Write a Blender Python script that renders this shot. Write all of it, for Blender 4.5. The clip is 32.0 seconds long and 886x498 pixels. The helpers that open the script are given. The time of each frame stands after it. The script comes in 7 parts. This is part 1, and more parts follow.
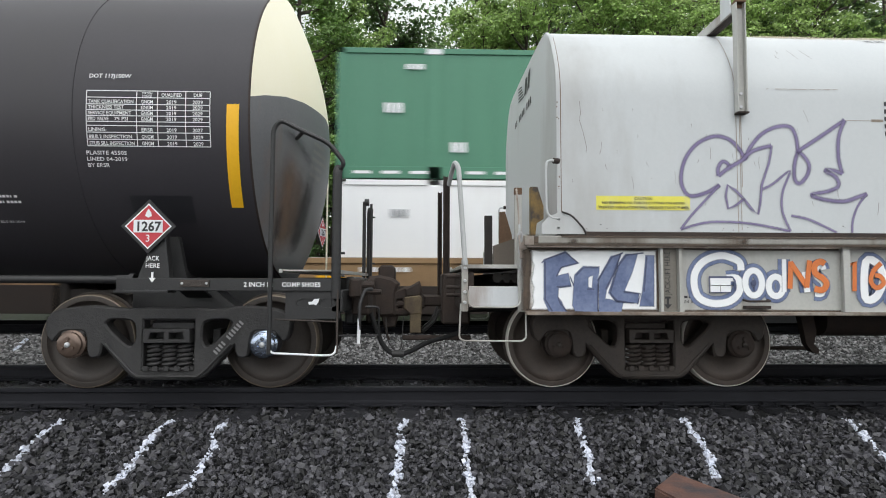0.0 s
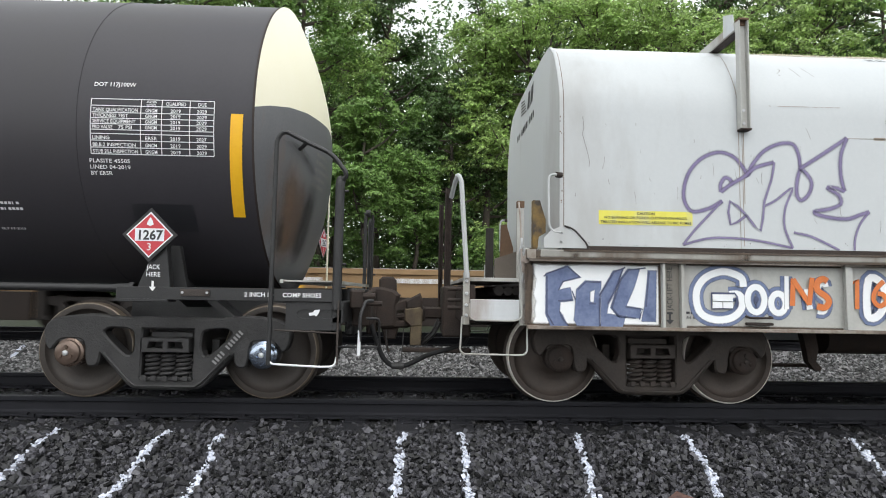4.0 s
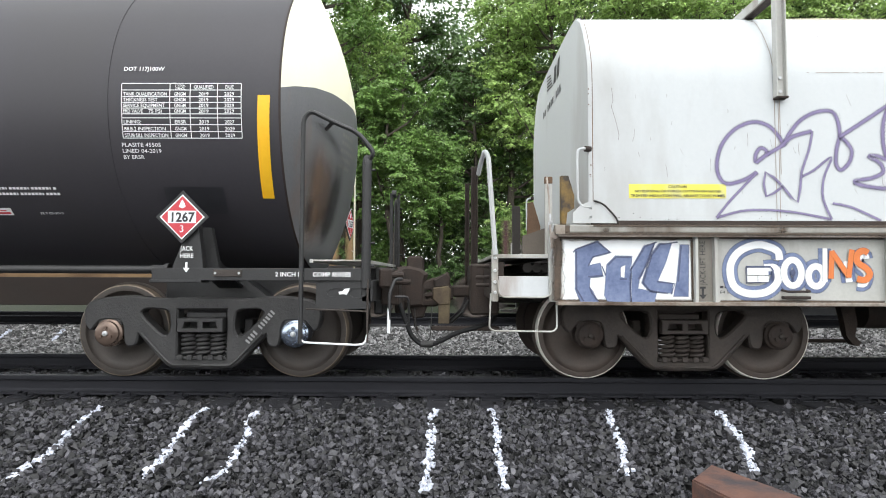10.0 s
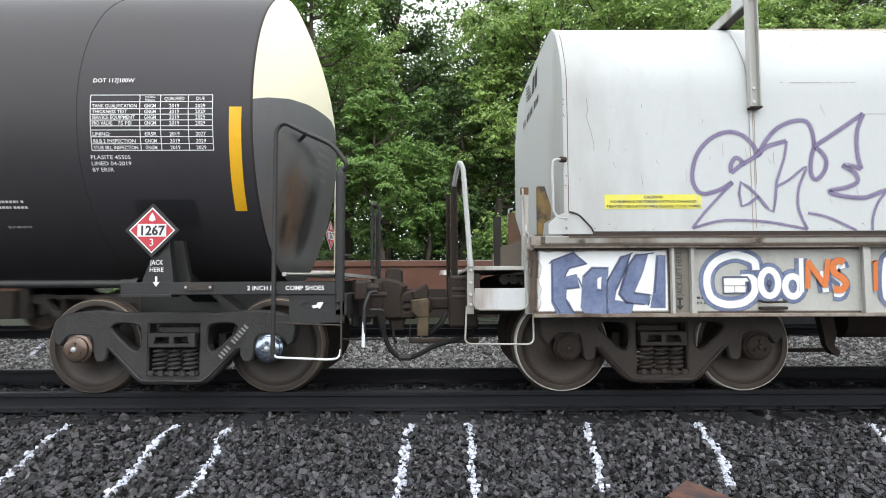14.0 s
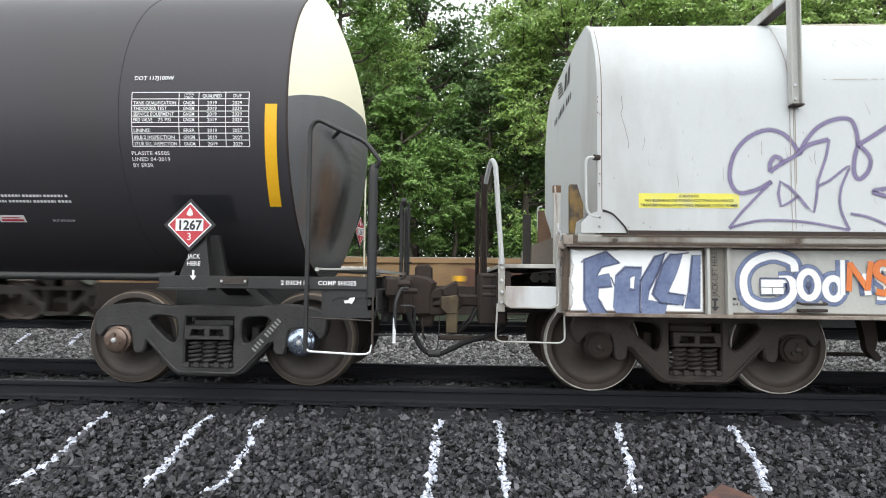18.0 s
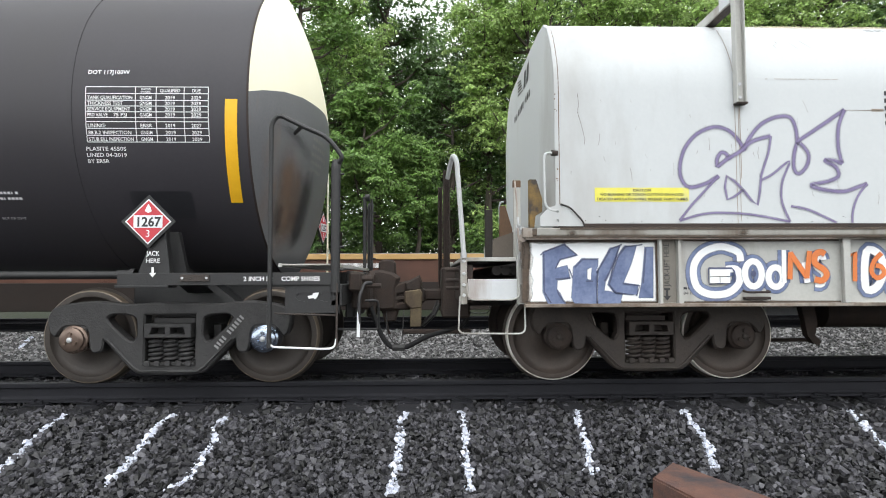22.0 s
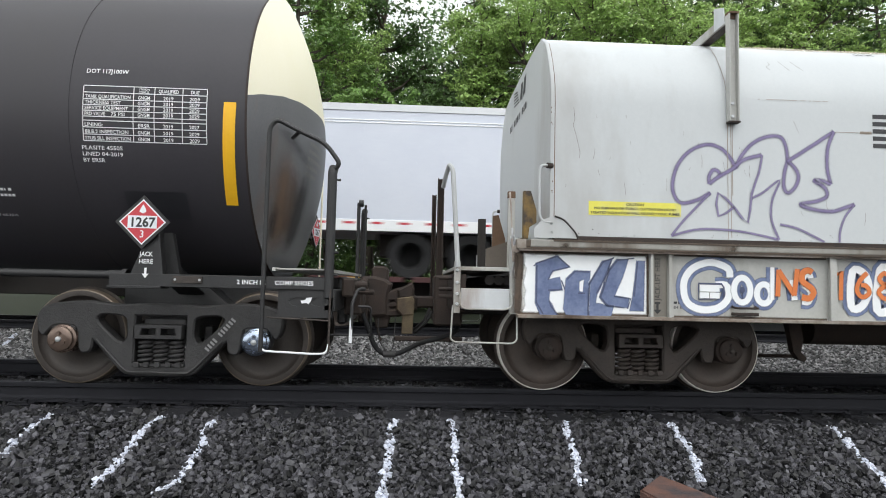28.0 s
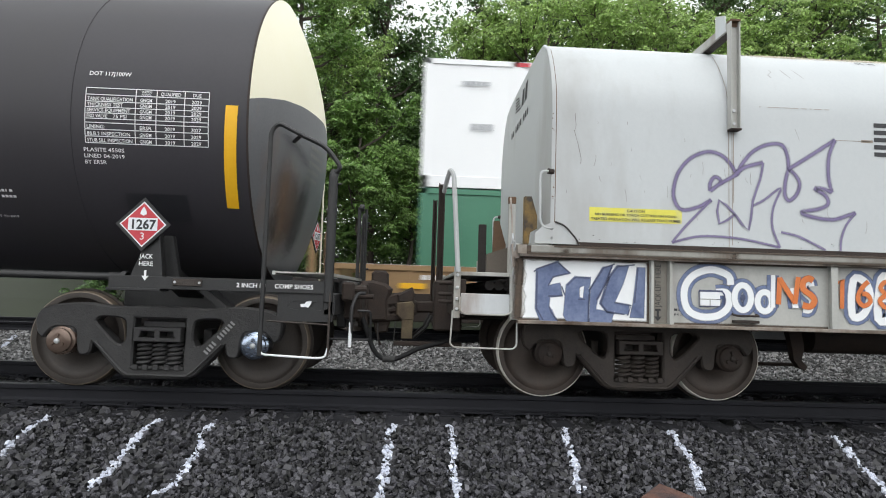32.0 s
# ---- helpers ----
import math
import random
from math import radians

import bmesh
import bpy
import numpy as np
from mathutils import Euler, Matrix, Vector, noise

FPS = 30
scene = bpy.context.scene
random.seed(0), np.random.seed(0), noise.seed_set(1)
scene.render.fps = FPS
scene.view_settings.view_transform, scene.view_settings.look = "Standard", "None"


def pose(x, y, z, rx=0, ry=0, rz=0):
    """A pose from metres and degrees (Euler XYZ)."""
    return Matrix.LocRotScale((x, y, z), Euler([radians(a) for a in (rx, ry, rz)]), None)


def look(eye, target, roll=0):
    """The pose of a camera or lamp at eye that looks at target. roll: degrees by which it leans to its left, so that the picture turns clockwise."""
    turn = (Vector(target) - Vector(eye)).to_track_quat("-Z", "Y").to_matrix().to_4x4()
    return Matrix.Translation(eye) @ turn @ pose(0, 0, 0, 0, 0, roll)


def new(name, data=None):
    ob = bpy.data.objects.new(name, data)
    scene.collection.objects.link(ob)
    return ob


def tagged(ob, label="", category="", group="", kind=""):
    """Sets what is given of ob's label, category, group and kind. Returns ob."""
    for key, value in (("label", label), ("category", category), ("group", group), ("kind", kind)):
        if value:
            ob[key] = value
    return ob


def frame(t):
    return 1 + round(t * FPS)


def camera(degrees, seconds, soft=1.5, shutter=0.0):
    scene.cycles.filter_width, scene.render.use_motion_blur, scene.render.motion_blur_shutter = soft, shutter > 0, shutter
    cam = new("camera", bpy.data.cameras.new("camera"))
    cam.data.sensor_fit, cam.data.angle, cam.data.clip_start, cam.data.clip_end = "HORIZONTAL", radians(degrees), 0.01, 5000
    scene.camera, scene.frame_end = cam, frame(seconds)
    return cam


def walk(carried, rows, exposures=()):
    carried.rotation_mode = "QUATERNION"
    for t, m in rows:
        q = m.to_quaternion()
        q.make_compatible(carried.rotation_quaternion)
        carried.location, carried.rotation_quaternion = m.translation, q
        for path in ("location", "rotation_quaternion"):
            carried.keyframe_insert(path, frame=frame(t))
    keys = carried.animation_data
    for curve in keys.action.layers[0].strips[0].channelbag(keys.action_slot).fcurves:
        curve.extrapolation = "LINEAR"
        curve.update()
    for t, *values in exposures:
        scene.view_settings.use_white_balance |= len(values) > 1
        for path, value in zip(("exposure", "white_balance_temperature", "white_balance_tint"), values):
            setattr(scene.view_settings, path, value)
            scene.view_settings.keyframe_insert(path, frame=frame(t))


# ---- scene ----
cam = camera(76, 32.0, soft=1.0, shutter=0.25)
PATH = [
    (0, look((-0.073, -6.519, 1.054), (-0.012, -4.523, 1.168), 0.2)),
    (0.5, look((-0.072, -6.521, 1.036), (0.002, -4.526, 1.161), 0.4)),
    (1, look((-0.058, -6.522, 1.039), (0.021, -4.527, 1.168), 0.5)),
    (1.5, look((-0.05, -6.518, 1.055), (0.032, -4.524, 1.184), 0.5)),
    (2, look((-0.055, -6.514, 1.051), (0.029, -4.521, 1.188), 0.5)),
    (2.5, look((-0.063, -6.505, 1.059), (0.017, -4.512, 1.201), 0.4)),
    (3, look((-0.068, -6.502, 1.055), (0.006, -4.509, 1.207), 0.4)),
    (3.5, look((-0.085, -6.504, 1.064), (-0.017, -4.511, 1.218), 0.8)),
    (5.5, look((-0.113, -6.513, 1.038), (-0.067, -4.519, 1.19), 1.1)),
    (6, look((-0.134, -6.498, 1.006), (-0.124, -4.5, 1.095), 1.1)),
    (6.5, look((-0.116, -6.51, 1.014), (-0.133, -4.511, 1.07), 0.5)),
    (7, look((-0.11, -6.511, 1.021), (-0.131, -4.512, 1.082), 0.1)),
    (7.5, look((-0.131, -6.504, 1.021), (-0.15, -4.505, 1.085), 0.0)),
    (8, look((-0.13, -6.502, 1.017), (-0.153, -4.504, 1.092), 0.2)),
    (8.5, look((-0.13, -6.499, 1.023), (-0.153, -4.5, 1.103), 0.4)),
    (9, look((-0.133, -6.495, 1.025), (-0.158, -4.497, 1.11), 0.4)),
    (9.5, look((-0.137, -6.49, 1.017), (-0.161, -4.492, 1.108), 0.4)),
    (10, look((-0.132, -6.494, 1.019), (-0.152, -4.496, 1.111), 0.2)),
    (10.5, look((-0.136, -6.498, 1.019), (-0.154, -4.501, 1.114), 0.2)),
    (11, look((-0.145, -6.501, 1.024), (-0.161, -4.504, 1.123), 0.3)),
    (11.5, look((-0.137, -6.505, 1.025), (-0.15, -4.508, 1.127), 0.1)),
    (12, look((-0.08, -6.471, 1.036), (-0.089, -4.474, 1.143), -0.5)),
    (12.5, look((-0.004, -6.445, 1.056), (-0.009, -4.449, 1.173), -0.9)),
    (13, look((0.006, -6.444, 1.055), (0.009, -4.447, 1.178), -0.7)),
    (13.5, look((0.006, -6.443, 1.053), (0.016, -4.447, 1.177), -0.5)),
    (14, look((0.022, -6.434, 1.046), (0.028, -4.438, 1.171), -0.2)),
    (14.5, look((0.005, -6.432, 1.043), (-0.009, -4.436, 1.163), -0.1)),
    (16.5, look((-0.021, -6.442, 1.046), (-0.075, -4.446, 1.162), 0.2)),
    (17, look((-0.021, -6.443, 1.042), (-0.087, -4.448, 1.16), 0.3)),
    (17.5, look((-0.027, -6.439, 1.047), (-0.1, -4.444, 1.163), 0.4)),
    (18, look((-0.041, -6.445, 1.047), (-0.12, -4.45, 1.161), 0.6)),
    (18.5, look((-0.04, -6.451, 1.043), (-0.125, -4.457, 1.159), 0.6)),
    (19, look((-0.039, -6.457, 1.047), (-0.128, -4.462, 1.162), 0.7)),
    (19.5, look((-0.041, -6.45, 1.04), (-0.131, -4.456, 1.159), 0.7)),
    (20, look((-0.021, -6.452, 1.044), (-0.108, -4.457, 1.161), 0.9)),
    (20.5, look((-0.02, -6.454, 1.041), (-0.087, -4.459, 1.158), 1.0)),
    (21, look((-0.02, -6.465, 1.043), (-0.077, -4.469, 1.159), 0.9)),
    (21.5, look((-0.024, -6.502, 1.025), (-0.036, -4.505, 1.136), 0.2)),
    (22, look((-0.027, -6.525, 1.018), (0.02, -4.528, 1.122), -0.2)),
    (22.5, look((-0.018, -6.538, 1.023), (0.05, -4.542, 1.128), -0.4)),
    (23, look((-0.039, -6.554, 1.023), (0.048, -4.559, 1.121), -0.0)),
    (23.5, look((-0.044, -6.564, 1.021), (0.045, -4.568, 1.114), 0.4)),
    (24, look((-0.053, -6.559, 1.022), (0.026, -4.562, 1.115), 0.4)),
    (24.5, look((-0.045, -6.555, 1.023), (0.029, -4.559, 1.127), 0.3)),
    (25, look((-0.041, -6.548, 1.028), (0.031, -4.552, 1.136), 0.2)),
    (25.5, look((-0.049, -6.55, 1.024), (0.027, -4.555, 1.137), 0.2)),
    (27.5, look((-0.071, -6.551, 1.031), (0.004, -4.556, 1.156), 1.2)),
    (28, look((-0.066, -6.555, 1.034), (0.016, -4.561, 1.161), 1.3)),
    (28.5, look((-0.059, -6.559, 1.033), (0.029, -4.565, 1.162), 1.3)),
    (29, look((-0.066, -6.565, 1.028), (0.026, -4.572, 1.162), 1.6)),
    (29.5, look((-0.075, -6.565, 1.032), (0.022, -4.572, 1.169), 1.8)),
    (30, look((-0.074, -6.559, 1.03), (0.022, -4.566, 1.172), 1.8)),
    (30.5, look((-0.069, -6.558, 1.031), (0.026, -4.565, 1.175), 1.5)),
    (31, look((-0.061, -6.547, 1.036), (0.038, -4.555, 1.186), 1.3)),
    (31.5, look((-0.058, -6.553, 1.029), (0.031, -4.561, 1.183), 1.3)),
    (32, look((-0.062, -6.549, 1.027), (0.017, -4.556, 1.174), 1.8)),
]
EXPOSURE = [
    (0.0, -0.75, 6350, 7),
    (1.0, -0.9, 6350, 7),
    (2.0, -0.68, 6350, 7),
    (3.0, -0.58, 6350, 7),
    (6.0, -0.4, 6350, 7),
    (7.0, -0.2, 6350, 7),
    (9.0, -0.1, 6350, 7),
    (11.0, -0.12, 6350, 7),
    (13.0, -0.28, 6350, 7),
    (17.0, -0.32, 6350, 7),
    (22.5, -0.28, 6350, 7),
    (23.0, -0.2, 6350, 7),
    (24.0, -0.53, 6350, 7),
    (25.0, -0.82, 6350, 7),
    (28.0, -0.62, 6350, 7),
    (29.0, -0.75, 6350, 7),
    (30.0, -0.86, 6350, 7),
    (31.0, -0.8, 6350, 7),
    (32.0, -0.68, 6350, 7),
]
walk(cam, PATH, EXPOSURE)

# ---- light: a bright overcast sky ----
world = bpy.data.worlds.new("sky")
scene.world = world
world.use_nodes = True
wn, wl = world.node_tree.nodes, world.node_tree.links
sky = wn.new("ShaderNodeTexSky")
sky.sky_type = "NISHITA"
sky.sun_disc = False
sky.sun_elevation = radians(57)
sky.sun_rotation = radians(176)
sky.air_density, sky.dust_density, sky.ozone_density = 1.0, 4.0, 1.0
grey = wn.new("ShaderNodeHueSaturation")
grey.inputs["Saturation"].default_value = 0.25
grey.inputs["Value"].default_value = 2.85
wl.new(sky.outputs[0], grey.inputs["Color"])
# a closed, even layer of cloud over most of the sky
cloud = wn.new("ShaderNodeMix")
cloud.data_type = "RGBA"
cloud.inputs["Factor"].default_value = 0.6
cloud.inputs["B"].default_value = (22.4, 22.2, 22.0, 1)
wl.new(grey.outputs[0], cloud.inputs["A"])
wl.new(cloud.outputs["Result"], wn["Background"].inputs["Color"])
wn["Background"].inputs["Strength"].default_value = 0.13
sun_data = bpy.data.lights.new("sun", "SUN")
sun_data.energy, sun_data.angle, sun_data.color = 0.3, radians(60), (1.0, 0.985, 0.96)
sun = new("sun", sun_data)
sun.matrix_world = look((1, -14, 22), (0, 0, 0))


# ---- mesh helpers ----
def thing(name, x, y, z, label, category, group="", kind=""):
    """An Empty at the base of a thing; its parts are built in world coordinates and moved into its space."""
    ob = new(name)
    ob.location = (x, y, z)
    ob.empty_display_size = 0.2
    return tagged(ob, label, category, group, kind)


def base_of(parent):
    x = Vector((0, 0, 0))
    while parent:
        x += parent.location
        parent = parent.parent
    return x


def part(name, bm, material, parent=None, label="", smooth=False):
    """Links a bmesh as one mesh object under a thing or a part."""
    me = bpy.data.meshes.new(name)
    if parent:
        bmesh.ops.translate(bm, vec=-base_of(parent), verts=bm.verts)
    if smooth:
        for f in bm.faces:
            f.smooth = True
    bm.normal_update()
    bm.to_mesh(me)
    bm.free()
    for m in material if isinstance(material, (list, tuple)) else [material]:
        me.materials.append(m)
    ob = new(name, me)
    ob.parent = parent
    if smooth:
        me.set_sharp_from_angle(angle=radians(40))
    return tagged(ob, label)


def mesh_part(name, verts, faces, material, parent=None, label="", slots=None, density=None):
    me = bpy.data.meshes.new(name)
    if parent:
        b = base_of(parent)
        verts = [(v[0] - b.x, v[1] - b.y, v[2] - b.z) for v in verts]
    me.from_pydata(verts, [], faces)
    for m in material if isinstance(material, (list, tuple)) else [material]:
        me.materials.append(m)
    if slots is not None:
        me.polygons.foreach_set("material_index", slots)
    if density is not None:
        me.attributes.new("spray", "FLOAT", "POINT").data.foreach_set("value", density)
    me.update()
    ob = new(name, me)
    ob.parent = parent
    return tagged(ob, label)


def bm_new():
    return bmesh.new()


def box(bm, x0, x1, y0, y1, z0, z1, bevel=0.0):
    m = Matrix.LocRotScale(((x0 + x1) / 2, (y0 + y1) / 2, (z0 + z1) / 2), None, (abs(x1 - x0), abs(y1 - y0), abs(z1 - z0)))
    made = bmesh.ops.create_cube(bm, size=1, matrix=m)
    if bevel:
        edges = list({e for v in made["verts"] for e in v.link_edges})
        bmesh.ops.bevel(bm, geom=edges, offset=bevel, segments=1, affect="EDGES")
    return bm


def turned_box(bm, centre, size, m3, bevel=0.0):
    m = Matrix.Translation(centre) @ m3.to_4x4() @ Matrix.Diagonal((*size, 1))
    made = bmesh.ops.create_cube(bm, size=1, matrix=m)
    if bevel:
        bmesh.ops.bevel(bm, geom=list({e for v in made["verts"] for e in v.link_edges}), offset=bevel, segments=1, affect="EDGES")
    return bm


def rod(bm, a, b, r, seg=10, r2=None):
    a, b = Vector(a), Vector(b)
    d = b - a
    m = Matrix.Translation((a + b) / 2) @ d.to_track_quat("Z", "Y").to_matrix().to_4x4()
    bmesh.ops.create_cone(bm, cap_ends=True, segments=seg, radius1=r, radius2=r if r2 is None else r2, depth=d.length, matrix=m)
    return bm


def rounded(points, radius, steps=4):
    """A polyline with its inner corners rounded."""
    pts = [Vector(p) for p in points]
    out = [pts[0]]
    for a, b, c in zip(pts, pts[1:], pts[2:]):
        u, w = (a - b), (c - b)
        r = min(radius, u.length / 2.01, w.length / 2.01)
        p, q = b + u.normalized() * r, b + w.normalized() * r
        for i in range(steps + 1):
            t = i / steps
            out.append(p * (1 - t) ** 2 + b * 2 * t * (1 - t) + q * t * t)
    out.append(pts[-1])
    return out


def tube(bm, points, r, seg=8, closed=False):
    pts = [Vector(p) for p in points]
    rings, up = [], None
    n = len(pts)
    for i, p in enumerate(pts):
        d = (pts[(i + 1) % n] - pts[i - 1]) if closed else (pts[min(i + 1, n - 1)] - pts[max(i - 1, 0)])
        d.normalize()
        if up is None:
            up = d.orthogonal().normalized()
        up = (up - d * up.dot(d)).normalized()
        side = d.cross(up)
        rings.append([bm.verts.new(p + (up * math.cos(k * math.tau / seg) + side * math.sin(k * math.tau / seg)) * r) for k in range(seg)])
    pairs = list(zip(rings, rings[1:])) + ([(rings[-1], rings[0])] if closed else [])
    for a, b in pairs:
        for k in range(seg):
            bm.faces.new((a[k], a[(k + 1) % seg], b[(k + 1) % seg], b[k]))
    if not closed:
        bm.faces.new(rings[0][::-1])
        bm.faces.new(rings[-1])
    return bm


def lathe(bm, profile, centre, axis="Y", seg=40, slot=None):
    """Turns a profile of (radius, distance along the axis) round an axis through centre."""
    c = Vector(centre)
    rings = []
    for r, d in profile:
        ring = []
        for k in range(seg if r > 1e-6 else 1):
            a = k * math.tau / seg
            u, w = r * math.cos(a), r * math.sin(a)
            ring.append(bm.verts.new(c + Vector({"X": (d, u, w), "Y": (u, d, w), "Z": (u, w, d)}[axis])))
        rings.append(ring)
    for a, b in zip(rings, rings[1:]):
        for k in range(seg):
            quad = [a[k % len(a)], a[(k + 1) % len(a)], b[(k + 1) % len(b)], b[k % len(b)]]
            quad = list(dict.fromkeys(quad))
            if len(quad) > 2:
                bm.faces.new(quad)
    bmesh.ops.recalc_face_normals(bm, faces=bm.faces)
    return bm


def extrude_x(bm, outline, x0, x1):
    """A closed outline of (y, z) drawn out along x."""
    a = [bm.verts.new((x0, y, z)) for y, z in outline]
    b = [bm.verts.new((x1, y, z)) for y, z in outline]
    n = len(a)
    for k in range(n):
        bm.faces.new((a[k], a[(k + 1) % n], b[(k + 1) % n], b[k]))
    bm.faces.new(a[::-1])
    bm.faces.new(b)
    bmesh.ops.recalc_face_normals(bm, faces=bm.faces)
    return bm


def outline_mesh(loops, depth, bevel=0.0, res=2):
    """A flat filled outline with holes, given thickness: verts (u, v, w) and faces."""
    cu = bpy.data.curves.new("outline", "CURVE")
    cu.dimensions, cu.fill_mode, cu.extrude, cu.bevel_depth, cu.bevel_resolution = "2D", "BOTH", depth / 2, bevel, 0
    for loop in loops:
        sp = cu.splines.new("POLY")
        sp.points.add(len(loop) - 1)
        for p, (u, v) in zip(sp.points, loop):
            p.co = (u, v, 0, 1)
        sp.use_cyclic_u = True
    return curve_data(cu)


def curve_data(cu):
    ob = bpy.data.objects.new("temporary", cu)
    scene.collection.objects.link(ob)
    me = bpy.data.meshes.new_from_object(ob.evaluated_get(bpy.context.evaluated_depsgraph_get()))
    verts = [tuple(v.co) for v in me.vertices]
    faces = [tuple(p.vertices) for p in me.polygons]
    bpy.data.objects.remove(ob)
    bpy.data.curves.remove(cu)
    bpy.data.meshes.remove(me)
    return verts, faces


SHARED = {}


def share(key, name, make, parent, shift=(0, 0, 0)):
    """A part that uses one mesh for all its repeats."""
    if key in SHARED:
        ob = new(name, SHARED[key])
        ob.parent = parent
    else:
        ob = make(parent)
        SHARED[key] = ob.data
    ob.location = shift
    return ob


def plate_y(name, loops, y0, y1, material, parent, label="", bevel=0.0):
    """A plate whose outline lies in x and z, between y0 and y1."""
    verts, faces = outline_mesh(loops, abs(y1 - y0) - 2 * bevel, bevel)
    mid = (y0 + y1) / 2
    return mesh_part(name, [(u, mid - w, v) for u, v, w in verts], faces, material, parent, label)


def lettering(text, size, width=None, align="LEFT", bold=0.0):
    """Flat letters as verts (u, v) and faces; width squeezes them to a given length."""
    cu = bpy.data.curves.new("letters", "FONT")
    cu.body, cu.size, cu.align_x, cu.resolution_u = text, size, align, 2
    cu.offset = bold * size
    verts, faces = curve_data(cu)
    if width and verts:
        us = [v[0] for v in verts]
        k = width / max(1e-6, max(us) - min(us))
        u0 = min(us) if align == "LEFT" else 0
        verts = [((v[0] - u0) * k, v[1], 0) for v in verts]
    return [(v[0], v[1]) for v in verts], faces


class Sheet:
    """Gathers flat shapes of one paint and lays them on a surface by a function (u, v) -> (x, y, z)."""

    def __init__(self, place):
        self.place, self.verts, self.faces, self.starts, self.density = place, [], [], [], []

    def add(self, verts, faces, du=0, dv=0, density=None):
        n = len(self.verts)
        self.starts.append((n, len(self.faces)))
        self.verts += [self.place(u + du, v + dv) for u, v in verts]
        self.faces += [tuple(i + n for i in f) for f in faces]
        self.density += density or [1.0] * len(verts)

    def text(self, s, u, v, size, width=None, align="LEFT", bold=0.0):
        self.add(*lettering(s, size, width, align, bold), u, v)

    def bar(self, u0, u1, v0, v1, steps=1):
        verts, faces = [], []
        for k in range(steps + 1):
            v = v0 + (v1 - v0) * k / steps
            verts += [(u0, v), (u1, v)]
        for k in range(steps):
            faces.append((2 * k, 2 * k + 1, 2 * k + 3, 2 * k + 2))
        self.add(verts, faces)

    def stroke(self, points, w, closed=False, smooth=4, soft=0.0, full=1.0):
        """A painted line; soft is the width over which sprayed paint thins out on either side."""
        pts = [Vector(p).to_3d() for p in points]
        if smooth:
            n, fine = len(pts), []
            for i in range(n if closed else n - 1):
                p = [pts[(i + k) % n] if closed else pts[min(max(i + k, 0), n - 1)] for k in (-1, 0, 1, 2)]
                for s in range(smooth):
                    t = s / smooth
                    fine.append(0.5 * (2 * p[1] + (p[2] - p[0]) * t + (2 * p[0] - 5 * p[1] + 4 * p[2] - p[3]) * t * t + (3 * p[1] - p[0] - 3 * p[2] + p[3]) * t ** 3))
            pts = fine + ([] if closed else [pts[-1]])
        n = len(pts)
        across = [(w / 2, 1.0), (-w / 2, 1.0)]
        if soft:
            fade = 4 if soft > 0.04 else 1
            half = [(w / 2 + soft * k / fade, 1 - k / fade) for k in range(fade, -1, -1)]
            across = half + [(-a, b) for a, b in reversed(half)]
        m, verts, density = len(across), [], []
        for i, p in enumerate(pts):
            d = (pts[(i + 1) % n] - pts[i - 1]) if closed else pts[min(i + 1, n - 1)] - pts[max(i - 1, 0)]
            side = Vector((-d.y, d.x, 0)).normalized()
            verts += [tuple((p + side * a).to_2d()) for a, b in across]
            ends = min(1.0, 3.4 * i / n, 3.4 * (n - 1 - i) / n) if full < 0.85 else 1.0
            density += [b * full * ends for a, b in across]
        faces = [(m * i + k, m * i + k + 1, (m * i + m + k + 1) % (m * n), (m * i + m + k) % (m * n)) for i in range(n if closed else n - 1) for k in range(m - 1)]
        self.add(verts, faces, 0, 0, density)

    def fill(self, loops, soft=0.0):
        verts, faces = outline_mesh(loops, 0.0)
        self.add([(u, v) for u, v, w in verts], faces)
        if soft:
            for j, loop in enumerate(loops):
                n = len(loop)
                turn = sum(a[0] * b[1] - b[0] * a[1] for a, b in zip(loop, loop[1:] + loop[:1]))
                k = (1 if turn > 0 else -1) * (-1 if j else 1)
                ring = []
                for i, p in enumerate(loop):
                    d = (Vector(loop[(i + 1) % n]) - Vector(p)).normalized() + (Vector(p) - Vector(loop[i - 1])).normalized()
                    d = d.normalized() if d.length > 0.2 else Vector(loop[(i + 1) % n]) - Vector(loop[i - 1])
                    ring.append((p[0] + d.y * soft * k, p[1] - d.x * soft * k))
                self.add(list(loop) + ring, [(i, (i + 1) % n, n + (i + 1) % n, n + i) for i in range(n)], 0, 0, [1.0] * n + [0.0] * n)
                self.starts.pop()

    def put(self, name, material, parent, label=""):
        return mesh_part(name, self.verts, self.faces, material, parent, label, None, self.density)

    def put_each(self, name, material, parent, label=""):
        """One part for each shape that was added."""
        ends = self.starts[1:] + [(len(self.verts), len(self.faces))]
        for (v0, f0), (v1, f1) in zip(self.starts, ends):
            mesh_part(name, self.verts[v0:v1], [tuple(i - v0 for i in f) for f in self.faces[f0:f1]], material, parent, label, None, self.density[v0:v1])


def on_side(y):
    return lambda u, v: (u, y, v)


def disc(cu, cv, ru, rv=None, n=28):
    return [(cu + ru * math.cos(k * math.tau / n), cv + (rv or ru) * math.sin(k * math.tau / n)) for k in range(n)]


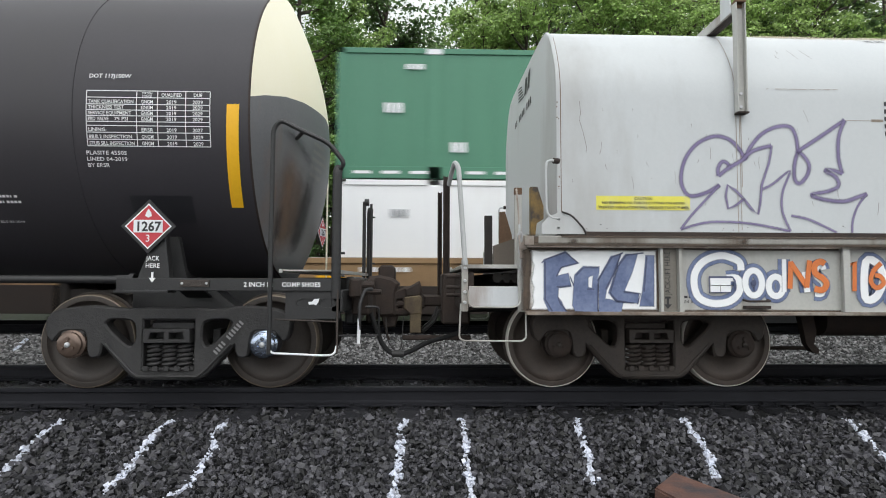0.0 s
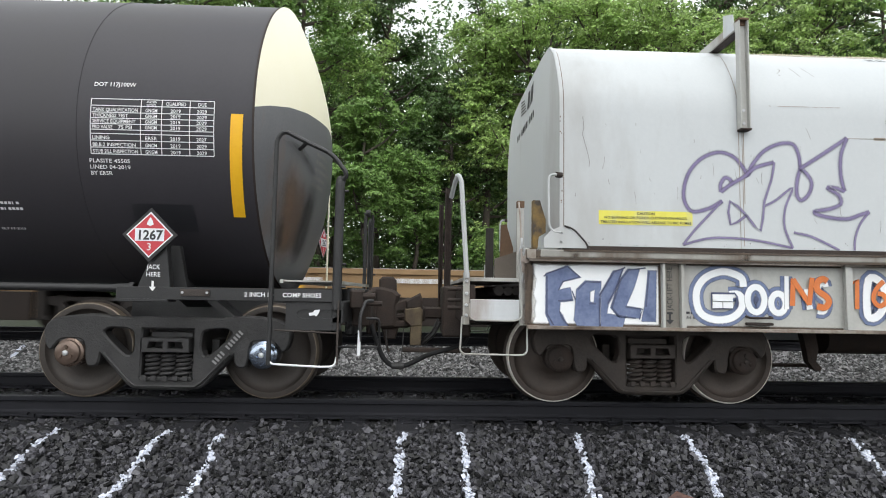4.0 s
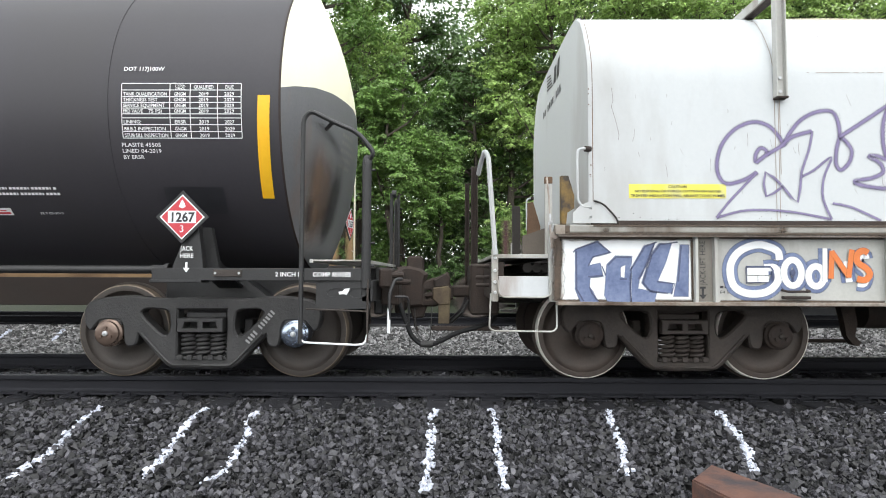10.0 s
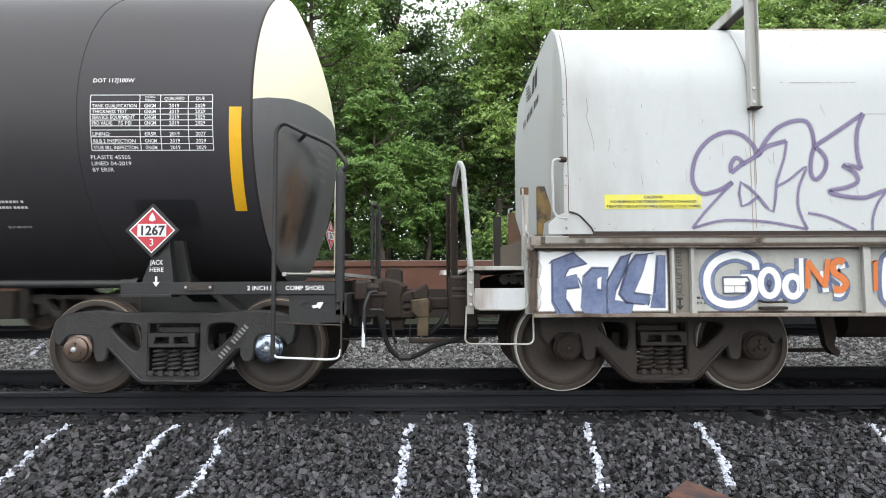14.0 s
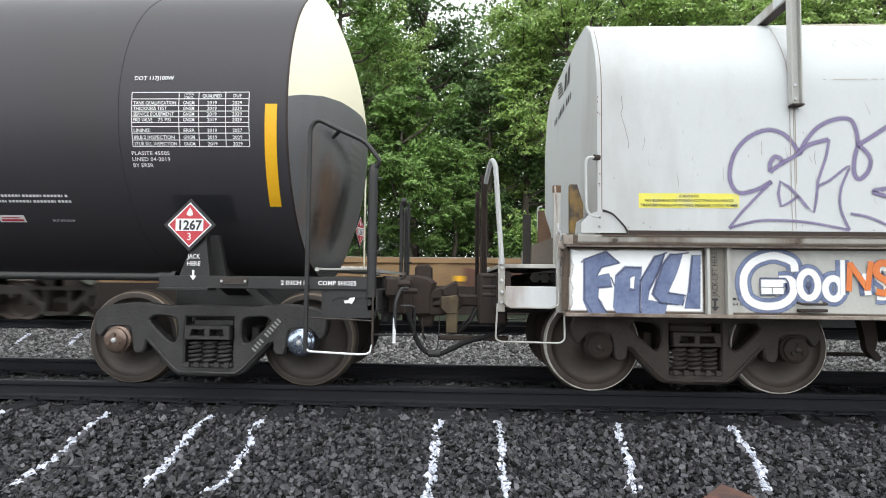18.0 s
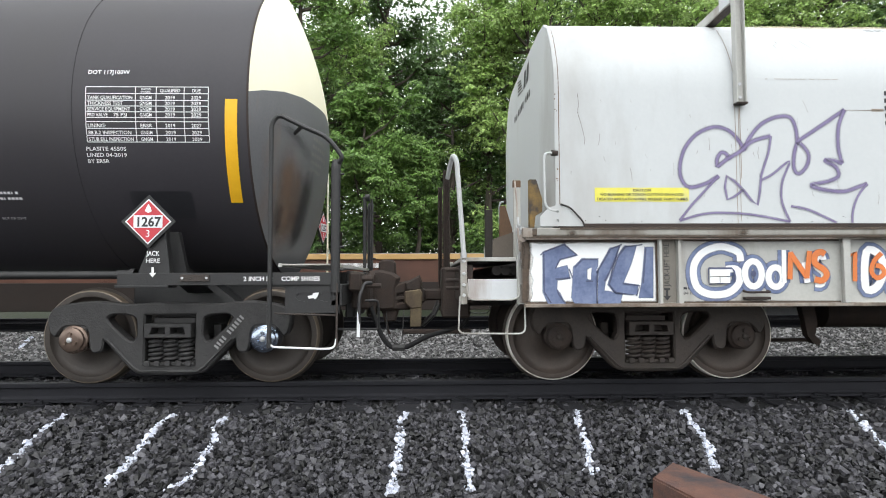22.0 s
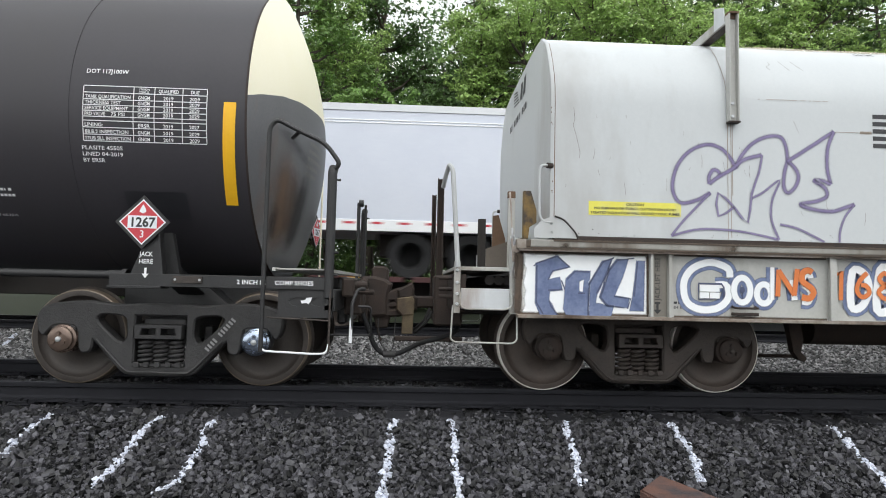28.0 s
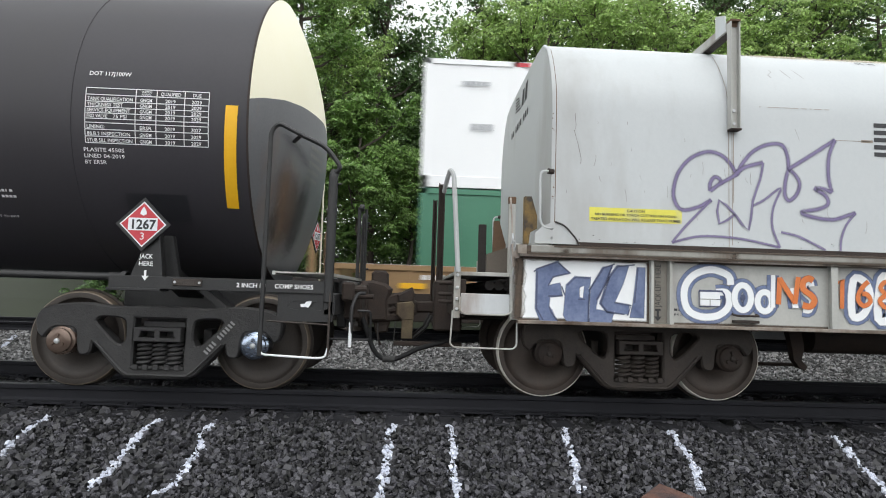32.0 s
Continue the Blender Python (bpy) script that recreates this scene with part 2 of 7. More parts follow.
# ---- materials ----
def mat(name, c1, c2, rough=0.6, metal=0.0, scale=4.0, fine=70.0, bump=0.15, stain=None, amount=0.35, streak=1.0, island=0.0, gloss_var=0.15, random_obj=0.0, coat=0.0, translucent=0.0, spec=0.5):
    m = bpy.data.materials.new(name)
    m.use_nodes = True
    n, l = m.node_tree.nodes, m.node_tree.links
    p = n["Principled BSDF"]
    co = n.new("ShaderNodeTexCoord")
    mp = n.new("ShaderNodeMapping")
    mp.inputs["Scale"].default_value = (1, 1, 1 / streak)
    l.new(co.outputs["Object"], mp.inputs["Vector"])

    def noise_node(s, detail, vec):
        t = n.new("ShaderNodeTexNoise")
        t.inputs["Scale"].default_value, t.inputs["Detail"].default_value, t.inputs["Roughness"].default_value = s, detail, 0.62
        l.new(vec, t.inputs["Vector"])
        return t.outputs["Fac"]

    def mix(a, b, fac, kind="MIX"):
        x = n.new("ShaderNodeMix")
        x.data_type, x.blend_type = "RGBA", kind
        for v, slot in ((a, x.inputs["A"]), (b, x.inputs["B"])):
            if isinstance(v, bpy.types.NodeSocket):
                l.new(v, slot)
            else:
                slot.default_value = (*v, 1)
        if isinstance(fac, bpy.types.NodeSocket):
            l.new(fac, x.inputs["Factor"])
        else:
            x.inputs["Factor"].default_value = fac
        return x.outputs["Result"]

    def ramp(v, a, b):
        r = n.new("ShaderNodeMapRange")
        r.inputs["From Min"].default_value, r.inputs["From Max"].default_value = a, b
        l.new(v, r.inputs["Value"])
        return r.outputs["Result"]

    big = noise_node(scale, 5, mp.outputs["Vector"])
    small = noise_node(fine, 3, co.outputs["Object"])
    col = mix(c1, c2, ramp(big, 0.3, 0.7))
    col = mix(col, mix(c1, c2, ramp(small, 0.25, 0.75)), 0.4)
    if stain:
        sn = noise_node(scale * 0.45, 8, mp.outputs["Vector"])
        f = ramp(sn, 0.62 - amount * 0.4, 0.78 - amount * 0.25)
        col = mix(col, stain, f)
    if island or random_obj:
        if island:
            g = n.new("ShaderNodeNewGeometry").outputs["Random Per Island"]
        else:
            g = n.new("ShaderNodeObjectInfo").outputs["Random"]
        amount_ = island or random_obj
        sq = n.new("ShaderNodeMath")
        sq.operation = "POWER"
        sq.inputs[1].default_value = 1.7
        l.new(g, sq.inputs[0])
        r = n.new("ShaderNodeMapRange")
        r.inputs["To Min"].default_value, r.inputs["To Max"].default_value = 1 - amount_ * 0.8, 1 + amount_ * 1.6
        l.new(sq.outputs[0], r.inputs["Value"])
        hs = n.new("ShaderNodeHueSaturation")
        l.new(r.outputs["Result"], hs.inputs["Value"])
        l.new(col, hs.inputs["Color"])
        col = hs.outputs["Color"]
    l.new(col, p.inputs["Base Color"])
    rr = n.new("ShaderNodeMapRange")
    rr.inputs["To Min"].default_value, rr.inputs["To Max"].default_value = max(0.03, rough - gloss_var), min(1, rough + gloss_var)
    l.new(big, rr.inputs["Value"])
    l.new(rr.outputs["Result"], p.inputs["Roughness"])
    p.inputs["Metallic"].default_value = metal
    p.inputs["Specular IOR Level"].default_value = spec
    if coat:
        p.inputs["Coat Weight"].default_value = coat
    if bump:
        b = n.new("ShaderNodeBump")
        b.inputs["Strength"].default_value, b.inputs["Distance"].default_value = bump, 0.01
        l.new(small, b.inputs["Height"])
        l.new(b.outputs["Normal"], p.inputs["Normal"])
    if translucent:
        t = n.new("ShaderNodeBsdfTranslucent")
        l.new(col, t.inputs["Color"])
        mx = n.new("ShaderNodeMixShader")
        mx.inputs["Fac"].default_value = translucent
        l.new(p.outputs["BSDF"], mx.inputs[1])
        l.new(t.outputs["BSDF"], mx.inputs[2])
        l.new(mx.outputs["Shader"], n["Material Output"].inputs["Surface"])
    return m


def sprayed_mat(name, c1, c2, **more):
    """Sprayed paint that thins out towards the edge of a stroke in fine speckles."""
    m = mat(name, c1, c2, 0.6, **more)
    n, l = m.node_tree.nodes, m.node_tree.links
    at = n.new("ShaderNodeAttribute")
    at.attribute_name = "spray"
    co = n.new("ShaderNodeTexCoord")
    t = n.new("ShaderNodeTexNoise")
    t.inputs["Scale"].default_value, t.inputs["Detail"].default_value = 190, 2
    l.new(co.outputs["Object"], t.inputs["Vector"])
    mul = n.new("ShaderNodeMath")
    mul.operation = "MULTIPLY_ADD"
    mul.inputs[1].default_value = 0.7
    l.new(t.outputs["Fac"], mul.inputs[0])
    l.new(at.outputs["Fac"], mul.inputs[2])
    f = n.new("ShaderNodeMapRange")
    f.interpolation_type = "SMOOTHSTEP"
    f.inputs["From Min"].default_value, f.inputs["From Max"].default_value = 0.42, 1.2
    l.new(mul.outputs[0], f.inputs["Value"])
    clear = n.new("ShaderNodeBsdfTransparent")
    mx = n.new("ShaderNodeMixShader")
    l.new(f.outputs["Result"], mx.inputs["Fac"])
    l.new(clear.outputs["BSDF"], mx.inputs[1])
    l.new(n["Principled BSDF"].outputs["BSDF"], mx.inputs[2])
    l.new(mx.outputs["Shader"], n["Material Output"].inputs["Surface"])
    return m


M_STONE = mat("crushed_stone_dark", (0.0142, 0.0139, 0.016), (0.048, 0.047, 0.0535), 0.5, scale=20, fine=160, bump=0.2, island=1.25)
M_STONE_FAR = mat("crushed_stone_grey", (0.08, 0.079, 0.08), (0.2, 0.197, 0.198), 0.7, scale=20, fine=160, bump=0.3, island=0.95)
M_BED = mat("ballast_bed", (0.008, 0.008, 0.009), (0.02, 0.02, 0.021), 0.95, scale=14, fine=60, bump=1.0)
M_BED_FAR = mat("ballast_bed_grey", (0.04, 0.039, 0.038), (0.09, 0.088, 0.085), 0.95, scale=9, fine=38, bump=1.0)
M_MARK = mat("white_marking_paint", (0.54, 0.57, 0.68), (0.74, 0.77, 0.86), 0.7, scale=30, fine=120, bump=0.4, stain=(0.12, 0.12, 0.13), amount=0.25)
M_RAIL = mat("rail_steel_grimy", (0.012, 0.0122, 0.0152), (0.022, 0.0222, 0.027), 0.75, 0.0, scale=6, fine=60, bump=0.3, spec=0.2)
M_RAILTOP = mat("rail_head_worn", (0.024, 0.0245, 0.029), (0.041, 0.0415, 0.047), 0.6, 0.2, scale=3, fine=80, bump=0.05, spec=0.3)
M_TIE = mat("creosoted_timber", (0.015, 0.015, 0.018), (0.034, 0.034, 0.039), 0.8, scale=7, fine=50, bump=0.8, spec=0.25)
M_BLACK = mat("black_tank_paint", (0.041, 0.0385, 0.045), (0.051, 0.048, 0.055), 0.46, scale=1.2, fine=30, bump=0.02, gloss_var=0.07, stain=(0.045, 0.042, 0.045), amount=0.2, streak=5, spec=0.36)
M_CREAM = mat("cream_paint", (0.93, 0.875, 0.66), (0.96, 0.91, 0.73), 0.45, scale=2, fine=40, bump=0.03, streak=4)
M_GREYHEAD = mat("dusty_dark_grey_paint", (0.1, 0.101, 0.107), (0.145, 0.146, 0.153), 0.5, scale=2.2, fine=40, bump=0.05, stain=(0.15, 0.09, 0.052), amount=0.12, streak=3.5)
M_FRAME = mat("black_underframe", (0.014, 0.014, 0.0155), (0.03, 0.0295, 0.03), 0.5, scale=5, fine=50, bump=0.25)
M_BOGIE = mat("grimy_cast_steel", (0.022, 0.0215, 0.0225), (0.052, 0.05, 0.05), 0.5, 0.1, scale=6, fine=45, bump=0.5)
M_BOGIE_BR = mat("rust_brown_cast_steel", (0.026, 0.0215, 0.019), (0.07, 0.055, 0.047), 0.65, 0.1, scale=6, fine=45, bump=0.5)
M_WHEEL = mat("wheel_plate_steel", (0.045, 0.035, 0.03), (0.095, 0.074, 0.062), 0.55, 0.2, scale=5, fine=60, bump=0.2)
# pale, hardly metallic colour stands in for the glint on the wheel rim
M_RIM = mat("pale_rim_glint", (0.72, 0.69, 0.63), (0.84, 0.81, 0.75), 0.4, 0.1, scale=9, fine=90, bump=0.05)
M_RIM_OLD = mat("worn_brown_rim", (0.15, 0.12, 0.09), (0.27, 0.22, 0.17), 0.45, 0.4, scale=9, fine=90, bump=0.1)
M_RUST = mat("dark_rusty_steel", (0.02, 0.016, 0.0145), (0.055, 0.037, 0.029), 0.8, 0.1, scale=7, fine=60, bump=0.5)
M_HOOD = mat("pale_grey_hood_paint", (0.53, 0.555, 0.57), (0.59, 0.61, 0.62), 0.5, scale=1.5, fine=35, bump=0.04, streak=3, stain=(0.42, 0.42, 0.415), amount=0.22, spec=0.25)
M_SIDE = mat("weathered_grey_side_sill", (0.38, 0.38, 0.36), (0.5, 0.5, 0.475), 0.6, scale=3, fine=40, bump=0.12, stain=(0.2, 0.165, 0.13), amount=0.22, streak=5)
M_CHORD = mat("stained_grey_chord", (0.25, 0.245, 0.225), (0.36, 0.35, 0.32), 0.6, scale=5, fine=40, bump=0.1, stain=(0.1, 0.07, 0.048), amount=0.52, streak=9)
M_GUSSET = mat("brown_rusted_plate", (0.1, 0.06, 0.035), (0.17, 0.1, 0.06), 0.8, 0.0, scale=6, fine=50, bump=0.4)
M_WHITE = mat("white_spray_paint", (0.74, 0.76, 0.8), (0.86, 0.87, 0.88), 0.6, scale=6, fine=50, bump=0.03)
M_WHITE_DULL = mat("stencil_white", (0.8, 0.81, 0.82), (0.9, 0.9, 0.9), 0.6, scale=20, fine=80, bump=0.0)
M_BLUE = mat("slate_blue_spray", (0.085, 0.115, 0.25), (0.33, 0.4, 0.58), 0.6, scale=3.5, fine=30, bump=0.02)
M_PURPLE = sprayed_mat("purple_spray", (0.15, 0.12, 0.24), (0.24, 0.2, 0.35), scale=10, fine=60, bump=0.0)
M_ORANGE = sprayed_mat("orange_spray", (0.6, 0.16, 0.04), (0.72, 0.22, 0.06), scale=8, fine=50, bump=0.0)
M_SPRAY_WHITE = sprayed_mat("sprayed_white", (0.82, 0.84, 0.86), (0.9, 0.91, 0.92), scale=7, fine=50, bump=0.03)
M_SPRAY_BLUE = sprayed_mat("sprayed_slate_blue", (0.06, 0.085, 0.19), (0.22, 0.27, 0.42), scale=4.5, fine=25, bump=0.02)
M_SPRAY_DARK = sprayed_mat("sprayed_navy_outline", (0.05, 0.06, 0.12), (0.1, 0.115, 0.2), scale=6, fine=40, bump=0.0)
M_HEADRUST = sprayed_mat("rust_bloom", (0.12, 0.07, 0.04), (0.2, 0.12, 0.07), scale=5, fine=40, bump=0.03)
M_SOOT = sprayed_mat("soot_bloom", (0.018, 0.018, 0.019), (0.035, 0.034, 0.034), scale=5, fine=40, bump=0.03)
M_GRIME = sprayed_mat("smeared_brown_grime", (0.03, 0.022, 0.017), (0.11, 0.075, 0.05), scale=9, fine=50, bump=0.05)
M_YELLOW = mat("yellow_reflective_strip", (0.86, 0.46, 0.014), (0.95, 0.54, 0.02), 0.45, scale=14, fine=80, bump=0.0)
M_LABEL = mat("yellow_caution_label", (0.72, 0.66, 0.08), (0.8, 0.74, 0.12), 0.5, scale=10, fine=60, bump=0.0, stain=(0.62, 0.6, 0.3), amount=0.2)
M_INK = mat("dark_stencil_ink", (0.02, 0.02, 0.022), (0.05, 0.05, 0.055), 0.6, scale=20, fine=80, bump=0.0)
M_RED = mat("placard_red", (0.5, 0.035, 0.05), (0.58, 0.06, 0.075), 0.5, scale=12, fine=60, bump=0.0)
M_GALV = mat("galvanised_rod", (0.45, 0.46, 0.48), (0.62, 0.63, 0.64), 0.4, 0.5, scale=12, fine=60, bump=0.05)
M_BLUECAP = mat("polished_bluish_steel", (0.3, 0.36, 0.48), (0.5, 0.56, 0.66), 0.16, 0.95, scale=6, fine=40, bump=0.0)
M_CAPBR = mat("polished_brown_steel", (0.12, 0.085, 0.068), (0.22, 0.16, 0.13), 0.24, 0.5, scale=9, fine=60, bump=0.05)
M_RUSTED = mat("rust_stained_paint", (0.34, 0.32, 0.29), (0.16, 0.105, 0.07), 0.7, scale=7, fine=50, bump=0.1, stain=(0.07, 0.045, 0.03), amount=0.35)
# darker brown for the lower part of the well car sides
M_LOWSIDE = mat("dark_brown_lower_side", (0.018, 0.013, 0.011), (0.036, 0.025, 0.02), 0.85, scale=1.5, fine=22, bump=0.1)
M_WHEEL_DARK = mat("dark_wheel_plate", (0.032, 0.027, 0.024), (0.066, 0.054, 0.047), 0.55, 0.2, scale=5, fine=60, bump=0.2)
M_RUBBER = mat("black_rubber", (0.008, 0.008, 0.009), (0.018, 0.018, 0.019), 0.85, scale=10, fine=60, bump=0.2)
M_TAN = mat("sun_bleached_tan_paint", (0.27, 0.165, 0.075), (0.38, 0.25, 0.13), 0.7, scale=0.9, fine=22, bump=0.1, stain=(0.13, 0.075, 0.042), amount=0.3)
M_TANL = mat("bright_tan_rail", (0.5, 0.3, 0.1), (0.6, 0.4, 0.18), 0.7, scale=2, fine=22, bump=0.1)
M_EDGE = mat("worn_bright_edge", (0.36, 0.32, 0.28), (0.6, 0.55, 0.5), 0.5, scale=3, fine=30, bump=0.05, stain=(0.16, 0.1, 0.08), amount=0.4)
M_BROWN = mat("oxide_brown_paint", (0.06, 0.022, 0.023), (0.095, 0.036, 0.035), 0.6, scale=1.2, fine=22, bump=0.1, stain=(0.035, 0.02, 0.018), amount=0.3)
M_REDTAN = mat("faded_red_brown_paint", (0.12, 0.05, 0.033), (0.18, 0.085, 0.055), 0.7, scale=1.2, fine=22, bump=0.1, stain=(0.06, 0.032, 0.024), amount=0.35)
M_DARK = mat("dark_car_structure", (0.02, 0.018, 0.017), (0.05, 0.042, 0.038), 0.8, scale=3, fine=30, bump=0.2)
M_CWHITE = mat("white_container_paint", (0.84, 0.85, 0.87), (0.9, 0.905, 0.91), 0.4, scale=1, fine=20, bump=0.02, streak=6, stain=(0.72, 0.71, 0.67), amount=0.1)
M_CCREAM = mat("old_cream_container_paint", (0.8, 0.775, 0.68), (0.87, 0.85, 0.77), 0.5, scale=1, fine=20, bump=0.02, streak=6, stain=(0.6, 0.55, 0.45), amount=0.18)
M_CGREEN = mat("green_container_paint", (0.055, 0.19, 0.118), (0.08, 0.24, 0.15), 0.45, scale=1, fine=20, bump=0.02, streak=5)
M_TRAILER = mat("pale_grey_blue_trailer_skin", (0.56, 0.59, 0.68), (0.66, 0.69, 0.76), 0.35, scale=0.8, fine=20, bump=0.02)
M_LEAF = mat("leaf_green", (0.105, 0.2, 0.045), (0.225, 0.36, 0.095), 0.4, scale=0.5, fine=3, bump=0.0, island=0.35, translucent=0.3)
M_MAPLE = mat("leaf_fresh_yellow_green", (0.125, 0.235, 0.056), (0.27, 0.415, 0.12), 0.4, scale=0.5, fine=3, bump=0.0, island=0.35, translucent=0.3)
# light on the tall trees is put into this paler leaf colour
M_LEAF2 = mat("leaf_pale_green_lit", (0.24, 0.37, 0.1), (0.42, 0.56, 0.19), 0.4, scale=0.5, fine=3, bump=0.0, island=0.35, translucent=0.3)
# shade low down and inside the wood is put into this darker leaf colour
M_LEAF3 = mat("leaf_dark_green_shaded", (0.06, 0.12, 0.036), (0.14, 0.23, 0.072), 0.4, scale=0.5, fine=3, bump=0.0, island=0.35, translucent=0.3)
M_FARLEAF = mat("distant_foliage", (0.09, 0.16, 0.05), (0.18, 0.28, 0.1), 0.5, scale=0.4, fine=3, bump=0.0, island=0.5, translucent=0.3)
M_PATCH = mat("black_touch_up_paint", (0.023, 0.023, 0.027), (0.03, 0.03, 0.035), 0.34, scale=2, fine=40, bump=0.02)
M_BEAM = mat("rust_red_steel", (0.1, 0.05, 0.038), (0.19, 0.1, 0.075), 0.7, 0.2, scale=9, fine=70, bump=0.4, stain=(0.05, 0.045, 0.05), amount=0.4)
M_RUSTLINE = mat("rust_run", (0.2, 0.15, 0.11), (0.42, 0.37, 0.32), 0.8, scale=12, fine=60, bump=0.0, streak=6)
M_SCRATCH = mat("dark_scratch", (0.1, 0.09, 0.08), (0.24, 0.21, 0.19), 0.8, scale=12, fine=60, bump=0.0)
M_STAIN = sprayed_mat("yellowish_rust_stain", (0.5, 0.43, 0.31), (0.58, 0.52, 0.4), scale=4, fine=30, bump=0.0)
M_PALEBOX = mat("faded_yellow_steel", (0.08, 0.06, 0.035), (0.17, 0.13, 0.075), 0.75, scale=9, fine=60, bump=0.3, stain=(0.06, 0.04, 0.03), amount=0.5)
M_BARK = mat("grey_brown_bark", (0.05, 0.04, 0.032), (0.12, 0.1, 0.08), 0.9, scale=5, fine=30, bump=1.0, streak=4)
# the shade under the trees is put into this dark soil colour
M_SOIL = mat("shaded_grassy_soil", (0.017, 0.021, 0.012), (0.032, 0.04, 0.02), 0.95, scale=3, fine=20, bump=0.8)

# ---- ground and track ----
PROFILE = [(-900, -0.9), (-7, -0.85), (-4.2, -0.6), (-3.0, -0.42), (-1.75, -0.22), (-1.42, -0.205), (-1.3, -0.215), (1.35, -0.22), (1.9, -0.3), (3.0, -0.36), (4.3, -0.32), (5.5, -0.14), (8.8, -0.14), (9.8, -0.4), (12.0, -0.3), (14.5, 0.3), (20, 1.2), (40, 2.0), (900, 2.0)]


def ground_z(y):
    return float(np.interp(y, [p[0] for p in PROFILE], [p[1] for p in PROFILE]))


def build_ground():
    xs = [-900, -60, -30, -15, -8, -4, 0, 4, 8, 15, 30, 60, 900]
    ys = sorted({p[0] for p in PROFILE} | {-5.5, -2.4, 0.0, 2.5, 3.7, 7.0, 16, 18})
    verts = [(x, y, ground_z(y)) for y in ys for x in xs]
    n, faces, slots = len(xs), [], []
    for j in range(len(ys) - 1):
        for i in range(n - 1):
            faces.append((j * n + i, j * n + i + 1, (j + 1) * n + i + 1, (j + 1) * n + i))
            mid = (ys[j] + ys[j + 1]) / 2
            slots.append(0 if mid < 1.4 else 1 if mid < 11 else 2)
    tagged(mesh_part("ground", verts, faces, [M_BED, M_BED_FAR, M_SOIL], None, "", slots), "grey ballast bed with shade-darkened grassy soil beyond the tracks", "ground", kind="structure")


CUBE = np.array([(x, y, z) for x in (-1, 1) for y in (-1, 1) for z in (-1, 1)], float)
CUBE_F = np.array([(0, 1, 3, 2), (4, 6, 7, 5), (0, 4, 5, 1), (2, 3, 7, 6), (0, 2, 6, 4), (1, 5, 7, 3)])


def turns(rng, n):
    q = rng.normal(size=(n, 4))
    q /= np.linalg.norm(q, axis=1)[:, None]
    w, x, y, z = q.T
    return np.stack([1 - 2 * (y * y + z * z), 2 * (x * y - z * w), 2 * (x * z + y * w), 2 * (x * y + z * w), 1 - 2 * (x * x + z * z), 2 * (y * z - x * w), 2 * (x * z - y * w), 2 * (y * z + x * w), 1 - 2 * (x * x + y * y)], 1).reshape(n, 3, 3)


def stones(name, centres, sizes, material, rng, label, category="gravel"):
    """Crushed stones as one mesh: each is a cube with its corners knocked about."""
    n = len(centres)
    c = CUBE[None] * (1 + rng.uniform(-0.45, 0.1, (n, 8, 3)))
    c *= rng.uniform((0.85, 0.65, 0.5), (1.3, 1.0, 0.85), (n, 3))[:, None]
    v = np.einsum("nij,nkj->nki", turns(rng, n), c) * sizes[:, None, None] * 0.5 + centres[:, None]
    f = CUBE_F[None] + (np.arange(n) * 8)[:, None, None]
    me = bpy.data.meshes.new(name)
    me.vertices.add(n * 8)
    me.vertices.foreach_set("co", v.ravel())
    me.loops.add(n * 24)
    me.loops.foreach_set("vertex_index", f.ravel().astype(np.int32))
    me.polygons.add(n * 6)
    me.polygons.foreach_set("loop_start", np.arange(0, n * 24, 4, dtype=np.int32))
    me.materials.append(material)
    me.update(calc_edges=True)
    me.shade_flat()
    return tagged(new(name, me), label, category, kind="stuff")


# the eight sprayed lines on the ballast: points of (x, y) from the tie end down the shoulder
MARKS = [
    [(-4.28, -1.3), (-4.15, -1.6), (-4.1, -1.9)],
    [(-3.27, -1.32), (-3.16, -1.84), (-3.06, -2.27), (-3.06, -2.49), (-3.07, -2.72)],
    [(-2.31, -1.3), (-2.29, -1.69), (-2.23, -2.02), (-2.18, -2.39), (-2.19, -2.6)],
    [(-1.8, -1.3), (-1.81, -1.75), (-1.69, -2.01), (-1.69, -2.28), (-1.68, -2.6), (-1.74, -2.68)],
    [(-0.23, -1.33), (-0.28, -1.63), (-0.26, -2.13), (-0.27, -2.47), (-0.28, -2.76)],
    [(0.26, -1.35), (0.26, -1.84), (0.24, -2.14), (0.24, -2.48), (0.23, -2.74)],
    [(1.3, -1.33), (1.23, -1.69), (1.18, -2.02), (1.16, -2.26), (1.09, -2.54)],
    [(2.28, -1.32), (2.19, -1.72), (2.13, -2.05), (2.05, -2.28), (1.98, -2.49)],
    [(3.79, -1.35), (3.6, -1.77), (3.46, -2.13), (3.42, -2.32), (3.3, -2.57)],
    [(-8.9, 4.5), (-9.25, 5.3)],
    [(-7.8, 4.5), (-8.15, 5.3)],
]


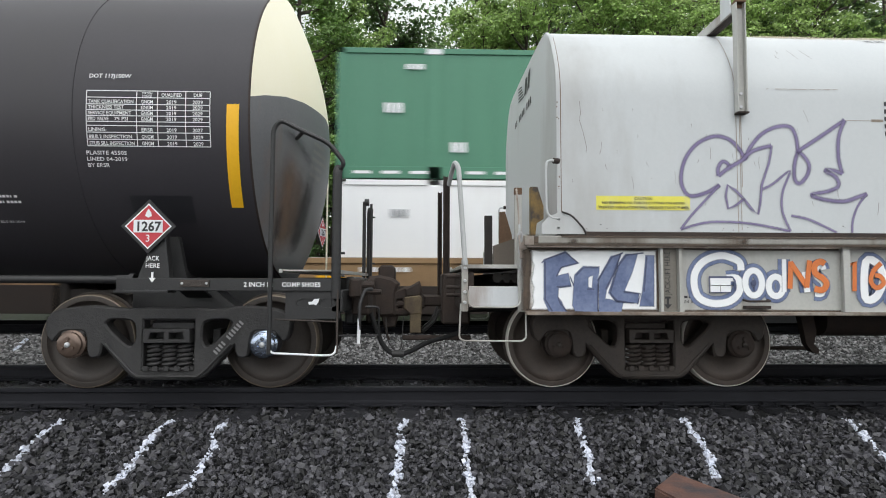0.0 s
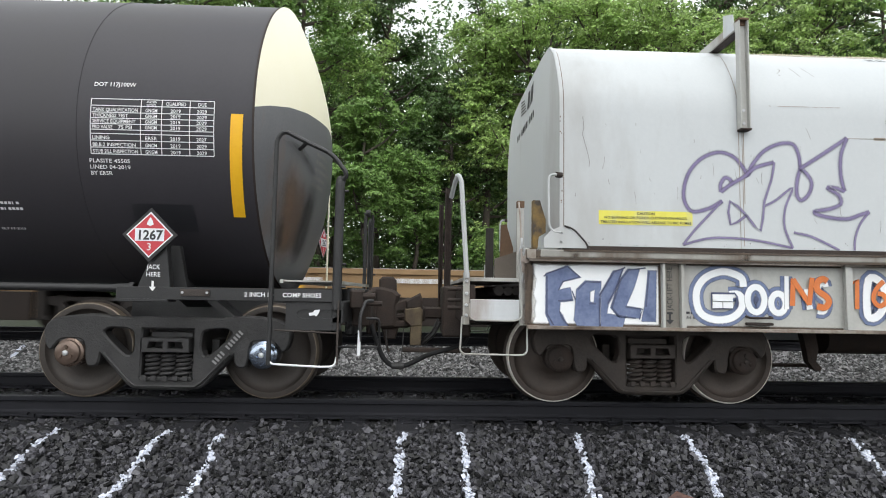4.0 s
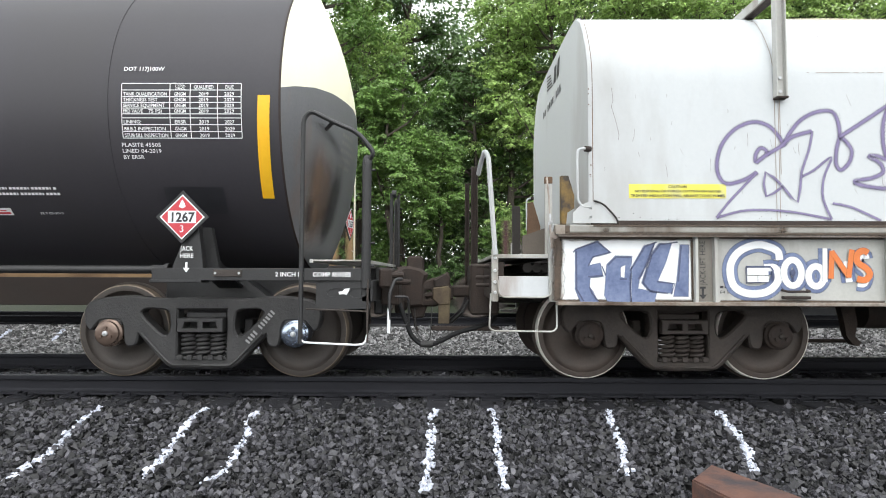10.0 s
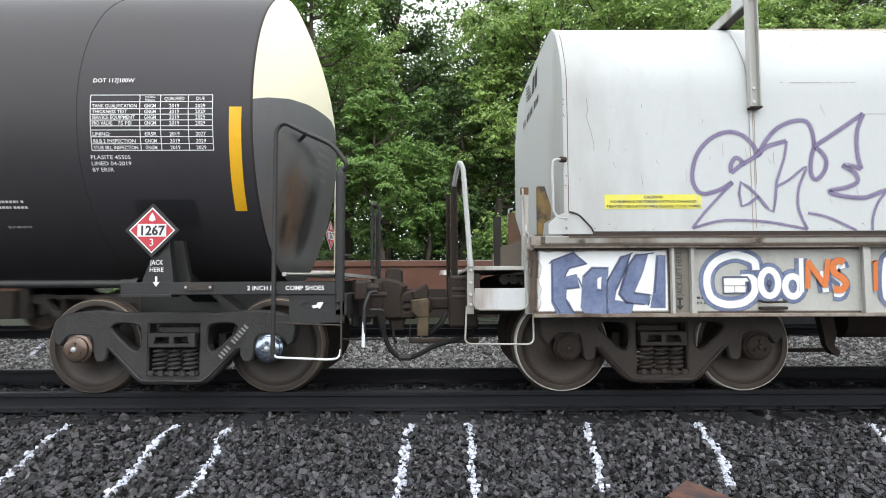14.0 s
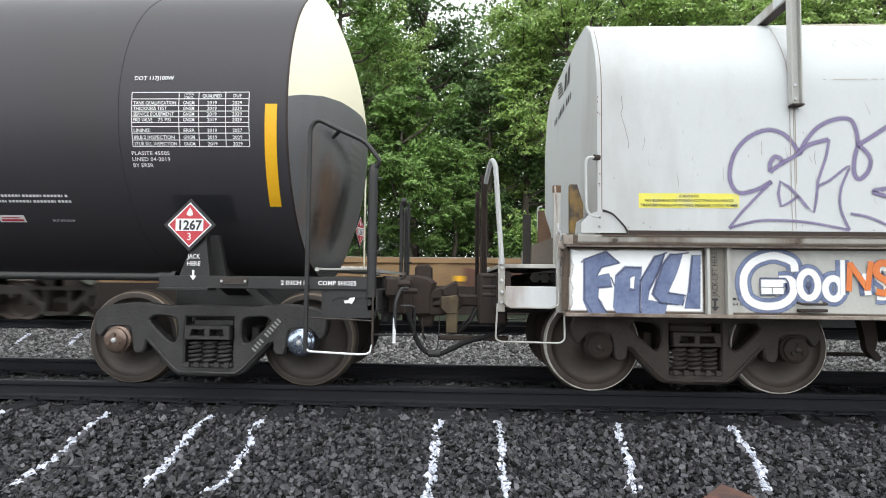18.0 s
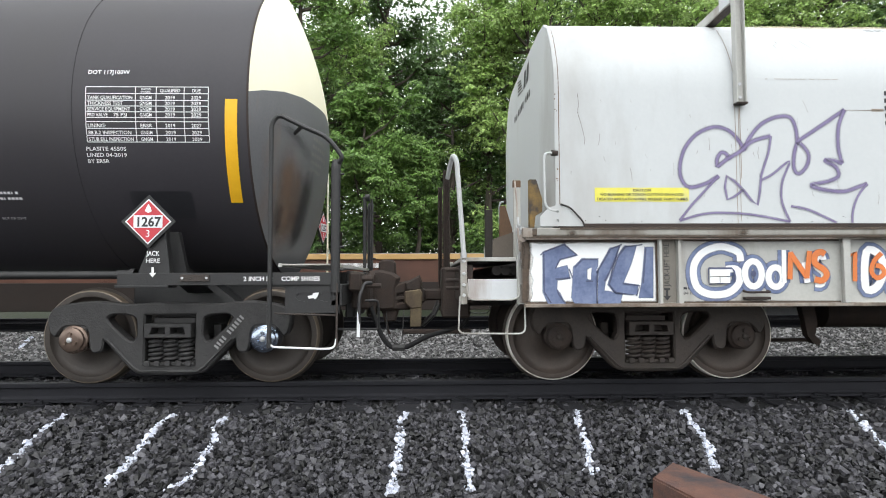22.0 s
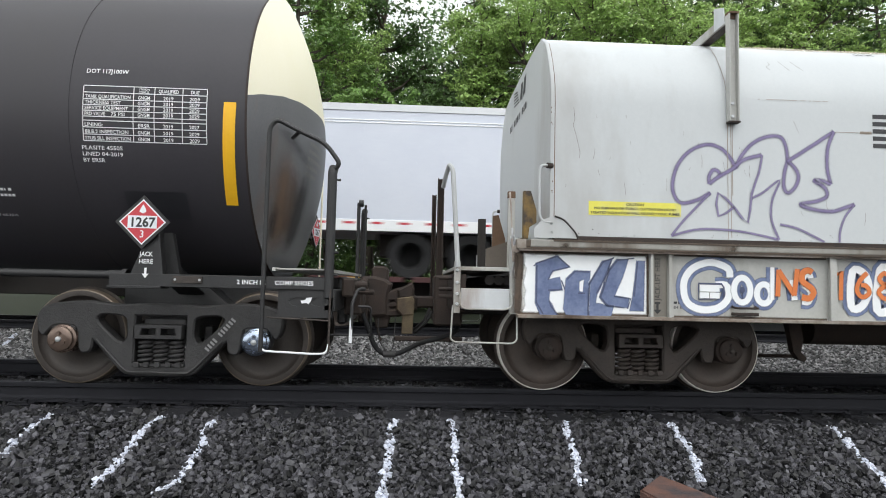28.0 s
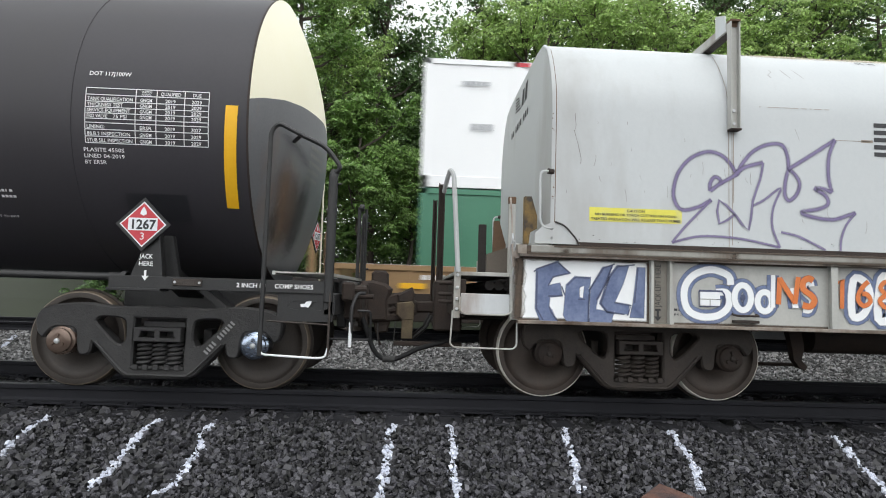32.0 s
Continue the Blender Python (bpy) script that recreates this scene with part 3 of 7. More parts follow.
def build_gravel():
    rng = np.random.default_rng(3)

    def spread(x0, x1, y0, y1, pitch):
        nx, ny = int((x1 - x0) / pitch), int((y1 - y0) / pitch)
        gx, gy = np.meshgrid(np.arange(nx), np.arange(ny))
        p = np.stack([gx.ravel(), gy.ravel()], 1) + rng.uniform(-0.5, 0.5, (nx * ny, 2))
        return p * pitch + (x0, y0)

    def settle(p, lift, spreadz):
        z = np.interp(p[:, 1], [q[0] for q in PROFILE], [q[1] for q in PROFILE]) + lift + rng.uniform(-spreadz, spreadz, len(p))
        return np.c_[p, z]

    near = np.concatenate([spread(-5.4, 5.9, -3.9, -1.3, 0.031), spread(-5.4, 5.9, -3.9, -1.3, 0.055)])
    c = settle(near, 0.002, 0.02)
    size = rng.gamma(10, 0.0037, len(c)).clip(0.018, 0.062)
    far = settle(spread(-11.5, 10.5, 1.3, 6.1, 0.046), 0.004, 0.016)
    c, far_from = np.concatenate([c, far]), len(c)
    size = np.concatenate([size, rng.gamma(9, 0.0053, len(far)).clip(0.025, 0.08)])
    painted = np.full(len(c), -1)
    for k, line in enumerate(MARKS):
        pts = np.array(line)
        d = np.full(len(c), 9.0)
        for a, b in zip(pts, pts[1:]):
            t = (((c[:, :2] - a) @ (b - a)) / ((b - a) @ (b - a))).clip(0, 1)
            d = np.minimum(d, np.linalg.norm(c[:, :2] - a - t[:, None] * (b - a), axis=1))
        wob = (0.022 if k < 9 else 0.04) + 0.008 * np.sin(c[:, 1] * 17 + k) + rng.normal(0, 0.009, len(c))
        painted[(d < wob) & (rng.random(len(c)) < 0.8)] = k
    keep = painted < 0
    near_keep, far_keep = keep.copy(), keep.copy()
    near_keep[far_from:], far_keep[:far_from] = False, False
    stones("far_ballast_stones", c[far_keep], size[far_keep], M_STONE_FAR, rng, "lighter grey crushed stone between the two tracks")
    stones("ballast_stones", c[near_keep], size[near_keep], M_STONE, rng, "dark grey angular crushed stone on the ballast shoulder")
    for k in range(len(MARKS)):
        sel = painted == k
        cc, ss = c[sel] + (0, 0, 0.006), size[sel].clip(0.018, 0.042)
        pts = np.array(MARKS[k])
        n = 260
        seg = rng.integers(0, len(pts) - 1, n)
        at = pts[seg] + (pts[seg + 1] - pts[seg]) * rng.random((n, 1)) + rng.normal(0, 0.013, (n, 2))
        cc, ss = np.concatenate([cc, settle(at, 0.014, 0.012)]), np.concatenate([ss, rng.uniform(0.008, 0.026, n)])
        ob = stones("paint_mark", cc, ss, M_MARK, rng, "white sprayed line across the dark ballast stones", "paint mark")
        ob["group"] = "sprayed ballast marks"
    inner = settle(spread(-7.5, 7.5, -1.3, 1.3, 0.055), -0.01, 0.016)
    stones("track_bed_stones", inner, rng.gamma(9, 0.005, len(inner)), M_STONE, rng, "blackened crushed stone between the ties")


RAIL = [(0.037, 0.0), (0.04, -0.012), (0.036, -0.042), (0.011, -0.052), (0.0095, -0.13), (0.025, -0.15), (0.076, -0.162), (0.076, -0.18)]


def build_track(yc, zt, x0, x1, ties, tie0, detail, label):
    track = thing("railway_track", 0, yc, -0.38, label, "railway track", kind="structure")
    for s in (-1, 1):
        y = yc + 0.755 * s
        bm = bm_new()
        extrude_x(bm, [(y + a, z) for a, z in RAIL] + [(y - a, z) for a, z in reversed(RAIL)], x0, x1)
        for f in bm.faces:
            if f.normal.z > 0.9 and f.calc_center_median().z > -0.006:
                f.material_index = 1
        part("rail", bm, [M_RAIL, M_RAILTOP], track, "dark grimy steel rail with a worn running surface")
    tie = None
    for k in range(ties):
        x = tie0 + 0.515 * k
        if tie is None:
            bm = bm_new()
            box(bm, x - 0.115, x + 0.115, yc - 1.3, yc + 1.3, -0.4, -0.195, 0.012)
            tie = part("tie", bm, M_TIE, track)
            first = x
        else:
            t = new("tie", tie.data)
            t.parent = track
            t.location = (x - first, 0, random.uniform(-0.008, 0.006))
            t.rotation_euler = (0, 0, random.uniform(-0.012, 0.012))
    track.location.z += zt
    if not detail:
        return
    plate = spike = None
    for k in range(ties):
        x = tie0 + 0.515 * k
        if abs(x) > 6.5:
            continue
        for s in (-1, 1):
            y = yc + 0.755 * s
            if plate is None:
                bm = bm_new()
                box(bm, -0.098, 0.098, -0.185, 0.185, -0.196, -0.181, 0.004)
                box(bm, -0.098, 0.098, -0.1, -0.078, -0.181, -0.168)
                box(bm, -0.098, 0.098, 0.078, 0.1, -0.181, -0.168)
                ob = part("tie_plate", bm, M_RAIL, None)
                plate = ob.data
                bm = bm_new()
                box(bm, -0.008, 0.008, -0.008, 0.008, -0.2, -0.155)
                box(bm, -0.016, 0.016, -0.03, 0.012, -0.157, -0.143, 0.004)
                spike_ob = part("spike", bm, M_RAIL, None)
                spike = spike_ob.data
                bpy.data.objects.remove(ob)
                bpy.data.objects.remove(spike_ob)
            p = new("tie_plate", plate)
            p.parent, p.location = track, (x, y - yc, 0.38)
            for dx, dy, r in ((-0.05, -0.092, 180), (0.05, -0.135, 0), (-0.05, 0.092, 0)):
                q = new("spike", spike)
                q.parent, q.location, q.rotation_euler = track, (x + dx, y - yc + dy, 0.38), (0, 0, radians(r + 0))


build_ground()
build_gravel()
build_track(0.0, 0.0, -160, 160, 70, -17.735, True, "blackened railway track with timber ties in dark ballast")
build_track(7.03, 0.07, -160, 160, 70, -17.9, False, "second railway track under the passing train")


def build_beam():
    """A rusty steel offcut lying on the shoulder of the ballast."""
    a, b = Vector((1.36, -2.94, 0)), Vector((1.61, -2.655, 0))
    c, d = b + Vector((0.5, -1.08, 0)), a + Vector((0.33, -1.15, 0))
    verts = [(*p.to_2d(), z) for z in (-0.46, -0.225) for p in (a, b, c, d)]
    faces = [(0, 3, 2, 1), (4, 5, 6, 7), (0, 1, 5, 4), (1, 2, 6, 5), (2, 3, 7, 6), (3, 0, 4, 7)]
    beam = thing("steel_offcut", 1.7, -3.4, -0.45, "rust-red steel offcut lying on dark ballast", "steel offcut")
    bm = bm_new()
    vs = [bm.verts.new(v) for v in verts]
    for f in faces:
        bm.faces.new([vs[i] for i in f])
    bmesh.ops.bevel(bm, geom=bm.edges[:], offset=0.012, segments=2, affect="EDGES")
    part("web", bm, M_BEAM, beam)
    e, f = b.lerp(c, 0.14), b.lerp(c, 0.95)
    bm = bm_new()
    q = [e, e + Vector((0.12, -0.02, 0)), f + Vector((0.2, 0.05, 0)), f]
    vs = [bm.verts.new((*p.to_2d(), z)) for z in (-0.44, -0.285) for p in q]
    for k in faces:
        bm.faces.new([vs[i] for i in k])
    bmesh.ops.bevel(bm, geom=bm.edges[:], offset=0.01, segments=1, affect="EDGES")
    part("flange", bm, M_BOGIE, beam, "dark scaled flange")


build_beam()

# ---- bogies ----
def mirrored(half):
    return half + [(-u, v) for u, v in reversed(half)]


def softened(loop, passes=2):
    """Cuts the corners of a closed outline, as castings have them."""
    for k in range(passes):
        out = []
        for (a, b), (c, d) in zip(loop, loop[1:] + loop[:1]):
            out += [(0.8 * a + 0.2 * c, 0.8 * b + 0.2 * d), (0.2 * a + 0.8 * c, 0.2 * b + 0.8 * d)]
        loop = out
    return loop


FRAME_OUT = softened(mirrored([(-0.28, -0.32), (-0.36, -0.27), (-0.6, 0.0), (-0.625, 0.02), (-0.64, -0.11), (-0.73, -0.12), (-0.75, 0.1), (-0.8, 0.14), (-0.98, 0.14), (-1.04, 0.08), (-1.07, 0.03), (-1.11, 0.08), (-1.13, 0.2), (-1.09, 0.28), (-0.97, 0.32), (-0.73, 0.345), (-0.58, 0.33), (-0.4, 0.31), (-0.2, 0.325)])[::-1])
WINDOW = softened([(-0.61, 0.2), (-0.55, 0.25), (-0.36, 0.24), (-0.3, 0.2), (-0.29, 0.04), (-0.33, -0.04), (-0.4, -0.03), (-0.58, 0.14)], 1)
FRAME_HOLES = [WINDOW, [(-u, v) for u, v in WINDOW], [(-0.25, 0.24), (0.25, 0.24), (0.25, -0.25), (-0.25, -0.25)]]


def build_bogie(car, xm, steel, wheel_steel, rim, caps):
    """Two wheelsets, two side frames with their springs and bearings, and the bolster, about x = xm."""
    r, dx = 0.457, 0.889
    for ax in (xm - dx, xm + dx):
        for s in (-1, 1):
            bm = bm_new()
            prof = [(0.0, 0.93), (0.085, 0.93), (0.09, 0.86), (0.13, 0.85), (0.15, 0.815), (0.2, 0.785), (0.33, 0.765), (0.38, 0.79), (0.395, 0.82), (0.443, 0.823), (0.4535, 0.817), (r, 0.81), (r + 0.004, 0.735), (r + 0.012, 0.722), (r + 0.026, 0.71), (r + 0.026, 0.7), (r + 0.015, 0.69), (0.39, 0.69), (0.37, 0.72), (0.2, 0.735), (0.12, 0.7), (0.085, 0.66), (0.0, 0.66)]
            lathe(bm, [(a, d * s) for a, d in prof], (ax, 0, r), "Y", 56)
            for f in bm.faces:
                c = f.calc_center_median()
                d = math.hypot(c.x - ax, c.z - r)
                if d > 0.4445 and abs(c.y) > 0.73:
                    f.material_index = 1
            part("wheel", bm, [wheel_steel, rim], car, "", True)
        bm = bm_new()
        rod(bm, (ax, -0.95, r), (ax, 0.95, r), 0.075, 16)
        part("axle", bm, wheel_steel, car, "", True)
    for s in (-1, 1):
        loops = [[(xm + u, r + v) for u, v in lp] for lp in [FRAME_OUT] + FRAME_HOLES]
        frame_part = plate_y("side_frame", loops, 0.93 * s, 1.08 * s, steel, car, "", 0.016)
        for u in (-1, 1):
            bm = bm_new()
            rim_pts = [(xm + u * a, 1.085 * s, r + b) for a, b in ((0.58, 0.0), (0.33, -0.26), (0.27, -0.3), (0.0, -0.3))]
            tube(bm, rim_pts, 0.014, 6)
            part("flange_rib", bm, steel, frame_part)
        for k, u in enumerate((-0.165, -0.025, 0.115)):
            for rad, wire, turns_ in ((0.062, 0.0155, 5.2), (0.036, 0.01, 7.0)):
                bm = bm_new()
                n = int(turns_ * 14)
                tube(bm, [(xm + u + 0.025 + rad * math.cos(i / 14 * math.tau), 1.02 * s + rad * math.sin(i / 14 * math.tau), r - 0.215 + 0.21 * i / n) for i in range(n + 1)], wire, 7)
                part("spring", bm, steel, frame_part, "", True)
        bm = bm_new()
        box(bm, xm - 0.24, xm + 0.24, 0.9 * s, 1.1 * s, r - 0.245, r - 0.215, 0.006)
        for u in (-0.19, -0.1, 0.0, 0.1, 0.19):
            box(bm, xm + u - 0.025, xm + u + 0.025, 1.1 * s, 1.12 * s, r - 0.25, r - 0.2, 0.005)
        part("spring_seat", bm, steel, frame_part)
        loops = [[(xm - 0.21, r + 0.02), (xm + 0.21, r + 0.02), (xm + 0.21, r + 0.14), (xm - 0.21, r + 0.14)],
                 [(xm - 0.17, r + 0.045), (xm - 0.02, r + 0.045), (xm - 0.02, r + 0.115), (xm - 0.15, r + 0.115)],
                 [(xm + 0.02, r + 0.045), (xm + 0.17, r + 0.045), (xm + 0.15, r + 0.115), (xm + 0.02, r + 0.115)]]
        plate_y("bolster_end", loops, 0.98 * s, 1.13 * s, steel, frame_part, "", 0.006)
        bm = bm_new()
        box(bm, xm - 0.2, xm + 0.2, 0.9 * s, 0.98 * s, r + 0.0, r + 0.2, 0.01)
        for u in (-0.28, 0.28):
            box(bm, xm + u - 0.025, xm + u + 0.025, 0.94 * s, 1.05 * s, r - 0.22, r + 0.2, 0.008)
        part("friction_wedge", bm, steel, frame_part)
        for k, u in enumerate((-dx, dx)):
            bm = bm_new()
            cx = xm + u
            box(bm, cx - 0.125, cx + 0.125, 0.94 * s, 1.07 * s, r + 0.06, r + 0.15, 0.02)
            part("bearing_adapter", bm, steel, frame_part)
            bm = bm_new()
            lathe(bm, [(0.0, 0.93 * s), (0.132, 0.93 * s), (0.132, 1.085 * s), (0.122, 1.095 * s), (0.114, 1.1 * s), (0.112, 1.125 * s), (0.098, 1.138 * s), (0.06, 1.142 * s), (0.0, 1.143 * s)], (cx, 0, r), "Y", 28)
            cap = part("bearing_cap", bm, caps[k] if s < 0 else steel, frame_part, "round axle bearing cap", True)
            bm = bm_new()
            lathe(bm, [(0.0, 1.14 * s), (0.026, 1.142 * s), (0.024, 1.156 * s), (0.012, 1.163 * s), (0.0, 1.164 * s)], (cx, 0, r), "Y", 14)
            # on the polished caps a pale centre stands in for the bright highlight
            part("cap_plug", bm, M_GALV if caps[k] in (M_CAPBR, M_BLUECAP) and s < 0 else steel, frame_part, "", True)
            for a in (90, 210, 330):
                bm = bm_new()
                px, pz = cx + 0.055 * math.cos(radians(a)), r + 0.055 * math.sin(radians(a))
                rod(bm, (px, 1.135 * s, pz), (px, 1.158 * s, pz), 0.019, 6)
                part("cap_bolt", bm, caps[k] if s < 0 else steel, frame_part)
    bm = bm_new()
    box(bm, xm - 0.2, xm + 0.2, -0.92, 0.92, 0.42, 0.72, 0.03)
    part("bolster", bm, steel, car)
    for u in (-0.36, 0.36):
        bm = bm_new()
        rod(bm, (xm + u, -0.8, r - 0.05), (xm + u, 0.8, r - 0.05), 0.045, 8)
        box(bm, xm + u - 0.04, xm + u + 0.04, -0.84, -0.66, r - 0.2, r + 0.12, 0.01)
        box(bm, xm + u - 0.04, xm + u + 0.04, 0.66, 0.84, r - 0.2, r + 0.12, 0.01)
        part("brake_beam", bm, steel, car)


def build_coupler(car, x0, side, steel):
    """Half of the coupled pair: a knuckle coupler on its shank."""
    if side < 0:
        bm = bm_new()
        box(bm, x0, -0.5, -0.09, 0.09, 0.78, 0.95, 0.02)
        part("coupler_shank", bm, steel, car)
        plate_y("coupler_head", [[(-0.83, 0.96), (-0.7, 0.97), (-0.68, 1.08), (-0.58, 1.09), (-0.45, 1.06), (-0.4, 1.02), (-0.43, 0.92), (-0.43, 0.7), (-0.56, 0.69), (-0.66, 0.76), (-0.81, 0.77)]], -0.22, 0.12, steel, car, "", 0.03)
        plate_y("coupler_horn", [[(-0.585, 1.06), (-0.585, 1.19), (-0.56, 1.215), (-0.46, 1.215), (-0.435, 1.19), (-0.43, 1.04)]], -0.12, 0.05, steel, car, "", 0.02)
        plate_y("knuckle", [[(-0.56, 0.7), (-0.38, 0.7), (-0.42, 0.56), (-0.52, 0.55)]], -0.16, 0.0, steel, car, "", 0.015)
        bm = bm_new()
        tube(bm, [(-0.52, -0.1, 0.6), (-0.5, -0.12, 0.45), (-0.47, -0.12, 0.4)], 0.014, 7)
        part("coupler_chain", bm, steel, car)
    else:
        bm = bm_new()
        box(bm, -0.12, x0, -0.08, 0.08, 0.77, 0.9, 0.02)
        part("coupler_shank", bm, steel, car)
        plate_y("coupler_head", [[(-0.43, 0.92), (-0.3, 0.97), (-0.15, 1.0), (-0.13, 0.9), (-0.1, 0.88), (-0.1, 0.77), (-0.28, 0.69), (-0.42, 0.69)], [(-0.4, 0.86), (-0.32, 0.87), (-0.31, 0.82), (-0.4, 0.81)], [(-0.4, 0.785), (-0.31, 0.79), (-0.31, 0.74), (-0.39, 0.735)]], -0.2, 0.1, steel, car, "", 0.02)
        plate_y("knuckle_boss", [[(-0.28, 0.96), (-0.15, 1.03), (-0.13, 0.98), (-0.14, 0.9), (-0.27, 0.9)]], -0.26, -0.1, steel, car, "", 0.02)
        plate_y("lock_box", [[(-0.29, 0.87), (-0.14, 0.89), (-0.12, 0.86), (-0.125, 0.71), (-0.23, 0.7), (-0.29, 0.76)]], -0.3, -0.18, M_PALEBOX, car, "faded yellow steel box on the coupler", 0.012)
        plate_y("lock_leg", [[(-0.235, 0.7), (-0.125, 0.7), (-0.13, 0.5), (-0.235, 0.5)]], -0.29, -0.2, M_PALEBOX, car, "faded steel leg", 0.008)
        bm = bm_new()
        box(bm, -0.32, 0.42, -0.35, -0.28, 0.42, 0.47, 0.01)
        part("carrier_bar", bm, M_RUST, car)
        bm = bm_new()
        tube(bm, [(-0.1, -0.2, 0.5), (0.02, -0.3, 0.62), (0.08, -0.3, 0.75)], 0.02, 7)
        tube(bm, [(-0.12, -0.15, 0.52), (0.0, -0.25, 0.64), (0.06, -0.25, 0.78)], 0.014, 7)
        part("brake_pipe", bm, M_BOGIE, car)

# ---- tank car ----
TANK_R, TANK_Z, TANK_X, HEAD_A = 1.57, 2.62, -1.618, 0.394
CREAM_LINE = [(0.0, 2.93), (0.75, 2.88), (1.1, 2.825), (1.4, 2.74), (1.6, 2.66)]


def on_tank(lift=0.004):
    """u is x, v is a height on the near side of the shell: laid round the tank."""
    def place(u, v):
        a = (v - TANK_Z) / TANK_R
        rr = TANK_R + lift
        return (u, -rr * math.cos(a), TANK_Z + rr * math.sin(a))
    return place


def build_tank_car():
    car = thing("tank_car", -8.5, 0, 0, "black tank car with cream upper end, grimy bogies and white stencils", "tank car")
    bm = bm_new()
    prof = [(TANK_R, -15.4)]
    for sx in (-12.0, -9.0, -6.1, -3.165):
        prof += [(TANK_R, sx - 0.012), (TANK_R + 0.005, sx - 0.01), (TANK_R + 0.005, sx + 0.01), (TANK_R, sx + 0.012)]
    prof += [(TANK_R, TANK_X)]
    lathe(bm, prof, (0, 0, TANK_Z), "X", 96)
    part("tank_shell", bm, M_BLACK, car, "glossy black tank jacket", True)
    for xs, d in ((TANK_X, 1), (-15.4, -1)):
        bm = bm_new()
        prof = [(TANK_R + 0.006, xs - 0.02 * d), (TANK_R + 0.006, xs)]
        for i in range(1, 17):
            s = i / 16
            s = 1 - (1 - s) ** 1.6
            prof.append((TANK_R * (1 - s ** 1.06) ** (1 / 1.83), xs + HEAD_A * s * d))
        prof[-1] = (0.0, xs + HEAD_A * d)
        lathe(bm, prof, (0, 0, TANK_Z), "X", 96)
        for (ya, za), (yb, zb) in zip(CREAM_LINE, CREAM_LINE[1:]):
            for k in (-1, 1):
                bmesh.ops.bisect_plane(bm, geom=bm.verts[:] + bm.edges[:] + bm.faces[:], plane_co=(0, k * ya, za), plane_no=Vector((0, k * (za - zb) / (yb - ya), 1)).normalized())
        for f in bm.faces:
            c = f.calc_center_median()
            f.material_index = 1 if c.z > float(np.interp(abs(c.y), [p[0] for p in CREAM_LINE], [p[1] for p in CREAM_LINE])) else 0
            if (c.x - xs) * d < 0.004:
                f.material_index = 2
        part("tank_head", bm, [M_GREYHEAD, M_CREAM, M_RUST], car, "dished tank end, cream above and dusty dark grey below", True)
    # underframe
    for x0, x1 in ((-3.2, -0.72), (-16.3, -13.8)):
        bm = bm_new()
        box(bm, x0, x1, -0.35, 0.35, 0.72, 1.09, 0.01)
        part("stub_sill", bm, M_FRAME, car)
    for y in (-1.5, 1.5):
        s = 1 if y > 0 else -1
        bm = bm_new()
        box(bm, -2.75, -0.84, y - 0.02, y + 0.02, 0.965, 1.075, 0.004)
        box(bm, -2.75, -0.84, y - 0.08 * s, y, 0.965, 0.98)
        part("side_sill", bm, M_FRAME, car)
        bm = bm_new()
        rod(bm, (-2.7, y * 0.97, 1.06), (-14.3, y * 0.97, 1.06), 0.035, 10)
        part("side_pipe", bm, M_FRAME, car, "", True)
        bm = bm_new()
        rod(bm, (-2.78, y * 0.97, 1.06), (-2.62, y * 0.97, 1.06), 0.042, 12)
        rod(bm, (-2.66, y * 0.97, 1.06), (-2.62, y * 0.97, 1.06), 0.055, 12)
        part("pipe_end", bm, M_FRAME, car)
    # body bolster with its jacking gusset
    for s in (-1, 1):
        plate_y("bolster_gusset", [[(-2.6, 0.98), (-2.3, 0.98), (-2.31, 1.1), (-2.35, 1.4), (-2.36, 1.56), (-2.45, 1.56), (-2.48, 1.32), (-2.56, 1.12)]], 1.42 * s, 1.5 * s, M_FRAME, car, "", 0.004)
        plate_y("bolster_fin", [[(-2.4, 0.98), (-2.22, 0.98), (-2.32, 1.45), (-2.4, 1.45)]], 1.24 * s, 1.3 * s, M_FRAME, car, "")
        bm = bm_new()
        turned_box(bm, (-2.0, 0.9 * s, 0.86), (0.06, 0.25, 0.35), Euler((0, radians(-52), 0)).to_matrix())
        turned_box(bm, (-2.48, 0.8 * s, 1.05), (0.26, 0.9, 0.05), Euler((radians(20 * s), 0, 0)).to_matrix())
        part("bolster_brace", bm, M_FRAME, car)
        bm = bm_new()
        box(bm, -2.76, -2.3, 1.36 * s, 1.54 * s, 0.945, 0.97, 0.004)
        part("jacking_pad", bm, M_FRAME, car)
    # end platform
    bm = bm_new()
    for k in range(14):
        y = -1.48 + k * 0.212
        box(bm, -1.36, -0.88, y, y + 0.19, 1.14, 1.153)
    box(bm, -1.36, -1.33, -1.5, 1.5, 1.125, 1.158), box(bm, -0.9, -0.87, -1.5, 1.5, 1.125, 1.158)
    part("end_platform", bm, M_SIDE, car, "grey metal walkway grating")
    bm = bm_new()
    box(bm, -0.9, -0.8, -1.5, 1.5, 0.78, 0.97, 0.008)
    box(bm, -1.3, -0.86, -1.49, -1.45, 0.72, 0.97), box(bm, -1.3, -0.86, 1.45, 1.49, 0.72, 0.97)
    box(bm, -0.92, -0.82, -0.5, 0.5, 0.6, 1.1, 0.02)
    part("end_sill", bm, M_FRAME, car)
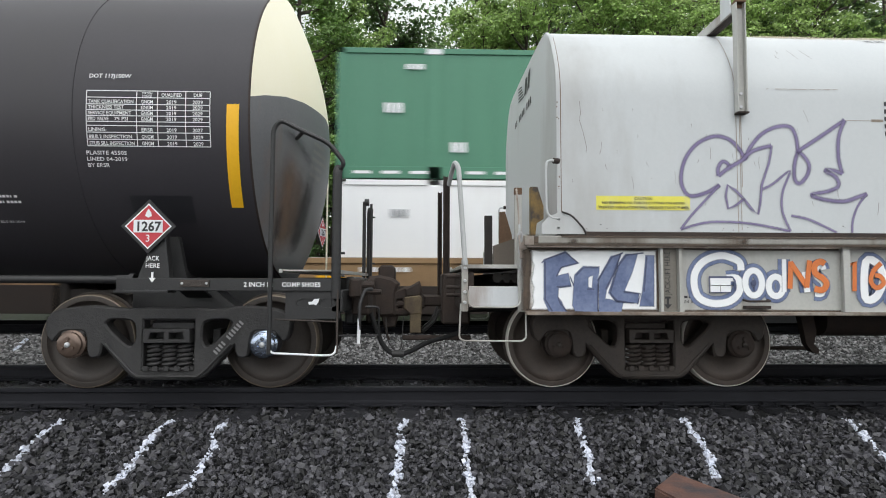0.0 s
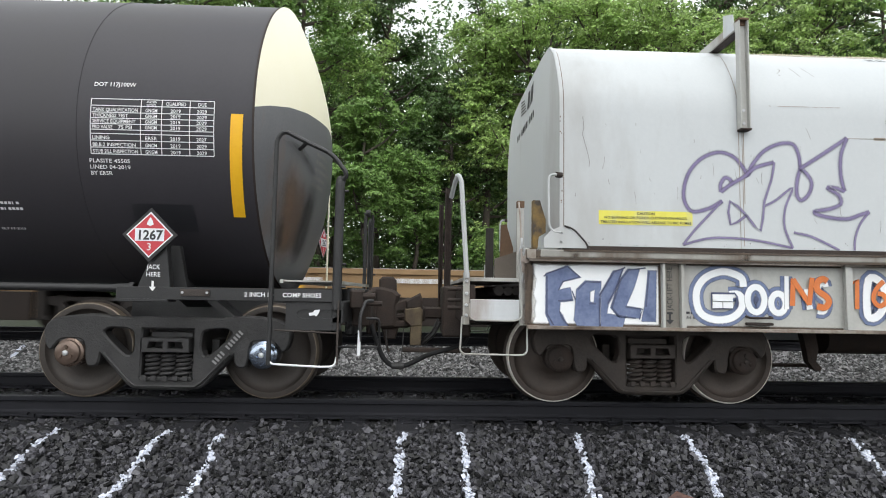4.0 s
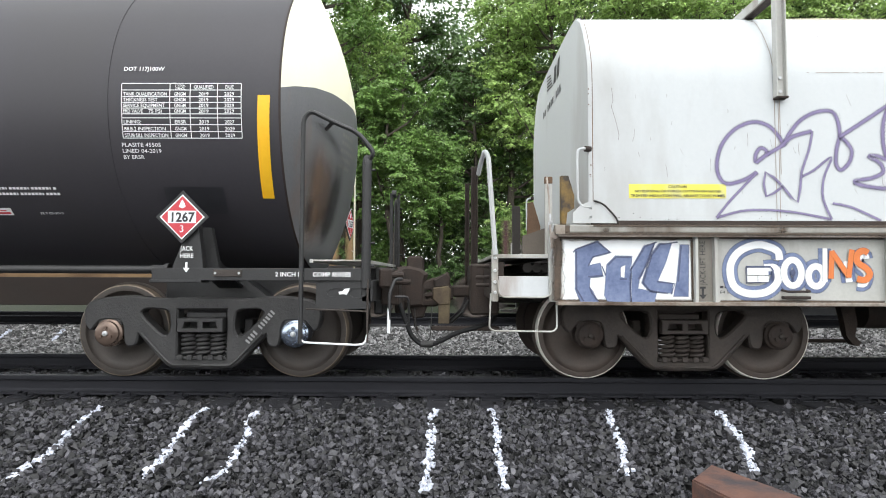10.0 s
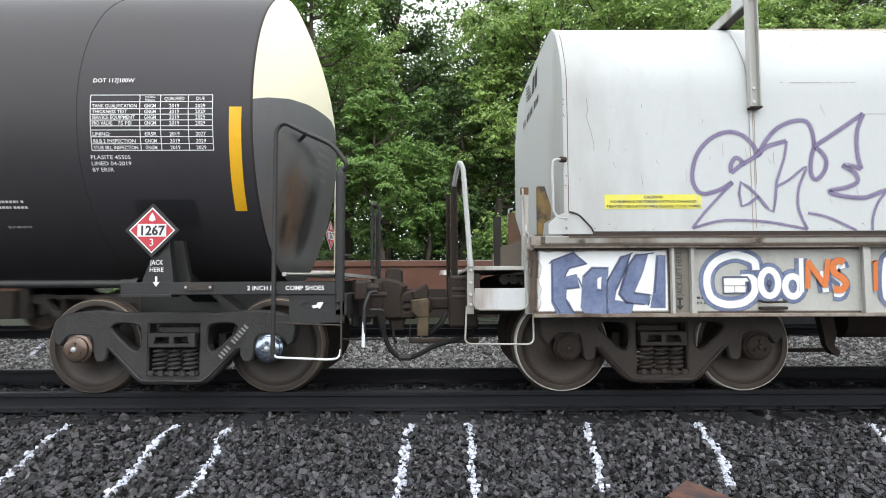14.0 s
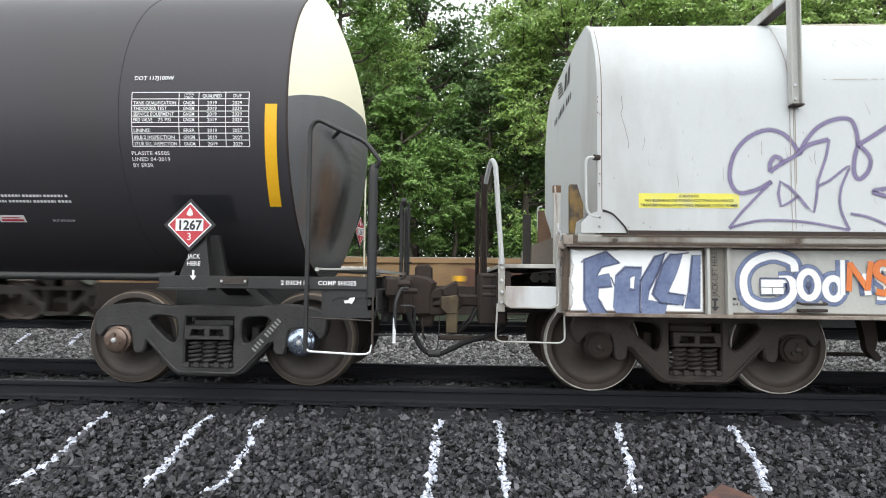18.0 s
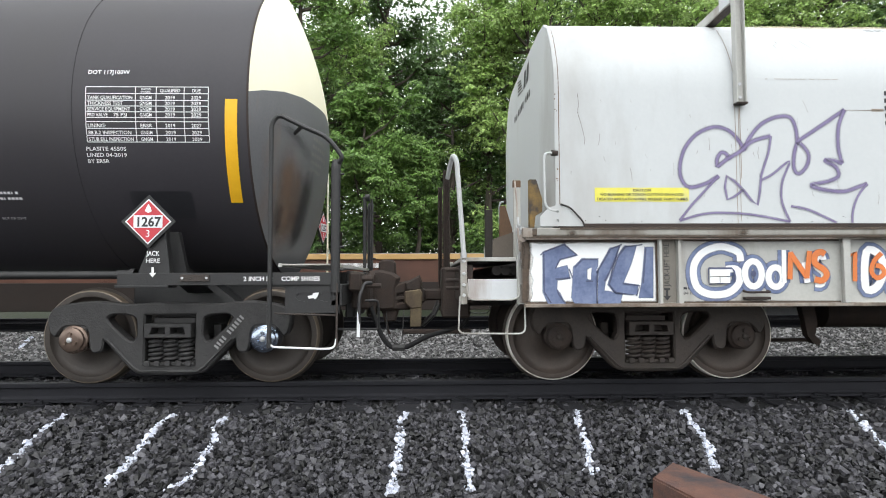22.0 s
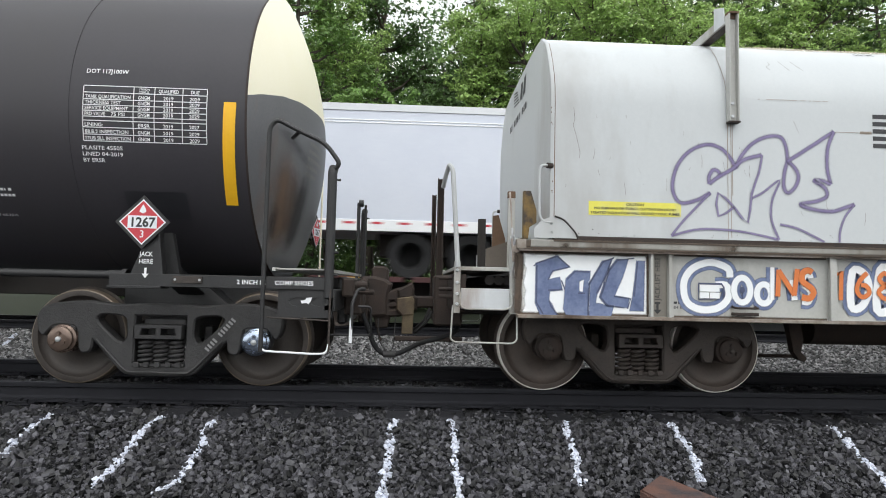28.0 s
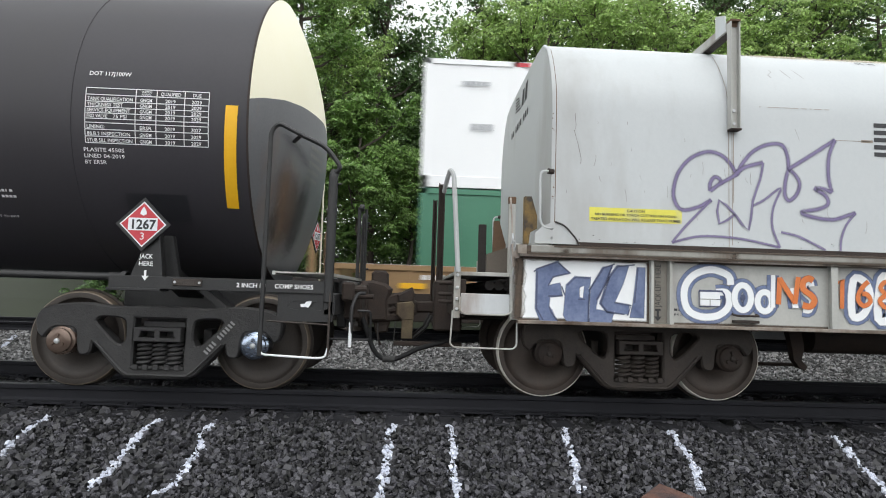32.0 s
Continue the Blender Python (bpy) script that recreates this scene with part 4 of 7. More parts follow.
    for y in (-1.5, 1.45):
        bm = bm_new()
        tube(bm, rounded([(-0.86, y, 0.9), (-0.86, y, 2.02), (-0.855, y + 0.03, 2.06)], 0.03), 0.042, 14)
        box(bm, -0.9, -0.885, y, y + 0.07, 0.9, 1.4, 0.003)
        for z in (1.95, 1.3, 1.1):
            rod(bm, (-0.83, y, z), (-0.785, y, z), 0.011, 8)
        part("corner_post", bm, M_FRAME, car)
    # handrails
    bm = bm_new()
    tube(bm, rounded([(-1.425, -1.53, 0.42), (-1.425, -1.53, 2.4), (-1.36, -1.53, 2.475), (-1.15, -1.53, 2.37), (-0.93, -1.53, 2.275), (-0.79, -1.53, 2.09), (-0.86, -1.5, 2.03)], 0.09), 0.021)
    rod(bm, (-1.16, -1.53, 2.37), (-1.25, -1.39, 2.345), 0.018, 8)
    part("handrail", bm, M_FRAME, car, "dark grey bent pipe handrail", True)
    bm = bm_new()
    tube(bm, rounded([(-1.38, -1.53, 0.72), (-0.88, -1.53, 0.7), (-0.84, -1.53, 0.7), (-0.84, -1.53, 0.43)], 0.05), 0.0075)
    tube(bm, rounded([(-0.84, -1.53, 0.98), (-0.84, -1.53, 0.43)], 0.05), 0.01)
    part("sill_step", bm, M_BOGIE_BR, car, "", True)
    bm = bm_new()
    tube(bm, rounded([(-1.43, -1.53, 0.5), (-1.41, -1.53, 0.43), (-1.3, -1.54, 0.425), (-0.95, -1.54, 0.41), (-0.86, -1.53, 0.415), (-0.84, -1.53, 0.5)], 0.04), 0.0095)
    part("step_tread", bm, M_WHITE, car, "white painted step rod", True)
    bm = bm_new()
    rod(bm, (-1.46, 1.45, 1.1), (-1.46, 1.45, 2.5), 0.013, 8)
    part("far_handrail", bm, M_CREAM, car, "thin pale rod", True)
    # brake stand on the far side of the end
    bm = bm_new()
    box(bm, -0.945, -0.9, 1.29, 1.34, 0.95, 2.15, 0.006)
    rod(bm, (-0.83, 1.32, 0.9), (-0.83, 1.32, 2.12), 0.018, 8)
    rod(bm, (-0.92, 1.32, 2.14), (-0.86, 1.32, 2.14), 0.05, 12)
    part("brake_stand", bm, M_FRAME, car)
    # uncoupling lever with its white handle
    bm = bm_new()
    tube(bm, rounded([(-0.56, -1.3, 0.98), (-0.62, -1.35, 0.98), (-0.66, -1.42, 0.85), (-0.66, -1.42, 0.62)], 0.05), 0.016)
    tube(bm, rounded([(-0.62, -1.3, 0.82), (-0.5, -1.28, 0.82), (-0.5, -1.2, 0.55), (-0.9, -1.2, 0.55)], 0.04), 0.011)
    part("cut_lever", bm, M_FRAME, car, "", True)
    bm = bm_new()
    tube(bm, [(-0.662, -1.42, 0.72), (-0.665, -1.425, 0.5)], 0.015)
    part("lever_grip", bm, M_WHITE, car, "white lever handle", True)
    # oval slots in the end plate
    slot_plate = [[(-1.25, 0.72), (-0.82, 0.72), (-0.82, 0.965), (-1.25, 0.965)]] + [disc(c, 0.86, 0.085, 0.04, 16) for c in (-1.12, -0.93)]
    plate_y("slotted_plate", slot_plate, -1.47, -1.5, M_FRAME, car)
    # heat shield box and pipework behind the wheels
    bm = bm_new()
    box(bm, -0.8, -0.62, -0.9, -0.55, 0.72, 1.06, 0.02), box(bm, -0.78, -0.66, -1.25, -0.95, 0.9, 1.08, 0.02)
    rod(bm, (-0.75, -1.2, 1.02), (-0.55, -1.2, 1.02), 0.03, 8), rod(bm, (-0.75, -1.0, 0.95), (-0.5, -1.0, 0.95), 0.025, 8)
    box(bm, -0.72, -0.62, -0.3, 0.3, 0.6, 1.08, 0.02)
    part("draft_gear", bm, M_RUST, car)
    build_bogie(car, -2.483, M_BOGIE, M_WHEEL_DARK, M_RIM_OLD, (M_CAPBR, M_BLUECAP))
    build_bogie(car, -14.3, M_BOGIE, M_WHEEL_DARK, M_RIM_OLD, (M_RUST, M_RUST))
    build_coupler(car, -0.85, -1, M_RUST)
    # yellow strip
    sh = Sheet(on_tank(0.006))
    n = 10
    strip = [(-1.85 + 0.029 * k / n, 1.667 + 0.933 * k / n) for k in range(n + 1)]
    verts = [q for u, v in strip for q in ((u, v), (u + 0.108, v))]
    sh.add(verts, [(2 * k, 2 * k + 1, 2 * k + 3, 2 * k + 2) for k in range(n)])
    sh.put("reflective_strip", M_YELLOW, car, "yellow reflective strip")
    sh = Sheet(on_tank(0.003))
    sh.bar(-2.75, -2.2, 1.5, 1.78, 4)
    sh.put_each("touch_up_patch", M_PATCH, car, "darker glossy repainted patch")
    # stencils
    v = [2.705, 2.645, 2.585, 2.535, 2.485, 2.435, 2.4, 2.342, 2.282, 2.225]
    u0, u1, top, bot = -3.03, -1.967, v[0], v[-1]
    for y_ in v:
        sh = Sheet(on_tank(0.007))
        sh.bar(u0, u1, y_ - 0.0035, y_ + 0.0035)
        sh.put("ruling", M_WHITE_DULL, car, "white line of the inspection table")
    for x_ in (u0, -2.6, -2.42, -2.178, u1):
        for top_, bot_ in zip(v, v[1:]):
            sh = Sheet(on_tank(0.007))
            sh.bar(x_ - 0.0035, x_ + 0.0035, bot_ + 0.004, top_ - 0.004, 2)
            sh.put("ruling", M_WHITE_DULL, car)
    h = 0.048
    cells = {k: [] for k in (1, 2, 3, 4, 5, 7, 8, 9)}
    for k, w_ in ((2, "TANK QUALIFICATION"), (3, "THICKNESS TEST"), (4, "SERVICE EQUIPMENT"), (7, "LINING:"), (8, "88.B.2 INSPECTION"), (9, "STUB SILL INSPECTION")):
        cells[k].append((w_, u0 + 0.016, 0.009, h, min(0.4, 0.0225 * len(w_)), "LEFT"))
    cells[5] += [("PRD VALVE", u0 + 0.016, 0.009, h, 0.18, "LEFT"), ("75 PSI", -2.79, 0.009, h, 0.12, "LEFT")]
    for k in (2, 3, 4, 5, 7, 8, 9):
        for w_, x_, wide in (("ERSR" if k == 7 else "GNGM", -2.51, 0.105), ("2019", -2.3, 0.09), ("2027" if k == 7 else "2029", -2.073, 0.09)):
            cells[k].append((w_, x_, 0.009, h, wide, "CENTER"))
    cells[1] = [("STATION", -2.51, 0.031, 0.028, 0.09, "CENTER"), ("STENCIL", -2.51, 0.005, 0.028, 0.09, "CENTER"), ("QUALIFIED", -2.3, 0.012, h, 0.18, "CENTER"), ("DUE", -2.073, 0.012, h, 0.075, "CENTER")]
    for k, row in cells.items():
        for w_, x_, dz, size_, wide, side_ in row:
            sh = Sheet(on_tank(0.007))
            sh.text(w_, x_, v[k] + dz, size_ * 0.92, wide * 0.97, side_, 0.012)
            sh.put("table_entry", M_WHITE_DULL, car, "white stencilled table entry")
    sh = Sheet(on_tank(0.007))
    for k, s in enumerate(("PLASITE 4550S", "LINED 04-2019", "BY ERSR")):
        sh.text(s, u0 - 0.02, 2.15 - k * 0.054, 0.048, 0.0268 * len(s), "LEFT", 0.012)
    sh.put("lining_stencil", M_WHITE_DULL, car, "white stencil lettering")
    sh = Sheet(on_tank(0.007))
    sh.text("DOT 117J100W", -3.02, 2.822, 0.054, 0.36, "LEFT", 0.014)
    sh.put_each("class_stencil", M_WHITE_DULL, car, "white stencil lettering")
    sh = Sheet(on_tank(0.007))
    for k in range(26):
        sh.bar(-4.62 + 0.034 * k, -4.62 + 0.034 * k + (0.026 if k % 6 else 0.012), 1.753, 1.778)
        sh.bar(-4.6 + 0.034 * k, -4.6 + 0.034 * k + (0.026 if k % 7 else 0.012), 1.697, 1.722)
    sh.put_each("patent_bar", M_WHITE_DULL, car, "fine white print")
    sh = Sheet(on_tank(0.007))
    sh.text("BLT 03-2019", -3.985, 1.49, 0.036, 0.215)
    sh.put("built_stencil", M_WHITE_DULL, car, "small white stencil")
    sh = Sheet(on_tank(0.006))
    sh.bar(-4.51, -4.25, 1.478, 1.56, 2)
    sh.put("small_label", M_WHITE_DULL, car, "small white label with red printing")
    sh = Sheet(on_tank(0.008))
    sh.bar(-4.49, -4.27, 1.492, 1.515, 1), sh.bar(-4.47, -4.3, 1.528, 1.538, 1)
    sh.put("label_print", M_RED, car)
    sh = Sheet(on_side(-1.524))
    sh.text("2 INCH HI", -1.655, 1.003, 0.054, 0.25, "LEFT", 0.018), sh.text("COMP SHOES", -1.325, 1.003, 0.054, 0.335, "LEFT", 0.018)
    sh.put_each("sill_stencil", M_WHITE_DULL, car, "white stencil lettering")
    sh = Sheet(on_side(-1.526))
    sh.text("JACK", -2.44, 1.226, 0.058, 0.115, "CENTER", 0.008), sh.text("HERE", -2.44, 1.163, 0.055, 0.12, "CENTER", 0.008)
    sh.bar(-2.45, -2.43, 1.075, 1.125), sh.fill([[(-2.47, 1.075), (-2.44, 1.035), (-2.41, 1.075)]])
    sh.put("jack_stencil", M_WHITE_DULL, car, "white stencil with a down arrow")
    bm = bm_new()
    box(bm, -2.2, -1.95, -1.534, -1.522, 1.0, 1.06, 0.002)
    part("sill_label", bm, M_BOGIE_BR, car, "dull grey metal plate")
    for x_ in (-2.18, -1.97):
        bm = bm_new()
        rod(bm, (x_, -1.532, 1.03), (x_, -1.541, 1.03), 0.011, 8)
        part("plate_rivet", bm, M_GALV, car)
    # worn print on the tank end
    lift = 0.008

    def on_head(u, v):
        r = min(0.999, math.hypot(u, v - TANK_Z) / TANK_R)
        return (TANK_X + HEAD_A * (1 - r ** 1.83) ** (1 / 1.06) + lift, u, v)
    rng = random.Random(8)
    for k in range(5):
        sh = Sheet(on_head)
        u, v = -0.5 - 0.012 * k, 2.5 - 0.085 * k
        for j in range(rng.randint(4, 8)):
            sh.bar(u + 0.075 * j, u + 0.075 * j + 0.055, v, v + 0.04)
        sh.put("end_print", mat("faded_print", (0.16, 0.155, 0.15), (0.24, 0.235, 0.225), 0.7), car, "faded print on the tank end") if k == 0 else sh.put("end_print", bpy.data.materials["faded_print"], car, "faded print on the tank end")
    # rust and soot run down the tank end
    for mark_, path, w_, soft_, full_ in (
        (M_HEADRUST, [(-1.02, 2.5), (-0.98, 2.15), (-0.9, 1.8), (-0.76, 1.45), (-0.6, 1.2)], 0.1, 0.24, 0.5),
        (M_HEADRUST, [(-0.8, 2.3), (-0.76, 2.0), (-0.68, 1.65), (-0.55, 1.3)], 0.06, 0.2, 0.42),
        (M_SOOT, [(-0.5, 2.3), (-0.52, 1.9), (-0.47, 1.55), (-0.4, 1.25)], 0.1, 0.22, 0.6),
        (M_SOOT, [(-1.0, 1.8), (-0.95, 1.6), (-0.85, 1.4)], 0.03, 0.1, 0.45),
        (M_SOOT, [(-1.3, 2.5), (-1.0, 2.46), (-0.7, 2.35), (-0.4, 2.22)], 0.02, 0.12, 0.4),
    ):
        lift += 0.003
        sh = Sheet(on_head)
        sh.stroke(path, w_, False, 6, soft_, full_)
        sh.put("weather_stain", mark_, car, "soft stain on the grey tank end")
    # white smudge on the end plate
    sh = Sheet(on_side(-1.506))
    sh.fill([[(-1.09, 0.845), (-1.05, 0.85), (-1.03, 0.84), (-1.01, 0.87), (-1.0, 0.9), (-1.05, 0.895), (-1.06, 0.875), (-1.1, 0.87)]])
    sh.put("paint_smudge", M_WHITE, car, "smudged white paint")
    # small bars of the frame mark along the side frame
    ang = radians(50)
    sh = Sheet(lambda u, v: (-2.02 + u * math.cos(ang) - v * math.sin(ang), -1.107, 0.36 + u * math.sin(ang) + v * math.cos(ang)))
    for k in range(11):
        if k != 4:
            sh.bar(k * 0.036, k * 0.036 + 0.02, 0, 0.05)
    sh.put_each("frame_mark", mat("faint_grey_mark", (0.2, 0.2, 0.2), (0.3, 0.3, 0.3), 0.8), car, "worn pale mark on the side frame")
    # placards
    for x, y, z, turn in ((-2.481, -1.53, 1.523, 0), (-1.5, 1.3, 1.72, 82)):
        m = Matrix.Translation((x, y, z)) @ Euler((0, 0, radians(turn))).to_matrix().to_4x4()

        def lay(d):
            return lambda u, v: tuple(m @ Vector((u, -d, v)))
        bm = bm_new()
        hw = 0.235
        turned_box(bm, m @ Vector((0, 0, 0)), (hw * 1.414, 0.012, hw * 1.414), m.to_3x3() @ Euler((0, radians(45), 0)).to_matrix())
        holder = part("placard_holder", bm, M_FRAME, car, "black diamond placard frame")
        sh = Sheet(lay(0.0085))
        sh.fill([[(-0.2, 0), (0, -0.2), (0.2, 0), (0, 0.2)]])
        sh.put("placard_border", M_WHITE, holder)
        sh = Sheet(lay(0.0105))
        sh.fill([[(-0.185, 0), (0, -0.185), (0.185, 0), (0, 0.185)]])
        sh.put("placard_face", M_RED, holder, "red diamond face")
        sh = Sheet(lay(0.0125))
        sh.bar(-0.125, 0.125, -0.055, 0.055)
        sh.fill([[(0.0, 0.155), (0.022, 0.12), (0.03, 0.09), (0.0, 0.075), (-0.03, 0.09), (-0.02, 0.12)]])
        sh.text("3", 0, -0.135, 0.09, None, "CENTER")
        sh.put("placard_panel", M_WHITE, holder, "white number panel and flame")
        sh = Sheet(lay(0.0145))
        sh.text("1267", 0, -0.041, 0.115, 0.205, "CENTER", 0.03)
        sh.put("placard_number", M_INK, holder, "black digits")
    return car


build_tank_car()

# ---- coil car ----
HALF = [(-1.585, 1.47), (-1.585, 2.7), (-1.575, 2.84), (-1.54, 2.97), (-1.475, 3.11), (-1.4, 3.24), (-1.31, 3.36), (-1.13, 3.48), (-0.85, 3.51), (-0.45, 3.517), (0.0, 3.52)]
HOOD = HALF + [(-y, z) for y, z in reversed(HALF[:-1])]
SIDE_Y = 1.585


def arch(bm, x0, x1, grow=0.0, ends=True):
    a = [bm.verts.new((x0, y * (1 + grow / 1.6), z + (grow if z > 2 else 0))) for y, z in HOOD]
    b = [bm.verts.new((x1, y * (1 + grow / 1.6), z + (grow if z > 2 else 0))) for y, z in HOOD]
    for k in range(len(a) - 1):
        bm.faces.new((a[k], b[k], b[k + 1], a[k + 1]))
    if ends:
        bm.faces.new(a)
        bm.faces.new(b[::-1])
    return bm


def build_coil_car():
    car = thing("coil_car", 7.5, 0, 0, "pale grey covered coil car with sprayed graffiti on its side sill", "coil car")
    for y in (-SIDE_Y, SIDE_Y):
        s = 1 if y > 0 else -1
        bm = bm_new()
        box(bm, 0.8, 14.6, y - 0.02 * s, y, 0.795, 1.37)
        part("side_sill", bm, M_SIDE, car, "weathered grey steel side sill")
        bm = bm_new()
        box(bm, 0.8, 14.6, y - 0.06, y + 0.06, 0.765, 0.795, 0.004)
        part("bottom_flange", bm, M_RUSTED, car, "rust-stained bottom flange")
        bm = bm_new()
        box(bm, 0.79, 14.62, y - 0.075, y + 0.075, 1.37, 1.452, 0.008)
        part("top_chord", bm, M_CHORD, car, "stained grey top chord")
        # dark rust strip laid on to stand for the shaded gap below the hood
        bm = bm_new()
        box(bm, 1.1, 14.28, y - 0.002, y + 0.012 * s, 1.45, 1.496, 0.002)
        part("hood_gasket", bm, M_RUST, car, "dark rusty strip standing for the gap under the hood")
        bm = bm_new()
        box(bm, 0.8, 14.6, y, y + 0.079 * s, 1.352, 1.3695)
        box(bm, 0.782, 0.86, y, y + 0.0795 * s, 1.372, 1.45)
        part("rusty_lip", bm, M_RUSTED, car, "rust-stained lip under the top chord")
        for x in (1.985, 2.15, 3.63, 5.2, 6.8, 8.4, 10.0, 11.6, 13.1):
            bm = bm_new()
            box(bm, x - 0.012, x + 0.012, y, y + 0.055 * s, 0.795, 1.37, 0.002)
            box(bm, x - 0.03, x + 0.03, y + 0.05 * s, y + 0.06 * s, 0.797, 1.368) if x > 3 else None
            part("side_stake", bm, M_SIDE, car)
        bm = bm_new()
        box(bm, 2.0, 2.135, y, y + 0.008 * s, 0.8, 1.365)
        part("jacking_plate", bm, mat("grimy_jacking_plate", (0.16, 0.15, 0.13), (0.24, 0.22, 0.19), 0.7, scale=5, fine=40, bump=0.1, stain=(0.08, 0.06, 0.05), amount=0.3, streak=4), car, "dark weathered jacking plate")
    bm = bm_new()
    box(bm, 0.9, 14.5, -1.5, 1.5, 0.85, 1.36)
    part("trough", bm, M_DARK, car)
    bm = bm_new()
    box(bm, 0.36, 14.9, -0.3, 0.3, 0.72, 1.1, 0.01)
    part("centre_sill", bm, M_DARK, car)
    # hood, in two lengths
    for x0, x1 in ((1.08, 7.4), (7.44, 14.3)):
        bm = arch(bm_new(), x0, x1)
        hood = part("hood", bm, M_HOOD, car, "pale grey rounded steel hood, scratched and streaked", True)
        bm = arch(bm_new(), x0 + 0.004, x0 + 0.035, 0.008, False)
        part("edge_trim", bm, M_HOOD, hood, "", True)
        bm = arch(bm_new(), x0 + 0.036, x0 + 0.043, 0.0025, False)
        part("trim_gap", bm, M_GUSSET, hood, "thin rusty line behind the edge trim", True)
    bm = arch(bm_new(), 2.7, 2.706, 0.004, False)
    part("hood_seam", bm, M_RUSTLINE, car, "thin rusty seam round the hood", True)
    # lifting bracket over the hood
    for x in (2.737, 11.5):
        for s in (-1, 1):
            bm = bm_new()
            box(bm, x - 0.04, x + 0.04, 1.6 * s, 1.612 * s, 2.57, 3.565, 0.002)
            box(bm, x - 0.046, x - 0.034, 1.59 * s, 1.655 * s, 2.57, 3.565, 0.002)
            box(bm, x + 0.034, x + 0.046, 1.59 * s, 1.655 * s, 2.57, 3.565, 0.002)
            leg = part("lifting_leg", bm, M_SIDE, car, "upright channel of the lifting bracket")
            bm = bm_new()
            box(bm, x - 0.048, x + 0.048, 1.588 * s, 1.66 * s, 3.565, 3.583, 0.002)
            # dark brown block at the top of the channel's recess
            box(bm, x - 0.033, x + 0.033, 1.613 * s, 1.622 * s, 3.525, 3.564, 0.002)
            part("cap_plate", bm, M_GUSSET, leg, "dark brown cap of the channel")
            bm = bm_new()
            box(bm, x - 0.05, x + 0.05, 1.592 * s, 1.664 * s, 2.552, 2.568, 0.003)
            part("foot_plate", bm, M_RUST, leg, "dark foot of the channel")
            for z in (2.62, 2.74):
                bm = bm_new()
                rod(bm, (x, 1.61 * s, z), (x, 1.624 * s, z), 0.014, 10)
                part("bolt", bm, M_GALV, leg)
        bm = bm_new()
        box(bm, x - 0.05, x + 0.05, -1.587, 1.587, 3.49, 3.58, 0.006)
        beam = part("lifting_beam", bm, M_SIDE, car, "grey lifting beam across the hood")
        # dark brown strip between the beam and the hood
        bm = bm_new()
        box(bm, x - 0.04, x + 0.04, -1.58, 1.58, 3.478, 3.489)
        part("beam_underside", bm, M_RUST, beam, "dark brown strip along the underside")
        for s in (-1, 1):
            ear = bm_new()
            lo = [ear.verts.new((x + a, b * s, c)) for a in (-0.052, -0.04) for b, c in ((1.585, 3.5), (1.4, 3.5), (1.4, 3.725), (1.56, 3.66))]
            for q in ((0, 1, 2, 3), (7, 6, 5, 4), (0, 4, 5, 1), (1, 5, 6, 2), (2, 6, 7, 3), (3, 7, 4, 0)):
                ear.faces.new([lo[k] for k in q])
            part("lifting_ear", ear, M_HOOD, beam, "pale upright lifting plate")
    # end platform with grab posts
    for y in (-1.5, 1.5):
        s = 1 if y > 0 else -1
        bm = bm_new()
        box(bm, 0.31, 0.745, y - 0.012, y + 0.012, 0.83, 1.012, 0.004)
        part("end_panel", bm, mat("panel_paint", (0.52, 0.54, 0.56), (0.6, 0.62, 0.63), 0.5, scale=3, fine=40, bump=0.05, stain=(0.22, 0.13, 0.08), amount=0.16, streak=4), car, "pale grey end panel with rust at its edge")
        for x0, x1, z1 in ((0.745, 0.83, 1.47), (0.246, 0.302, 1.25)):
            bm = bm_new()
            box(bm, x0, x1, y - 0.03, y + 0.03, 0.79, z1, 0.004)
            stake = part("end_stake", bm, M_SIDE, car)
            for z in (1.17, 1.06, 0.96, 0.87):
                if x0 < 0.5 or z == 0.96:
                    bm = bm_new()
                    rod(bm, ((x0 + x1) / 2, y + 0.03 * s, z), ((x0 + x1) / 2, y + 0.055 * s, z), 0.016, 10, 0.011)
                    part("bolt", bm, M_GALV, stake)
        bm = bm_new()
        tube(bm, rounded([(0.3, y * 1.03, 0.98), (0.3, y * 1.05, 0.86), (0.34, y * 1.055, 0.83), (0.7, y * 1.055, 0.83), (0.76, y * 1.05, 0.86), (0.76, y * 1.03, 0.98)], 0.04), 0.008)
        part("grab_iron", bm, M_SIDE, car, "", True)
        bm = bm_new()
        tube(bm, rounded([(0.24, y, 0.86), (0.225, y * 1.01, 0.56), (0.26, y * 1.01, 0.535), (0.78, y * 1.01, 0.53), (0.815, y * 1.01, 0.56), (0.815, y, 0.79)], 0.05), 0.008)
        part("sill_step", bm, M_SIDE, car, "pale grey step iron", True)
    bm = bm_new()
    box(bm, 0.25, 0.84, -1.48, 1.48, 1.17, 1.205, 0.004)
    part("end_platform", bm, M_SIDE, car, "grey end walkway")
    bm = bm_new()
    box(bm, 0.24, 0.36, -1.46, 1.46, 0.8, 1.14, 0.01)
    part("end_sill", bm, M_RUST, car, "rusty brown end sill")
    bm = bm_new()
    box(bm, 0.1, 0.4, -0.5, 0.5, 0.6, 1.14, 0.02)
    part("striker", bm, M_RUST, car)
    for k in range(2, 5):
        bm = bm_new()
        rod(bm, (0.42 + 0.085 * k, -1.3, 1.09), (0.42 + 0.085 * k, 1.0, 1.09), 0.045, 12)
        part("reservoir_pipe", bm, M_DARK, car, "", True)
    bm = bm_new()
